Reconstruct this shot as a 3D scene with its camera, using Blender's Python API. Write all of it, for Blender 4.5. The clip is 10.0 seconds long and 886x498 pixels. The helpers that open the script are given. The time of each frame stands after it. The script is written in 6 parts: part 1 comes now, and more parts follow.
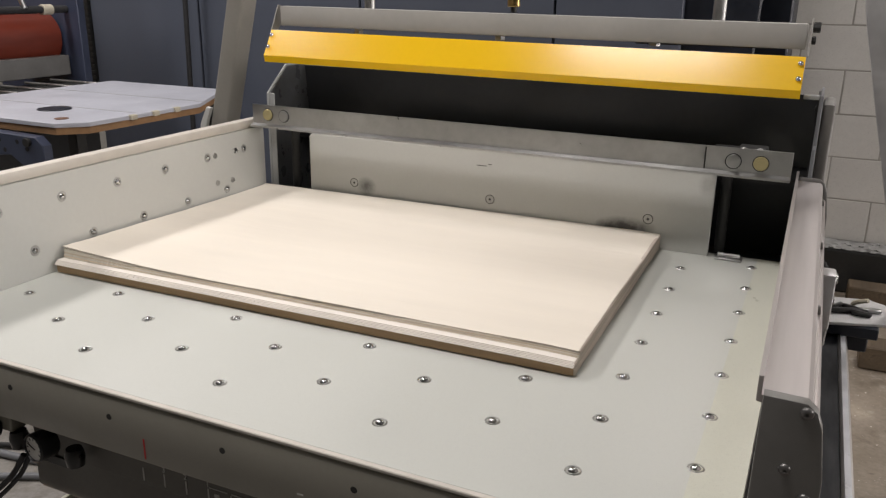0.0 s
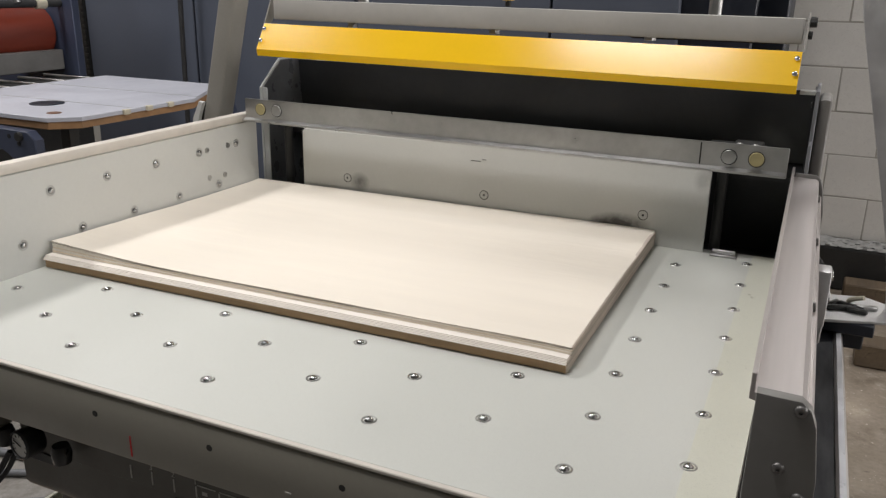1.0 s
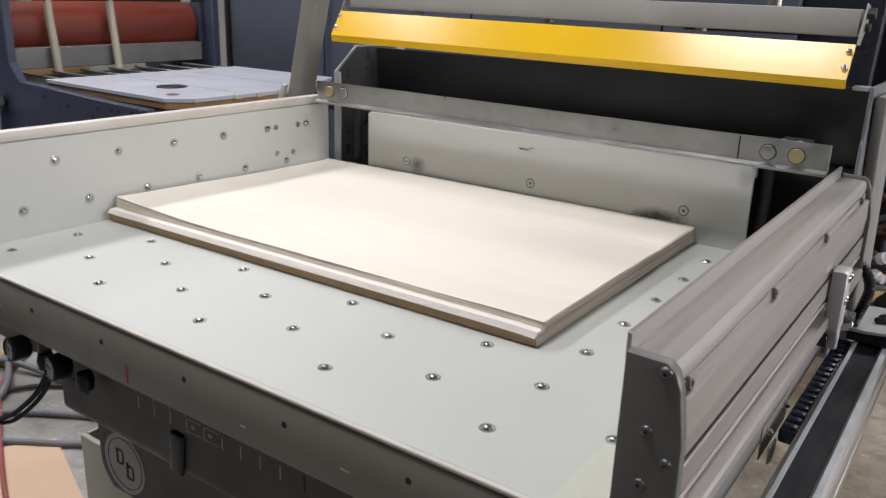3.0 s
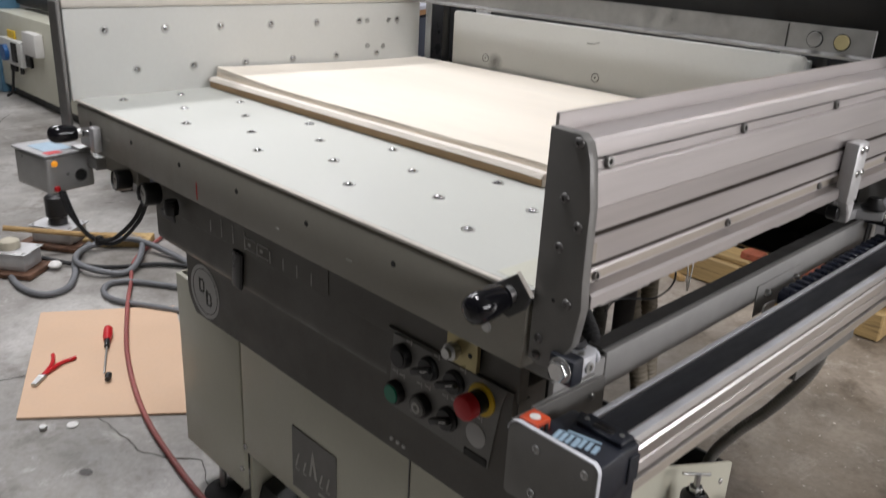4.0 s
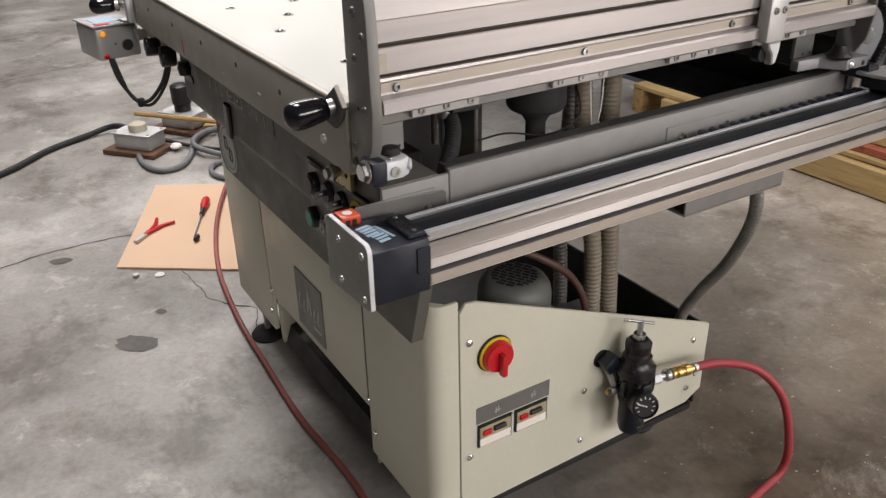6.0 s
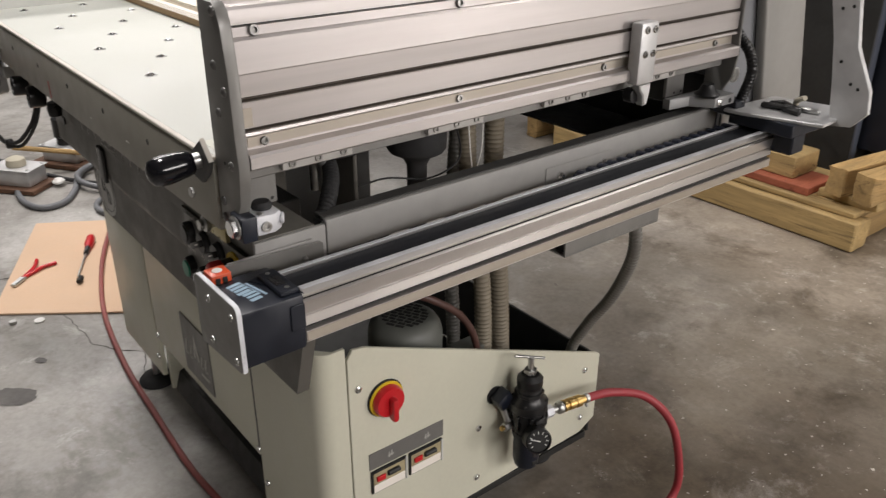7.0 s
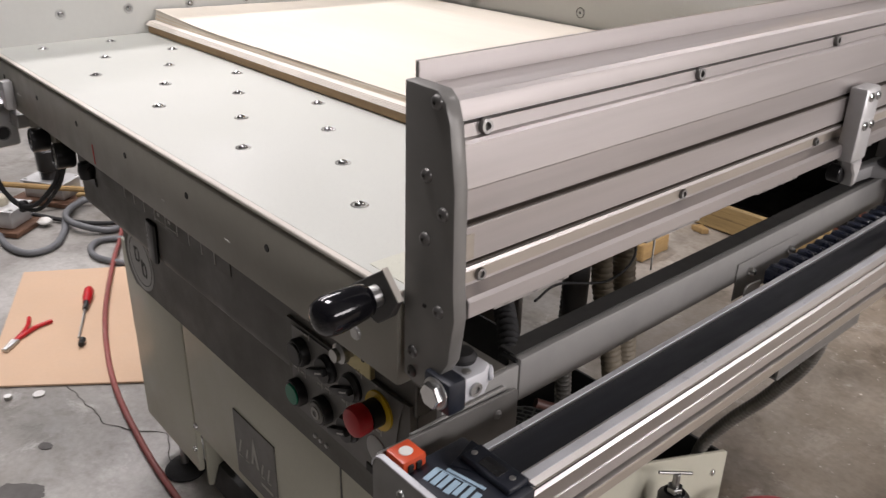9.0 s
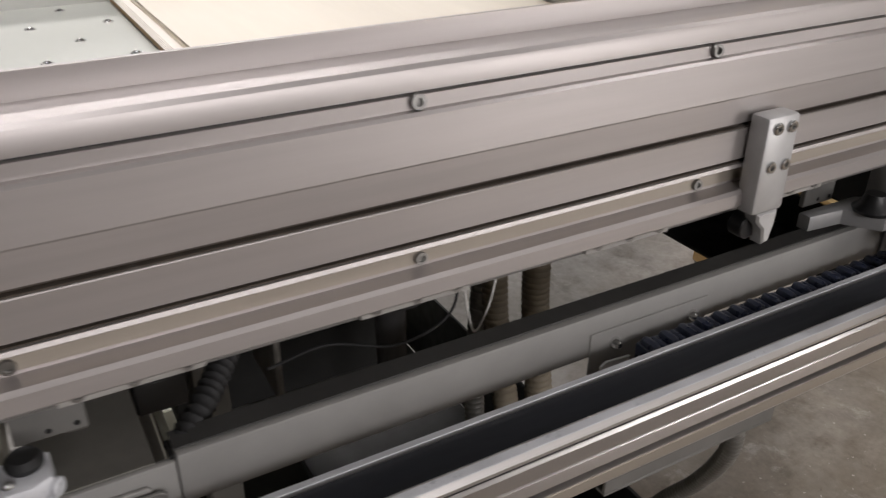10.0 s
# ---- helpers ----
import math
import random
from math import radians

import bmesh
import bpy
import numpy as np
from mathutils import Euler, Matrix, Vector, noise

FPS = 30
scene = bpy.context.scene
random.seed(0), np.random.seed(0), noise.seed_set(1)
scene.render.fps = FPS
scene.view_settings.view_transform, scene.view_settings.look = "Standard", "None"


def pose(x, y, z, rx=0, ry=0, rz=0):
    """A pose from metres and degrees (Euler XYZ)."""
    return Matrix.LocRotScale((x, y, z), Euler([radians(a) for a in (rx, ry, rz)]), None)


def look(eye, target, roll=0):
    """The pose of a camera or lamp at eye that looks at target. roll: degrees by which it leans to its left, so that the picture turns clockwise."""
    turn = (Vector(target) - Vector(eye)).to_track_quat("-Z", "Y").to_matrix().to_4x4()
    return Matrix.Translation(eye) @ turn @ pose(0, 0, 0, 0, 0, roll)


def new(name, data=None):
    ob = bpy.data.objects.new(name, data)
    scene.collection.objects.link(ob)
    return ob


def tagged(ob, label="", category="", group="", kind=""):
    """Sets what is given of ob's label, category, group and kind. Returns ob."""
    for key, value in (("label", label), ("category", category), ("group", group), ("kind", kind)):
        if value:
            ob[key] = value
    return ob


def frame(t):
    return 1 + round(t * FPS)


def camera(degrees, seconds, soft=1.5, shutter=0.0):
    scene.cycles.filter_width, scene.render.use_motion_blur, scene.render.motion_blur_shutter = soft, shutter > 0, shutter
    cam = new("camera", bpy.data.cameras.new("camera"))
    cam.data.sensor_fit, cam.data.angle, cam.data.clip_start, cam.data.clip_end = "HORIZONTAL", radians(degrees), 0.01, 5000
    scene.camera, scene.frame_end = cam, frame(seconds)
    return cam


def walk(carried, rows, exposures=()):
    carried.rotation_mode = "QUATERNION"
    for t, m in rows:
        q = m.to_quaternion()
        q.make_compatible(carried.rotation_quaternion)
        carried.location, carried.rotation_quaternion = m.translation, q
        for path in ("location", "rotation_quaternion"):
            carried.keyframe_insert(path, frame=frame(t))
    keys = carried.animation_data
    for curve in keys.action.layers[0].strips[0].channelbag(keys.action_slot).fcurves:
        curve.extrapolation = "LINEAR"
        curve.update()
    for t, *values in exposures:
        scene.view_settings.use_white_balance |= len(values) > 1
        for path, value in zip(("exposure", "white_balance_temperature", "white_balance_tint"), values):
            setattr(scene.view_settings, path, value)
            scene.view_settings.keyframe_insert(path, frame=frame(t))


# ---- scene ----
cam = camera(57.0, 10.0, soft=1.3, shutter=0.25)
PATH = [
    (0, (0.184, -0.729, 1.38), (-0.613, 0.999, 0.765), 0.7),
    (0.5, (0.187, -0.722, 1.378), (-0.607, 1.006, 0.758), 0.7),
    (1, (0.186, -0.715, 1.374), (-0.604, 1.014, 0.752), 0.9),
    (1.5, (0.185, -0.71, 1.375), (-0.605, 1.016, 0.745), 0.6),
    (2, (0.189, -0.706, 1.382), (-0.618, 1.015, 0.76), -0.0),
    (2.2, (0.194, -0.708, 1.382), (-0.621, 1.012, 0.766), 0.0),
    (3.3, (0.478, -0.633, 1.305), (-0.737, 0.838, 0.705), 2.4),
    (3.5, (0.52, -0.644, 1.286), (-0.745, 0.784, 0.684), 2.5),
    (4, (0.634, -0.667, 1.223), (-0.696, 0.647, 0.512), 2.9),
    (4.5, (0.759, -0.609, 1.169), (-0.634, 0.53, 0.295), 1.9),
    (5, (0.888, -0.532, 1.152), (-0.599, 0.423, 0.215), 0.2),
    (5.2, (0.913, -0.513, 1.15), (-0.601, 0.395, 0.21), -0.8),
    (6.3, (0.997, -0.42, 1.183), (-0.527, 0.519, 0.292), -1.4),
    (6.5, (1.002, -0.405, 1.192), (-0.506, 0.566, 0.308), -1.3),
    (7, (0.978, -0.401, 1.193), (-0.439, 0.71, 0.324), 0.1),
    (7.5, (0.852, -0.441, 1.193), (-0.403, 0.869, 0.353), 3.2),
    (8, (0.653, -0.519, 1.199), (-0.434, 0.95, 0.384), 4.9),
    (8.5, (0.573, -0.5, 1.187), (-0.57, 0.921, 0.365), 4.6),
    (9, (0.609, -0.425, 1.198), (-0.754, 0.77, 0.354), 1.2),
    (9.5, (0.669, -0.214, 1.208), (-0.86, 0.758, 0.361), -0.4),
    (10, (0.666, -0.006, 1.199), (-0.884, 0.845, 0.264), 0.0),
]
walk(cam, [(t, look(eye, target, roll)) for t, eye, target, roll in PATH],
     [(0, -0.12, 6500, 12), (1.0, -0.07, 6350, 10), (2.0, 0.01, 6050, 10), (3.5, 0.05, 6050, 11), (4.0, 0.15, 6100, 11), (4.5, 0.65, 6450, 14), (5.2, 0.6, 6450, 13), (6.5, 0.32, 6500, 12), (7.5, 0.29, 6450, 10), (8.0, 0.36, 6250, 11), (8.5, 0.22, 6250, 11), (9.0, 0.24, 6350, 15), (9.5, -0.04, 6400, 14), (10.0, -0.08, 6350, 12)])

# ---- light ----
world = bpy.data.worlds.new("World")
scene.world = world
world.use_nodes = True
world.node_tree.nodes["Background"].inputs[0].default_value = (0.8, 0.85, 0.9, 1)
world.node_tree.nodes["Background"].inputs[1].default_value = 0.01


def rect_lamp(x, y, z, sx, sy, watts, rgb=(1.0, 0.955, 0.925)):
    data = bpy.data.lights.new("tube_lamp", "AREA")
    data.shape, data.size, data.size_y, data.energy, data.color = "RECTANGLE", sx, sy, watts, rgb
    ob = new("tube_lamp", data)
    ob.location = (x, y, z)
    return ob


rect_lamp(-0.60, -0.26, 3.4, 0.75, 0.30, 40)
# two unseen lamps added to brighten the floor behind and to the left
rect_lamp(0.9, 3.0, 3.6, 0.5, 0.9, 34)
rect_lamp(-3.0, 0.6, 3.8, 0.5, 2.4, 102)
rect_lamp(-6.4, 1.0, 3.9, 1.5, 2.6, 85)
# unseen low light from the back right, and an added fill from the east
low_side_light = rect_lamp(4.0, 3.3, 1.1, 1.4, 1.9, 70, (1.0, 0.95, 0.91))
low_side_light.matrix_world = look((4.0, 3.3, 1.1), (0.1, 0.45, 0.6))
east_fill = rect_lamp(5.9, 0.5, 2.7, 3.6, 1.6, 215, (1.0, 0.95, 0.92))
east_fill.matrix_world = look((5.9, 0.5, 2.7), (0.1, 0.3, 0.8))

# ---- mesh helpers ----
ORIGIN = {}


def thing(name, at, label, category, group=""):
    ob = new(name)
    ob.location, ob.empty_display_size = at, 0.05
    ORIGIN[ob.name] = Vector(at)
    return tagged(ob, label, category, group)


def finish(bm, name, material, origin, angle=38):
    if origin.length:
        bmesh.ops.translate(bm, vec=-origin, verts=bm.verts)
    bmesh.ops.recalc_face_normals(bm, faces=bm.faces)
    for face in bm.faces:
        face.smooth = True
    me = bpy.data.meshes.new(name)
    bm.to_mesh(me)
    bm.free()
    me.set_sharp_from_angle(angle=radians(angle))
    me.materials.append(material)
    return me


def part(name, bm, material, parent, label="", angle=38):
    origin = ORIGIN[parent.name]
    ob = new(name, finish(bm, name, material, origin, angle))
    ob.parent = parent
    ORIGIN[ob.name] = origin
    if label:
        ob["label"] = label
    return ob


def single(name, bm, material, at, label, category="", kind="", group="", angle=38):
    """A thing or a piece of the setting that is one mesh."""
    ob = new(name, finish(bm, name, material, Vector(at), angle))
    ob.location = at
    ORIGIN[ob.name] = Vector(at)
    return tagged(ob, label, category, group, kind)


def bevel(bm, verts, width, seg=1):
    if width > 0:
        edges = {e for v in verts for e in v.link_edges}
        bmesh.ops.bevel(bm, geom=list(edges), offset=width, segments=seg, profile=0.5, affect="EDGES", clamp_overlap=True)


def box(x0, x1, y0, y1, z0, z1, width=0.0015, seg=1, bm=None, m=None):
    out = bm or bmesh.new()
    tmp = bmesh.new()
    got = bmesh.ops.create_cube(tmp, size=1.0)
    for v in got["verts"]:
        v.co = Vector(((x0 + x1) / 2 + v.co.x * (x1 - x0), (y0 + y1) / 2 + v.co.y * (y1 - y0), (z0 + z1) / 2 + v.co.z * (z1 - z0)))
    bevel(tmp, tmp.verts[:], width, seg)
    return join(out, tmp, m)


def join(out, tmp, m=None):
    if m is not None:
        bmesh.ops.transform(tmp, matrix=m, verts=tmp.verts)
    me = bpy.data.meshes.new("tmp")
    tmp.to_mesh(me)
    tmp.free()
    out.from_mesh(me)
    bpy.data.meshes.remove(me)
    return out


def prism(points, axis, a, b, width=0.001, seg=1, bm=None, m=None):
    """A polygon drawn across an axis, pulled out along it from a to b. Axis x: (y, z); y: (x, z); z: (x, y)."""
    out, tmp = bm or bmesh.new(), bmesh.new()

    def place(p, q, h):
        return {"x": (h, p, q), "y": (p, h, q), "z": (p, q, h)}[axis]

    low = [tmp.verts.new(place(p, q, a)) for p, q in points]
    high = [tmp.verts.new(place(p, q, b)) for p, q in points]
    caps = [tmp.faces.new(low), tmp.faces.new(high[::-1])]
    n = len(points)
    for i in range(n):
        tmp.faces.new((low[i], high[i], high[(i + 1) % n], low[(i + 1) % n]))
    bmesh.ops.recalc_face_normals(tmp, faces=tmp.faces)
    if width > 0:
        edges = {e for f in caps for e in f.edges}
        bmesh.ops.bevel(tmp, geom=list(edges), offset=width, segments=seg, profile=0.5, affect="EDGES", clamp_overlap=True)
    bmesh.ops.triangulate(tmp, faces=[f for f in tmp.faces if len(f.verts) > 8])
    return join(out, tmp, m)


def tipped(bm, x0=-0.42, fall=0.009):
    """Lets a body fall slightly to its right."""
    for v in bm.verts:
        v.co.z -= fall * (v.co.x - x0)
    return bm


def turn_to(at, axis):
    """The pose whose z looks along axis."""
    return Matrix.Translation(at) @ Vector(axis).to_track_quat("Z", "Y").to_matrix().to_4x4()


def lathe(profile, at, axis=(0, 0, 1), n=20, bm=None):
    """A turned body: rows of radius and height along axis from at."""
    out, tmp = bm or bmesh.new(), bmesh.new()
    rings = []
    for r, h in profile:
        if r < 1e-6:
            rings.append([tmp.verts.new((0, 0, h))])
        else:
            rings.append([tmp.verts.new((r * math.cos(2 * math.pi * i / n), r * math.sin(2 * math.pi * i / n), h)) for i in range(n)])
    for a, b in zip(rings, rings[1:]):
        for i in range(n):
            k = (i + 1) % n
            if len(a) == 1 and len(b) > 1:
                tmp.faces.new((a[0], b[i], b[k]))
            elif len(b) == 1 and len(a) > 1:
                tmp.faces.new((a[i], a[k], b[0]))
            elif len(a) > 1:
                tmp.faces.new((a[i], a[k], b[k], b[i]))
    for ring in (rings[0], rings[-1]):
        if len(ring) > 1 and profile[0] != profile[-1]:
            tmp.faces.new(ring)
    if profile[0] == profile[-1]:
        bmesh.ops.remove_doubles(tmp, verts=tmp.verts, dist=1e-6)
    return join(out, tmp, turn_to(at, axis))


def rod(at, axis, r, h, n=20, soft=0.001, bm=None):
    soft = min(soft, r * 0.4, h * 0.4)
    return lathe([(0, 0), (r - soft, 0), (r, soft), (r, h - soft), (r - soft, h), (0, h)], at, axis, n, bm)


def curve_points(points, steps=8):
    """A smooth line through points."""
    p = [Vector(q) for q in points]
    p = [p[0] * 2 - p[1], *p, p[-1] * 2 - p[-2]]
    out = []
    for i in range(1, len(p) - 2):
        for k in range(steps):
            t = k / steps
            a, b, c, d = p[i - 1], p[i], p[i + 1], p[i + 2]
            out.append(0.5 * ((2 * b) + (c - a) * t + (2 * a - 5 * b + 4 * c - d) * t * t + (3 * b - a - 3 * c + d) * t ** 3))
    out.append(p[-2])
    return out


def tube(points, r, n=10, steps=8, bm=None, ribs=0.0, pitch=0.008):
    """A round hose along a smooth line; ribs: how far its rings stand out."""
    out, tmp = bm or bmesh.new(), bmesh.new()
    line = curve_points(points, steps)
    if ribs:
        full, dense = 0.0, [line[0]]
        for a, b in zip(line, line[1:]):
            count = max(1, round((b - a).length / (pitch / 3)))
            dense += [a.lerp(b, (i + 1) / count) for i in range(count)]
        line = dense
    side = None
    rings = []
    for i, p in enumerate(line):
        way = (line[min(i + 1, len(line) - 1)] - line[max(i - 1, 0)]).normalized()
        side = way.orthogonal().normalized() if side is None else (side - way * side.dot(way)).normalized()
        other = way.cross(side)
        rr = r + (ribs if ribs and i % 3 == 0 else 0.0)
        rings.append([tmp.verts.new(p + rr * (math.cos(2 * math.pi * k / n) * side + math.sin(2 * math.pi * k / n) * other)) for k in range(n)])
    for a, b in zip(rings, rings[1:]):
        for k in range(n):
            tmp.faces.new((a[k], a[(k + 1) % n], b[(k + 1) % n], b[k]))
    tmp.faces.new(rings[0])
    tmp.faces.new(rings[-1][::-1])
    return join(out, tmp)


def socket_bolt(name, at, axis, r, h, parent, material=None, label=""):
    """A round head with a hexagon socket sunk into it."""
    s = r * 0.52
    bm = lathe([(0, 0), (r, 0), (r, h * 0.8), (r * 0.9, h), (s, h), (s, h * 0.45), (0, h * 0.45)], at, axis, 18)
    return part(name, bm, material or BOLT, parent, label)


def dome_screw(name, at, axis, r, h, parent, material=None, label=""):
    bm = lathe([(0, -0.001), (r, -0.001), (r, 0.0), (r * 0.85, h * 0.6), (r * 0.45, h), (r * 0.25, h), (r * 0.2, h * 0.5), (0, h * 0.5)], at, axis, 16)
    return part(name, bm, material or BOLT, parent, label)


# ---- materials ----
def surface(name, rgb, rough=0.5, metal=0.0, spread=0.12, big=3.0, fine=60.0, bump=0.05, stretch=(1, 1, 1), worn=None, worn_at=0.62, rough_spread=0.12, coat=0.0, specks=0.0):
    """A real surface: two scales of variation in tone, uneven gloss, fine relief, and patches of wear."""
    m = bpy.data.materials.new(name)
    m.use_nodes = True
    nt = m.node_tree
    b = nt.nodes["Principled BSDF"]
    b.inputs["Metallic"].default_value, b.inputs["Coat Weight"].default_value = metal, coat
    tc, mp = nt.nodes.new("ShaderNodeTexCoord"), nt.nodes.new("ShaderNodeMapping")
    mp.inputs["Scale"].default_value = stretch
    nt.links.new(tc.outputs["Object"], mp.inputs[0])

    def noisy(scale, detail, rough_=0.55):
        n = nt.nodes.new("ShaderNodeTexNoise")
        n.inputs["Scale"].default_value, n.inputs["Detail"].default_value, n.inputs["Roughness"].default_value = scale, detail, rough_
        nt.links.new(mp.outputs[0], n.inputs["Vector"])
        return n.outputs["Fac"]

    def ranged(src, a, b_, c, d):
        r = nt.nodes.new("ShaderNodeMapRange")
        for k, v in zip(("From Min", "From Max", "To Min", "To Max"), (a, b_, c, d)):
            r.inputs[k].default_value = v
        nt.links.new(src, r.inputs["Value"])
        return r.outputs["Result"]

    def mixed(fac, a, b_, kind="MIX"):
        x = nt.nodes.new("ShaderNodeMix")
        x.data_type, x.blend_type = "RGBA", kind
        for sock, v in ((x.inputs["Factor"], fac), (x.inputs["A"], a), (x.inputs["B"], b_)):
            if isinstance(v, (tuple, float)):
                sock.default_value = (*v, 1) if isinstance(v, tuple) else v
            else:
                nt.links.new(v, sock)
        return x.outputs["Result"]

    large, small = noisy(big, 5), noisy(fine, 4)
    dark, light = tuple(c * (1 - spread) for c in rgb), tuple(min(1, c * (1 + spread)) for c in rgb)
    col = mixed(ranged(large, 0.3, 0.7, 0, 1), dark, light)
    col = mixed(ranged(small, 0.35, 0.7, 0, spread * 1.5), col, tuple(c * 0.6 for c in rgb))
    if specks:
        sp = noisy(fine * 4, 2)
        col = mixed(ranged(sp, 0.62, 0.68, 0, specks), col, tuple(c * 0.55 for c in rgb))
    if worn:
        col = mixed(ranged(noisy(big * 2.3, 8, 0.7), worn_at, worn_at + 0.1, 0, 0.85), col, worn)
    nt.links.new(col, b.inputs["Base Color"])
    nt.links.new(ranged(noisy(big * 4, 6), 0.3, 0.7, max(0.03, rough - rough_spread), min(1, rough + rough_spread)), b.inputs["Roughness"])
    if bump:
        bp = nt.nodes.new("ShaderNodeBump")
        bp.inputs["Strength"].default_value, bp.inputs["Distance"].default_value = bump, 0.001
        nt.links.new(small, bp.inputs["Height"])
        nt.links.new(bp.outputs[0], b.inputs["Normal"])
    return m


CHROME = surface("polished_steel", (0.72, 0.72, 0.72), 0.18, 1.0, 0.08, bump=0.02)
BALL = surface("dark_bearing_steel", (0.46, 0.46, 0.46), 0.24, 1.0, 0.05, bump=0.0)
BOLT = surface("dull_bolt_steel", (0.30, 0.295, 0.285), 0.34, 0.9, 0.15, bump=0.02)
STEEL = surface("bare_steel", (0.50, 0.50, 0.49), 0.38, 1.0, 0.15, big=9, bump=0.05)
ALU = surface("brushed_aluminium", (0.52, 0.487, 0.475), 0.42, 0.70, 0.18, big=5, fine=60, bump=0.12, stretch=(1, 0.05, 1), worn=(0.62, 0.60, 0.595), worn_at=0.60, rough_spread=0.10)
ALU_BRIGHT = surface("bright_drawn_aluminium", (0.66, 0.635, 0.62), 0.34, 0.92, 0.12, big=5, fine=60, bump=0.08, stretch=(1, 0.05, 1), worn=(0.44, 0.41, 0.38), worn_at=0.66, rough_spread=0.08)
ALU_CAST = surface("cast_aluminium", (0.60, 0.60, 0.60), 0.5, 0.7, 0.12, big=14, bump=0.15)
CAST_PALE = surface("pale_cast_aluminium", (0.66, 0.67, 0.70), 0.5, 0.2, 0.16, big=30, bump=0.15, worn=(0.40, 0.41, 0.44), worn_at=0.58)
ALU_TAN = surface("tan_stained_aluminium", (0.45, 0.405, 0.345), 0.5, 0.6, 0.15, big=8, stretch=(1, 0.1, 1))
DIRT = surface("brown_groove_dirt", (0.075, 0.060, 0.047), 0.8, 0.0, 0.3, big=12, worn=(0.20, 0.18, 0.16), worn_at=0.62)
RIVET = surface("dull_rivet_steel", (0.16, 0.155, 0.15), 0.4, 0.7, 0.15, big=30)
PLATE = surface("grey_lacquered_steel", (0.20, 0.195, 0.185), 0.45, 0.3, 0.12, big=9, worn=(0.27, 0.24, 0.21), worn_at=0.68)
PLATE_PALE = surface("pale_lacquered_steel", (0.30, 0.30, 0.30), 0.45, 0.3, 0.12, big=9)
DULL = surface("dull_dark_grey", (0.062, 0.061, 0.059), 0.6, 0.0, 0.15, big=8, fine=80)
BEAM = surface("grey_beam_paint", (0.31, 0.304, 0.292), 0.58, 0.05, 0.10, big=5, fine=50, worn=(0.38, 0.36, 0.33), worn_at=0.68)
BEAM_PALE = surface("pale_grey_tab_paint", (0.40, 0.385, 0.365), 0.5, 0.2, 0.1, big=9)
COVER = surface("dull_olive_cover", (0.155, 0.148, 0.132), 0.6, 0.0, 0.15, big=8, fine=80)
TABLE = surface("table_paint", (0.57, 0.582, 0.54), 0.58, 0.0, 0.04, big=2.0, fine=220, bump=0.04, specks=0.3)
FENCE = surface("fence_paint", (0.58, 0.585, 0.555), 0.4, 0.0, 0.04, big=3, fine=150, bump=0.03)
YELLOWED = surface("yellowed_table_paint", (0.60, 0.605, 0.52), 0.38, 0.0, 0.05, big=5, fine=200, bump=0.04, specks=0.3)


def smudged(name, rgb, spots):
    """Fence paint with soft dark rubbed marks: rows of place, half widths and depth."""
    m = surface(name, rgb, 0.4, 0.0, 0.04, big=3, fine=150, bump=0.03)
    nt = m.node_tree
    b = nt.nodes["Principled BSDF"]
    col = b.inputs["Base Color"].links[0].from_socket
    tc, n = nt.nodes.new("ShaderNodeTexCoord"), nt.nodes.new("ShaderNodeTexNoise")
    n.inputs["Scale"].default_value, n.inputs["Detail"].default_value, n.inputs["Roughness"].default_value = 38, 7, 0.65
    nt.links.new(tc.outputs["Object"], n.inputs["Vector"])
    for x, z, wx, wz, deep in spots:
        mp = nt.nodes.new("ShaderNodeMapping")
        mp.vector_type = "TEXTURE"
        mp.inputs["Location"].default_value, mp.inputs["Scale"].default_value = (x, 0, z), (wx, 1, wz)
        g, r, mix = nt.nodes.new("ShaderNodeTexGradient"), nt.nodes.new("ShaderNodeMath"), nt.nodes.new("ShaderNodeMix")
        g.gradient_type, r.operation = "SPHERICAL", "MULTIPLY"
        nt.links.new(tc.outputs["Object"], mp.inputs[0])
        nt.links.new(mp.outputs[0], g.inputs[0])
        nt.links.new(g.outputs["Fac"], r.inputs[0])
        nt.links.new(n.outputs["Fac"], r.inputs[1])
        w = nt.nodes.new("ShaderNodeMapRange")
        w.inputs["From Min"].default_value, w.inputs["From Max"].default_value, w.inputs["To Max"].default_value = 0.06, 0.42, deep
        nt.links.new(r.outputs[0], w.inputs["Value"])
        mix.data_type = "RGBA"
        nt.links.new(w.outputs[0], mix.inputs["Factor"])
        nt.links.new(col, mix.inputs["A"])
        mix.inputs["B"].default_value = (0.07, 0.065, 0.06, 1)
        col = mix.outputs["Result"]
    nt.links.new(col, b.inputs["Base Color"])
    return m


STOP = smudged("stop_plate_paint", (0.58, 0.585, 0.555), ((-0.305, 0.050, 0.030, 0.028, 0.75), (0.278, 0.036, 0.070, 0.026, 0.95), (0.245, 0.030, 0.040, 0.020, 0.9), (0.42, 0.135, 0.02, 0.03, 0.3)))
STRIP = surface("cream_edge_strip", (0.62, 0.58, 0.52), 0.5, 0.0, 0.08, big=9)
APRON = surface("olive_grey_paint", (0.30, 0.287, 0.243), 0.42, 0.0, 0.06, big=6, fine=160, bump=0.03, worn=(0.24, 0.22, 0.18), worn_at=0.72)
BAND = surface("dark_grey_paint", (0.105, 0.099, 0.087), 0.5, 0.0, 0.08, big=5, fine=160, bump=0.03)
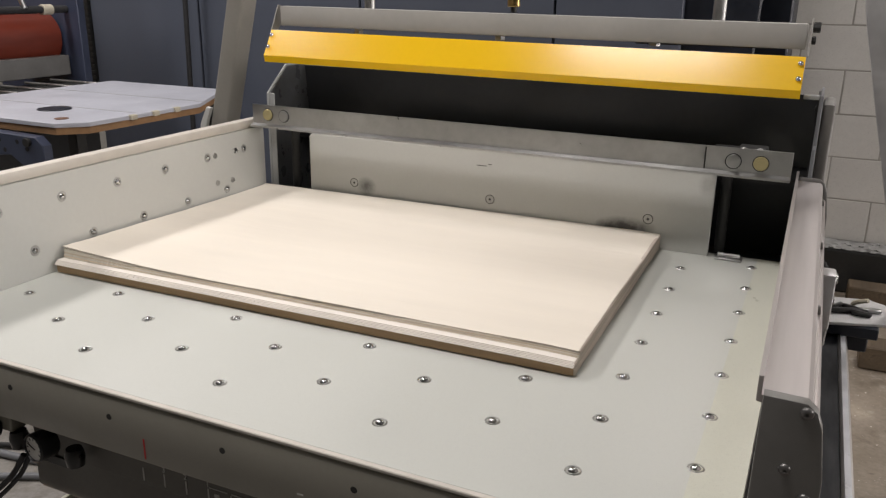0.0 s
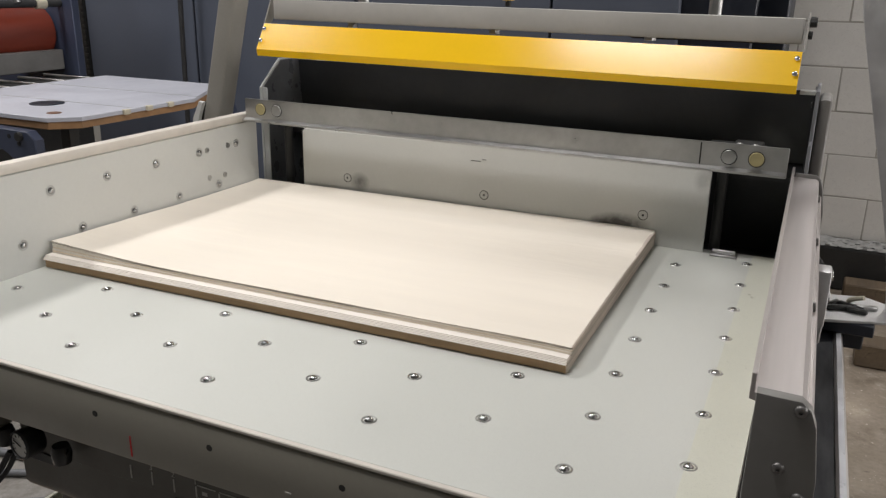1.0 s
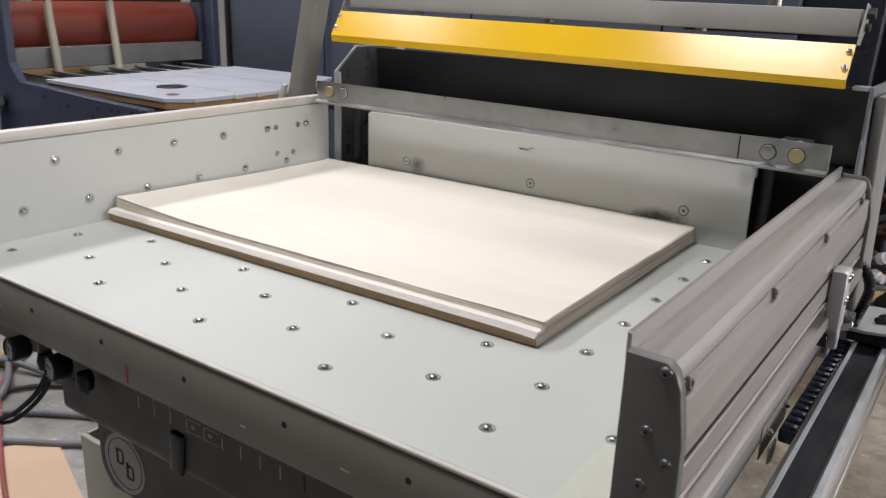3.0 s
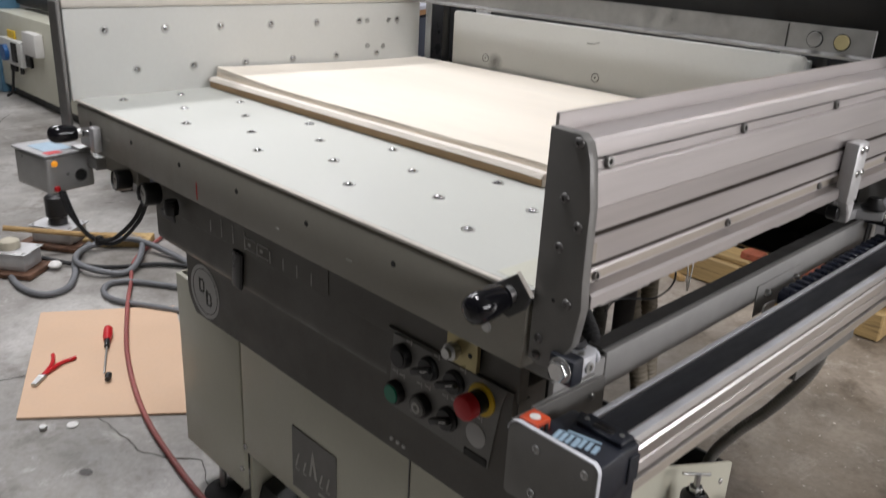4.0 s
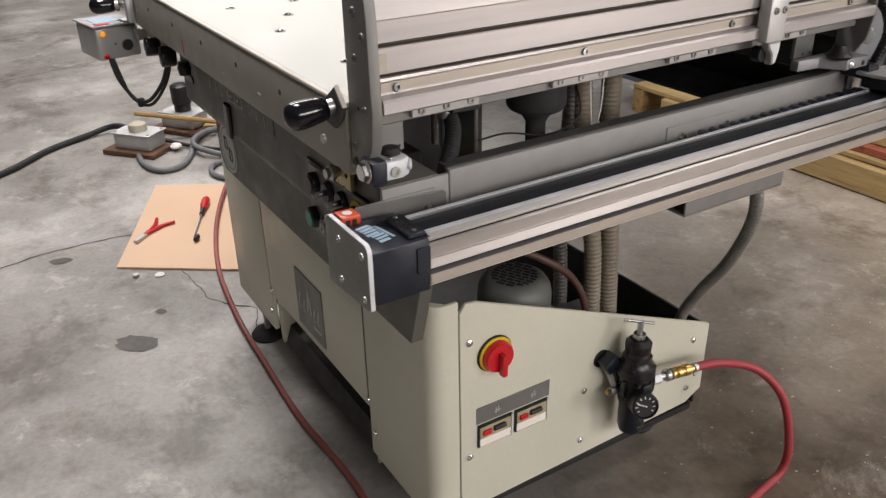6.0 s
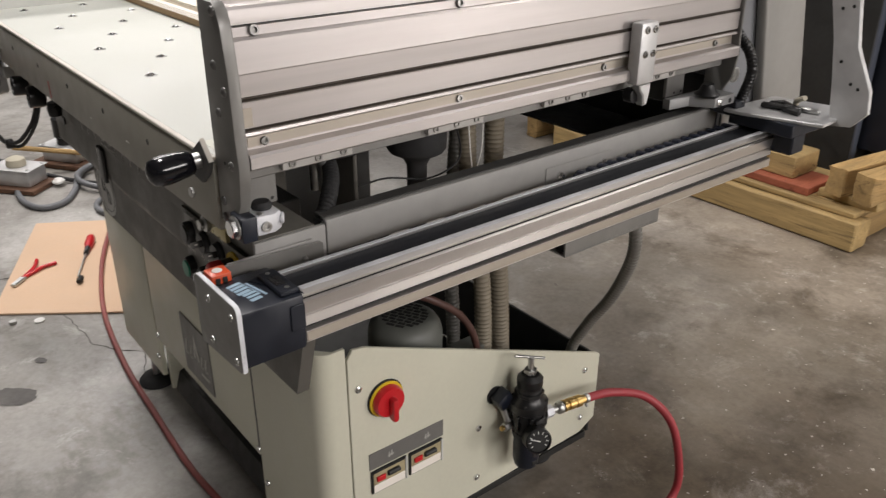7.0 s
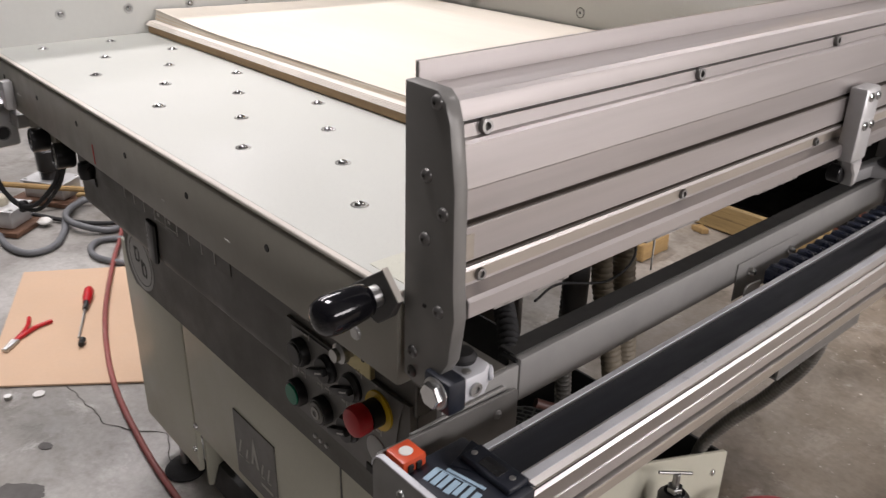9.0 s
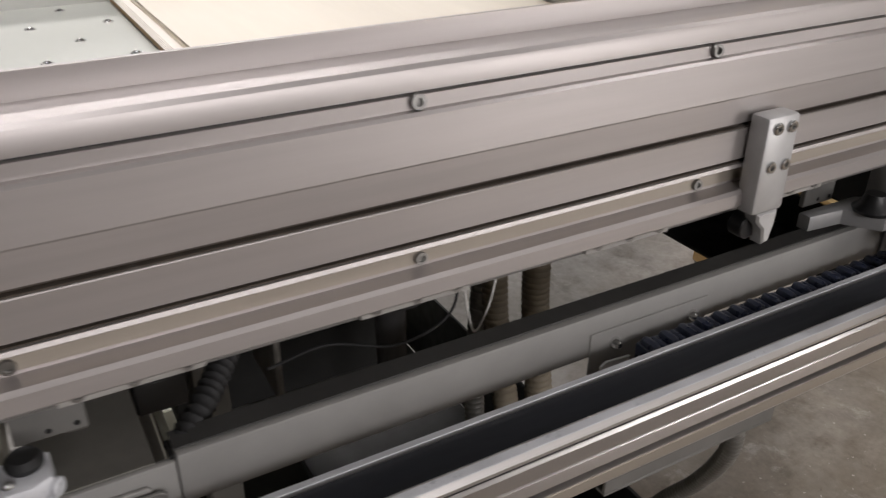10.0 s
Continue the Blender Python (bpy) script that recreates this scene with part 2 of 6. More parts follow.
CREAM = surface("cream_cabinet_paint", (0.615, 0.605, 0.495), 0.4, 0.0, 0.05, big=4, fine=140, bump=0.03, worn=(0.45, 0.41, 0.31), worn_at=0.74)
YELLOW = surface("yellow_guard_paint", (0.93, 0.56, 0.006), 0.21, 0.0, 0.03, big=5, fine=120, bump=0.02, worn=(0.66, 0.39, 0.02), worn_at=0.78, rough_spread=0.02)
YELLOW.node_tree.nodes["Principled BSDF"].inputs["Specular IOR Level"].default_value = 0.30
YOKE = surface("grey_yoke_paint", (0.28, 0.268, 0.24), 0.45, 0.0, 0.06, big=6, fine=120, worn=(0.27, 0.25, 0.22), worn_at=0.7)
HOOD = surface("black_hood_paint", (0.022, 0.023, 0.025), 0.4, 0.0, 0.2, big=6)
HOOD_IN = surface("grey_hood_inside", (0.085, 0.088, 0.092), 0.35, 0.0, 0.25, big=7)
HOOD_SIDE = surface("blue_grey_hood_side", (0.21, 0.215, 0.23), 0.5, 0.0, 0.08, big=5)
POST = surface("beige_grey_post", (0.28, 0.272, 0.255), 0.5, 0.0, 0.08, big=5)
POST_PALE = surface("pale_grey_bar_paint", (0.42, 0.41, 0.385), 0.42, 0.0, 0.08, big=6, worn=(0.30, 0.29, 0.27), worn_at=0.7)
HOOD_OUT = surface("hood_grey", (0.40, 0.41, 0.40), 0.45, 0.0, 0.07, big=7)
BLACK = surface("black_plastic", (0.012, 0.012, 0.013), 0.35, 0.0, 0.2, bump=0.02)
GLOSS = surface("gloss_black_grip", (0.006, 0.006, 0.008), 0.10, 0.0, 0.2, bump=0.0, rough_spread=0.04)
RUBBER = surface("black_rubber", (0.02, 0.02, 0.021), 0.7, 0.0, 0.2, big=12)
BELT = surface("drive_belt", (0.010, 0.012, 0.018), 0.62, 0.0, 0.25, big=16, stretch=(1, 0.2, 1))
CHAIN = surface("blue_black_chain_plastic", (0.022, 0.028, 0.050), 0.32, 0.0, 0.3, big=30)
CASTING = surface("motor_black_box", (0.010, 0.013, 0.022), 0.42, 0.0, 0.2, big=12)
RED = surface("red_plastic", (0.55, 0.012, 0.018), 0.35, 0.0, 0.08)
ORANGE = surface("orange_plastic", (0.62, 0.085, 0.03), 0.4, 0.0, 0.08)
SIGNAL = surface("signal_yellow", (0.75, 0.50, 0.02), 0.4, 0.0, 0.06)
GREEN = surface("green_plastic", (0.01, 0.24, 0.14), 0.35, 0.0, 0.08)
WHITE = surface("white_plastic", (0.70, 0.69, 0.66), 0.45, 0.0, 0.05)
INK = surface("black_ink", (0.01, 0.01, 0.01), 0.6, 0.0, 0.1, bump=0.0)
BADGE = surface("pale_badge_print", (0.50, 0.50, 0.49), 0.5, 0.0, 0.06, big=20, bump=0.0)
PRINT = surface("grey_print", (0.50, 0.49, 0.46), 0.5, 0.0, 0.1, bump=0.0)
LABEL_BLUE = surface("pale_blue_print", (0.30, 0.42, 0.52), 0.5, 0.0, 0.15, big=60, bump=0.0)
BRASS = surface("brass", (0.62, 0.42, 0.16), 0.35, 1.0, 0.12)
ZINC = surface("yellow_zinc_plate", (0.52, 0.45, 0.24), 0.38, 0.6, 0.12, big=14)
HOSE_RED = surface("red_rubber_hose", (0.36, 0.040, 0.050), 0.5, 0.0, 0.12, big=12)
HOSE_BROWN = surface("dirty_red_hose", (0.30, 0.085, 0.075), 0.55, 0.0, 0.2, big=6)
CABLE_BROWN = surface("brown_black_cable", (0.085, 0.038, 0.030), 0.55, 0.0, 0.25, big=8)
CONDUIT = surface("tan_corrugated_hose", (0.22, 0.19, 0.14), 0.6, 0.0, 0.12, big=12)
CONDUIT_GREY = surface("grey_conduit", (0.17, 0.165, 0.15), 0.45, 0.2, 0.12, big=12)
CABLE_GREY = surface("grey_cable", (0.16, 0.165, 0.175), 0.55, 0.0, 0.12, big=12)
MOTOR = surface("motor_grey", (0.12, 0.125, 0.112), 0.5, 0.0, 0.1, big=9)
CARD = surface("tan_hardboard", (0.66, 0.46, 0.31), 0.7, 0.0, 0.05, big=4, fine=120)
PRESS_BLUE = surface("press_blue_paint", (0.040, 0.050, 0.085), 0.42, 0.0, 0.12, big=3)
PANEL_BLUE = surface("blue_grey_panel_paint", (0.080, 0.092, 0.122), 0.5, 0.0, 0.07, big=1.5)
INK_ROLL = surface("red_brown_roller", (0.16, 0.026, 0.012), 0.45, 0.0, 0.18, big=5, stretch=(1, 0.3, 1))
BOARD = surface("white_laminate", (0.46, 0.47, 0.52), 0.4, 0.0, 0.05, big=3)
PLY = surface("plywood_edge", (0.30, 0.17, 0.08), 0.65, 0.0, 0.2, big=14)
AMBER = surface("amber_counter_face", (0.42, 0.36, 0.22), 0.35, 0.0, 0.25, big=60)
STRAP = surface("cream_web_strap", (0.50, 0.46, 0.36), 0.7, 0.0, 0.1)
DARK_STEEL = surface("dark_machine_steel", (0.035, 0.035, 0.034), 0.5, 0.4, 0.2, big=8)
GREY_LID = surface("grey_box_lid", (0.36, 0.36, 0.36), 0.45, 0.3, 0.1, big=20)
GREY_BOX = surface("grey_control_box", (0.48, 0.48, 0.47), 0.38, 0.45, 0.1, big=9)
BLUE_KNOB = surface("blue_knob_plastic", (0.02, 0.10, 0.28), 0.4, 0.0, 0.1)
BLUE_LEG = surface("blue_machine_paint", (0.10, 0.22, 0.33), 0.5, 0.0, 0.1)


def wood_surface(name, rgb):
    m = surface(name, rgb, 0.75, 0.0, 0.38, big=9, fine=70, bump=0.4, stretch=(1, 0.10, 1.6), worn=tuple(c * 0.36 for c in rgb), worn_at=0.55, specks=0.7)
    return m


PINE = wood_surface("pallet_pine", (0.43, 0.28, 0.115))
PINE_X = surface("pine_across", (0.44, 0.305, 0.13), 0.75, 0.0, 0.38, big=9, fine=70, bump=0.4, stretch=(0.10, 1, 1.6), worn=(0.15, 0.10, 0.045), worn_at=0.54, specks=0.5)
RED_WOOD = wood_surface("red_painted_plank", (0.36, 0.10, 0.05))
OLD_WOOD = wood_surface("grey_brown_old_wood", (0.13, 0.095, 0.06))
DARK_WOOD = wood_surface("brown_wood_base", (0.14, 0.07, 0.04))


def paper_surface():
    m = surface("cream_paper", (0.83, 0.77, 0.67), 0.75, 0.0, 0.045, big=5, fine=26, bump=0.7, stretch=(0.16, 1, 1))
    return m


PAPER = paper_surface()
for node in PAPER.node_tree.nodes:
    if node.type == "BUMP":
        node.inputs["Distance"].default_value = 0.004
PAPER_WHITE = surface("white_sheet", (0.88, 0.83, 0.76), 0.7, 0.0, 0.02)
PAPER_EDGE = surface("paper_edges", (0.80, 0.68, 0.52), 0.8, 0.0, 0.2, big=20, fine=200, stretch=(0.2, 0.2, 8))
PAPER_END = surface("scuffed_sheet_ends", (0.62, 0.54, 0.46), 0.8, 0.0, 0.25, big=20, fine=200, bump=0.3, stretch=(0.2, 0.2, 9))
PAPER_BROWN = surface("brown_kraft_edges", (0.43, 0.29, 0.165), 0.8, 0.0, 0.2, big=20, fine=200, stretch=(0.2, 0.2, 8))


def concrete():
    m = bpy.data.materials.new("concrete_floor")
    m.use_nodes = True
    nt = m.node_tree
    b = nt.nodes["Principled BSDF"]
    tc = nt.nodes.new("ShaderNodeTexCoord")

    def noisy(scale, detail, rough_, dist=0.0):
        n = nt.nodes.new("ShaderNodeTexNoise")
        for k, v in (("Scale", scale), ("Detail", detail), ("Roughness", rough_), ("Distortion", dist)):
            n.inputs[k].default_value = v
        nt.links.new(tc.outputs["Object"], n.inputs["Vector"])
        return n.outputs["Fac"]

    def ramp(src, rows):
        r = nt.nodes.new("ShaderNodeValToRGB")
        while len(r.color_ramp.elements) < len(rows):
            r.color_ramp.elements.new(0.5)
        for e, (p, c) in zip(r.color_ramp.elements, rows):
            e.position, e.color = p, (*c, 1)
        nt.links.new(src, r.inputs[0])
        return r.outputs[0]

    def mix(kind, fac, a, c):
        x = nt.nodes.new("ShaderNodeMix")
        x.data_type, x.blend_type = "RGBA", kind
        x.inputs["Factor"].default_value = fac
        nt.links.new(a, x.inputs["A"])
        nt.links.new(c, x.inputs["B"])
        return x.outputs["Result"]

    base = ramp(noisy(1.3, 8, 0.6, 0.1), [(0.32, (0.18, 0.168, 0.148)), (0.5, (0.31, 0.297, 0.278)), (0.62, (0.49, 0.476, 0.455))])
    blot = ramp(noisy(5.5, 10, 0.68, 0.15), [(0.32, (0.62, 0.60, 0.57)), (0.48, (1, 1, 1)), (0.7, (1.0, 0.99, 0.96))])
    grit = ramp(noisy(60, 6, 0.65), [(0.3, (0.74, 0.73, 0.71)), (0.6, (1, 1, 1))])
    col = mix("MULTIPLY", 0.9, base, blot)
    col = mix("MULTIPLY", 0.75, col, grit)
    dirt = ramp(noisy(2.4, 12, 0.72, 0.2), [(0.38, (0.50, 0.47, 0.43)), (0.47, (1, 1, 1))])
    col = mix("MULTIPLY", 0.8, col, dirt)
    # oily ground plus the machine's painted-in shade to its right, with a ragged border
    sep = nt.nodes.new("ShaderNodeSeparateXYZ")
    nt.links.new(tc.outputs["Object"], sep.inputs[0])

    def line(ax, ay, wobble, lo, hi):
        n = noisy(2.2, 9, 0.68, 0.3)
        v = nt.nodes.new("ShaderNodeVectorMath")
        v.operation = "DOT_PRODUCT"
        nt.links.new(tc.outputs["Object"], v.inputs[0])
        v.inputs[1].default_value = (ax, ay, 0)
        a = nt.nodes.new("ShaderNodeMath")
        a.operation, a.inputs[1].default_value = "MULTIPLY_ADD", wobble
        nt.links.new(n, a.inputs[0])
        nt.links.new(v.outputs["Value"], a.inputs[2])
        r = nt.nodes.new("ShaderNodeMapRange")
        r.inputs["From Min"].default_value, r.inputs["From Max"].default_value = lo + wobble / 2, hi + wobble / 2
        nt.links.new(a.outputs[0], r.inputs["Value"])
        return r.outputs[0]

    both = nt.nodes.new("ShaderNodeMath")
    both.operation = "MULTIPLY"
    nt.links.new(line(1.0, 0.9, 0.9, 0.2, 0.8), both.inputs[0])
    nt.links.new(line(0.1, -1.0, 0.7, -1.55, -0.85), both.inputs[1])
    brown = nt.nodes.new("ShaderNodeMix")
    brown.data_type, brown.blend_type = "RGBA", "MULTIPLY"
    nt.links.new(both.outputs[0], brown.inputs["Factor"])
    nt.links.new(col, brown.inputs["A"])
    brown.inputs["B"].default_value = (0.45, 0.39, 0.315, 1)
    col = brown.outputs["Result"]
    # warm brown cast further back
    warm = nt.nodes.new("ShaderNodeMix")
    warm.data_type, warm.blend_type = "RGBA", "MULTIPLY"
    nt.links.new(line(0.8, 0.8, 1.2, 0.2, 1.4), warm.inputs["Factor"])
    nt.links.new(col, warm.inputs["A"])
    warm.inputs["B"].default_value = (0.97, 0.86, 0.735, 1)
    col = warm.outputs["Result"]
    pale = ramp(noisy(8, 12, 0.78, 0.4), [(0.57, (0, 0, 0)), (0.66, (0.17, 0.167, 0.16))])
    col = mix("ADD", 0.9, col, pale)
    spots = ramp(noisy(14, 5, 0.55, 0.3), [(0.24, (0.40, 0.38, 0.35)), (0.30, (1, 1, 1))])
    col = mix("MULTIPLY", 0.9, col, spots)
    # scuffed white patches and paint spatter to the right of the machine
    gate = line(1.0, 0.35, 0.8, 0.15, 0.6)
    for scale, detail, lo, hi, tone in ((3.6, 12, 0.55, 0.67, 0.20), (85, 2, 0.725, 0.74, 0.55)):
        fleck = ramp(noisy(scale, detail, 0.8 if detail > 5 else 0.4, 0.6 if detail > 5 else 0.0), [(lo, (0, 0, 0)), (hi, (tone, tone * 0.97, tone * 0.93))])
        add = nt.nodes.new("ShaderNodeMix")
        add.data_type, add.blend_type = "RGBA", "ADD"
        nt.links.new(gate, add.inputs["Factor"])
        nt.links.new(col, add.inputs["A"])
        nt.links.new(fleck, add.inputs["B"])
        col = add.outputs["Result"]
    nt.links.new(col, b.inputs["Base Color"])
    rr = nt.nodes.new("ShaderNodeMapRange")
    rr.inputs["To Min"].default_value, rr.inputs["To Max"].default_value = 0.26, 0.58
    nt.links.new(noisy(2.2, 7, 0.6), rr.inputs["Value"])
    nt.links.new(rr.outputs[0], b.inputs["Roughness"])
    bp = nt.nodes.new("ShaderNodeBump")
    bp.inputs["Strength"].default_value, bp.inputs["Distance"].default_value = 0.12, 0.003
    nt.links.new(noisy(40, 6, 0.6), bp.inputs["Height"])
    nt.links.new(bp.outputs[0], b.inputs["Normal"])
    return m


CONCRETE = concrete()
BLOCK = surface("painted_block", (0.60, 0.585, 0.55), 0.75, 0.0, 0.07, big=3, fine=60, bump=0.6, worn=(0.36, 0.33, 0.27), worn_at=0.64, specks=0.4)
MORTAR = surface("mortar", (0.36, 0.345, 0.31), 0.85, 0.0, 0.1, fine=90, bump=0.3)
WALL = surface("plain_wall_paint", (0.25, 0.25, 0.24), 0.75, 0.0, 0.06, big=1.5)
CEILING = surface("ceiling_deck", (0.22, 0.22, 0.21), 0.8, 0.0, 0.06, big=1.5)
STAIN = surface("oil_stain", (0.085, 0.078, 0.072), 0.6, 0.0, 0.25, big=14)
CRACK = surface("crack_dirt", (0.06, 0.052, 0.045), 0.9, 0.0, 0.2)

# ---- the room ----
bm = bmesh.new()
bmesh.ops.create_grid(bm, x_segments=2, y_segments=2, size=1)
bmesh.ops.scale(bm, vec=(8, 6, 1), verts=bm.verts)
bmesh.ops.translate(bm, vec=(-2, -1.5, 0), verts=bm.verts)
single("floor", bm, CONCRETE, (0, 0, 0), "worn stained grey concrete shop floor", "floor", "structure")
single("ceiling", box(-10, 6, -7.5, 4.5, 4.2, 4.3, 0), CEILING, (0, 0, 0), "plain grey ceiling", "ceiling", "structure")
single("wall_west", box(-10.2, -10, -7.5, 4.5, 0, 4.2, 0), WALL, (0, 0, 0), "plain grey wall", "wall", "structure")
single("wall_east", box(6, 6.2, -7.5, 4.5, 0, 4.2, 0), WALL, (0, 0, 0), "plain grey wall", "wall", "structure")
single("wall_south", box(-10, 6, -7.7, -7.5, 0, 4.2, 0), WALL, (0, 0, 0), "plain grey wall", "wall", "structure")
wall_north = single("wall_north", box(-10, 6, 3.5045, 3.72, 0, 4.2, 0), MORTAR, (0, 0, 0), "painted concrete block wall", "wall", "structure")
single("wall_base", box(-0.2, 6, 3.40, 3.495, 0, 0.21, 0.01), DARK_STEEL, (0, 0, 0), "dark grimy base along the block wall", "baseboard", "structure")

# ---- jogging table ----
table = thing("jogging_table", (-0.41, 0.37, 0.80), "pale grey jogging table with rows of steel ball studs", "machine table")
part("tabletop", box(-0.984, 0.166, -0.078, 0.832, 0.878, 0.900, 0.0015, 2), TABLE, table, "pale grey speckled tabletop")
part("apron", box(-0.986, 0.166, -0.083, -0.060, 0.811, 0.892, 0.004, 2), APRON, table, "olive grey front apron")
part("edge_rim", box(-0.985, 0.166, -0.0845, -0.076, 0.8945, 0.8992, 0.0012), STRIP, table, "cream paint along the front edge")
part("under_frame", box(-0.95, 0.04, -0.005, 0.79, 0.835, 0.872, 0.003), DARK_STEEL, table)
for k in range(6):
    part("apron_hole", rod((-0.039 - 0.177 * k, -0.0825, 0.863), (0, -1, 0), 0.0042, 0.0012, 12), INK, table)
part("red_mark", box(-0.5165, -0.5145, -0.0838, -0.0825, 0.818, 0.846, 0), RED, table)
for k, (x, z, w) in enumerate(((-0.86, 0.846, 0.02), (-0.13, 0.84, 0.012), (-0.29, 0.835, 0.008))):
    part("scratch", box(x, x + w, -0.0836, -0.0825, z, z + 0.0015, 0), PRINT, table)

STUD_RING = lathe([(0.0092, -0.004), (0.0092, 0.0005), (0.0086, 0.0012), (0.0074, 0.0010), (0.0070, -0.002)], (0, 0, 0), (0, 0, 1), 20)
STUD_RING = finish(STUD_RING, "stud", STEEL, Vector((0, 0, 0)))
STUD_CUP = finish(lathe([(0, -0.0012), (0.0072, -0.0012), (0.0072, -0.003), (0, -0.003)], (0, 0, 0), (0, 0, 1), 14), "cup", INK, Vector((0, 0, 0)))
STUD_BALL = bmesh.new()
bmesh.ops.create_uvsphere(STUD_BALL, u_segments=14, v_segments=8, radius=0.0062)
STUD_BALL = finish(STUD_BALL, "ball", BALL, Vector((0, 0, 0)))


def stud(at, parent, axis=(0, 0, 1)):
    """A ball that stands half out of a pressed ring."""
    m = turn_to(Vector(at) - ORIGIN[parent.name], axis)
    ring = new("ball_stud", STUD_RING)
    ring.parent, ring.matrix_basis = parent, m
    for name, me, low in (("cup", STUD_CUP, 0.0), ("ball", STUD_BALL, -0.0022)):
        ob = new(name, me)
        ob.parent, ob.matrix_basis = ring, Matrix.Translation((0, 0, low))
    return ring


for row in range(14):
    y = 0.0593 * row
    for k in range(-1, 5):
        x = (0.0 if row % 2 == 0 else 0.116) - 0.2285 * k
        if -0.97 < x < 0.15 and y < 0.81 and not (-0.99 < x < -0.08 and y > 0.215):
            px = x - (0.019 if x < -0.9 else 0.005 if x < -0.75 else 0.0)
            stud((px - 0.0125 * y, y + 0.0125 * x, 0.9), table)

# bright worn line along the side of the table
part("side_line", box(0.112, 0.1656, -0.07, 0.83, 0.8995, 0.9005, 0), YELLOWED, table, "yellowed strip along the edge")

# ---- scale strip under the apron ----
strip = thing("scale_strip", (-0.35, -0.05, 0.76), "dark grey rail with white scale marks under the table", "scale rail")
part("rail", box(-0.795, 0.12, -0.0255, -0.008, 0.726, 0.8095, 0.0015), BAND, strip)
part("scale_plate", box(-0.625, -0.245, -0.0268, -0.0256, 0.732, 0.775, 0.0004), BAND, strip)
for k in range(9):
    x = -0.583 + 0.0371 * k
    part("tick", box(x - 0.0011, x + 0.0011, -0.0275, -0.0267, 0.734, 0.754, 0), PRINT, strip)
for k, digit in enumerate("321"):
    c = bpy.data.curves.new("digit", "FONT")
    c.body, c.size, c.align_x, c.extrude = digit, 0.012, "CENTER", 0.0003
    ob = new("digit", c)
    ob.parent = strip
    ob.matrix_basis = Matrix.Translation(Vector((-0.583 + 0.0371 * (k + 1), -0.0276, 0.757)) - ORIGIN[strip.name]) @ pose(0, 0, 0, 90, 0, 0)
    c.materials.append(PRINT)
for a, b in ((-0.470, -0.440), (-0.434, -0.402)):
    bm = box(a, b, -0.0275, -0.0267, 0.7555, 0.757, 0)
    box(a, b, -0.0275, -0.0267, 0.7365, 0.738, 0, bm=bm)
    box(a + 0.008, a + 0.016, -0.0275, -0.0267, 0.744, 0.749, 0, bm=bm)
    part("scale_figure", bm, PRINT, strip)

# ---- left side fence ----
fence = thing("side_fence", (-0.995, 0.36, 0.90), "pale grey steel side fence studded with steel balls", "side fence")
part("plate", box(-1.005, -0.985, -0.090, 0.806, 0.895, 1.0685, 0.002), FENCE, fence)
part("top_strip", box(-1.007, -0.984, -0.091, 0.806, 1.069, 1.087, 0.003, 2), STRIP, fence, "cream edge strip")
part("end_plate", box(-1.030, -0.988, -0.100, -0.0915, 0.825, 1.082, 0.002), PLATE, fence, "dark steel end plate")
for k in range(6):
    stud((-0.985, -0.015 + 0.1245 * k, 1.026), fence, (1, 0, 0))
stud((-0.985, 0.728, 1.026), fence, (1, 0, 0))
for k in range(6):
    stud((-0.985, 0.043 + 0.124 * k, 0.947), fence, (1, 0, 0))
for y, z in ((0.632, 1.026), (0.700, 1.026), (0.634, 0.966), (0.684, 0.963)):
    part("bolt_hole", lathe([(0, 0.0004), (0.0052, 0.0004), (0.0055, 0.0012), (0.0062, 0.0012), (0.0064, 0)], (-0.985, y, z), (1, 0, 0), 14), STEEL, fence)

# ---- rear stop ----
stop = thing("rear_stop", (-0.41, 0.823, 0.90), "pale grey steel rear stop plate with screws", "stop plate")
bm = prism([(-0.862, 0.893), (0.024, 0.893), (0.024, 1.052), (0.018, 1.058), (-0.856, 1.058), (-0.862, 1.052)], "y", 0.8085, 0.818, 0.001)
part("plate", bm, STOP, stop)
for x in (-0.746, -0.419, -0.092):
    # thin dark ring drawn round each screw
    part("washer", lathe([(0.0088, 0), (0.0100, 0), (0.0100, 0.0006), (0.0088, 0.0006), (0.0088, 0)], (x, 0.8085, 0.957), (0, -1, 0), 20), INK, stop)
    part("screw", lathe([(0, 0.0002), (0.0078, 0.0002), (0.0072, 0.0014), (0.0030, 0.0020), (0.0026, 0.0004), (0, 0.0004)], (x, 0.8085, 0.957), (0, -1, 0), 16), FENCE, stop)
    part("socket", rod((x, 0.8085, 0.957), (0, -1, 0), 0.0026, 0.0012, 6), INK, stop)
for x in (-0.79, -0.018):
    part("cap_nut", lathe([(0, 0), (0.021, 0), (0.021, 0.004), (0.018, 0.005), (0.018, 0.016), (0.016, 0.018), (0, 0.018)], (x, 0.838, 1.050), (0, 0, 1), 24), ALU_CAST, stop)
part("cap_rail", box(-0.85, 0.02, 0.826, 0.85, 1.03, 1.049, 0.002), HOOD_OUT, stop)
for x, w in ((-0.45, 0.022), (-0.425, 0.008)):
    part("scuff", box(x, x + w, 0.8076, 0.8086, 1.026 + 0.004 * (w < 0.01), 1.0272 + 0.004 * (w < 0.01), 0), DARK_STEEL, stop)

part("hinge_clip", box(0.038, 0.086, 0.792, 0.818, 0.9006, 0.9045, 0.001), STEEL, stop)
part("hinge_pin", rod((0.042, 0.806, 0.9075), (1, 0, 0), 0.004, 0.04, 12), STEEL, stop)

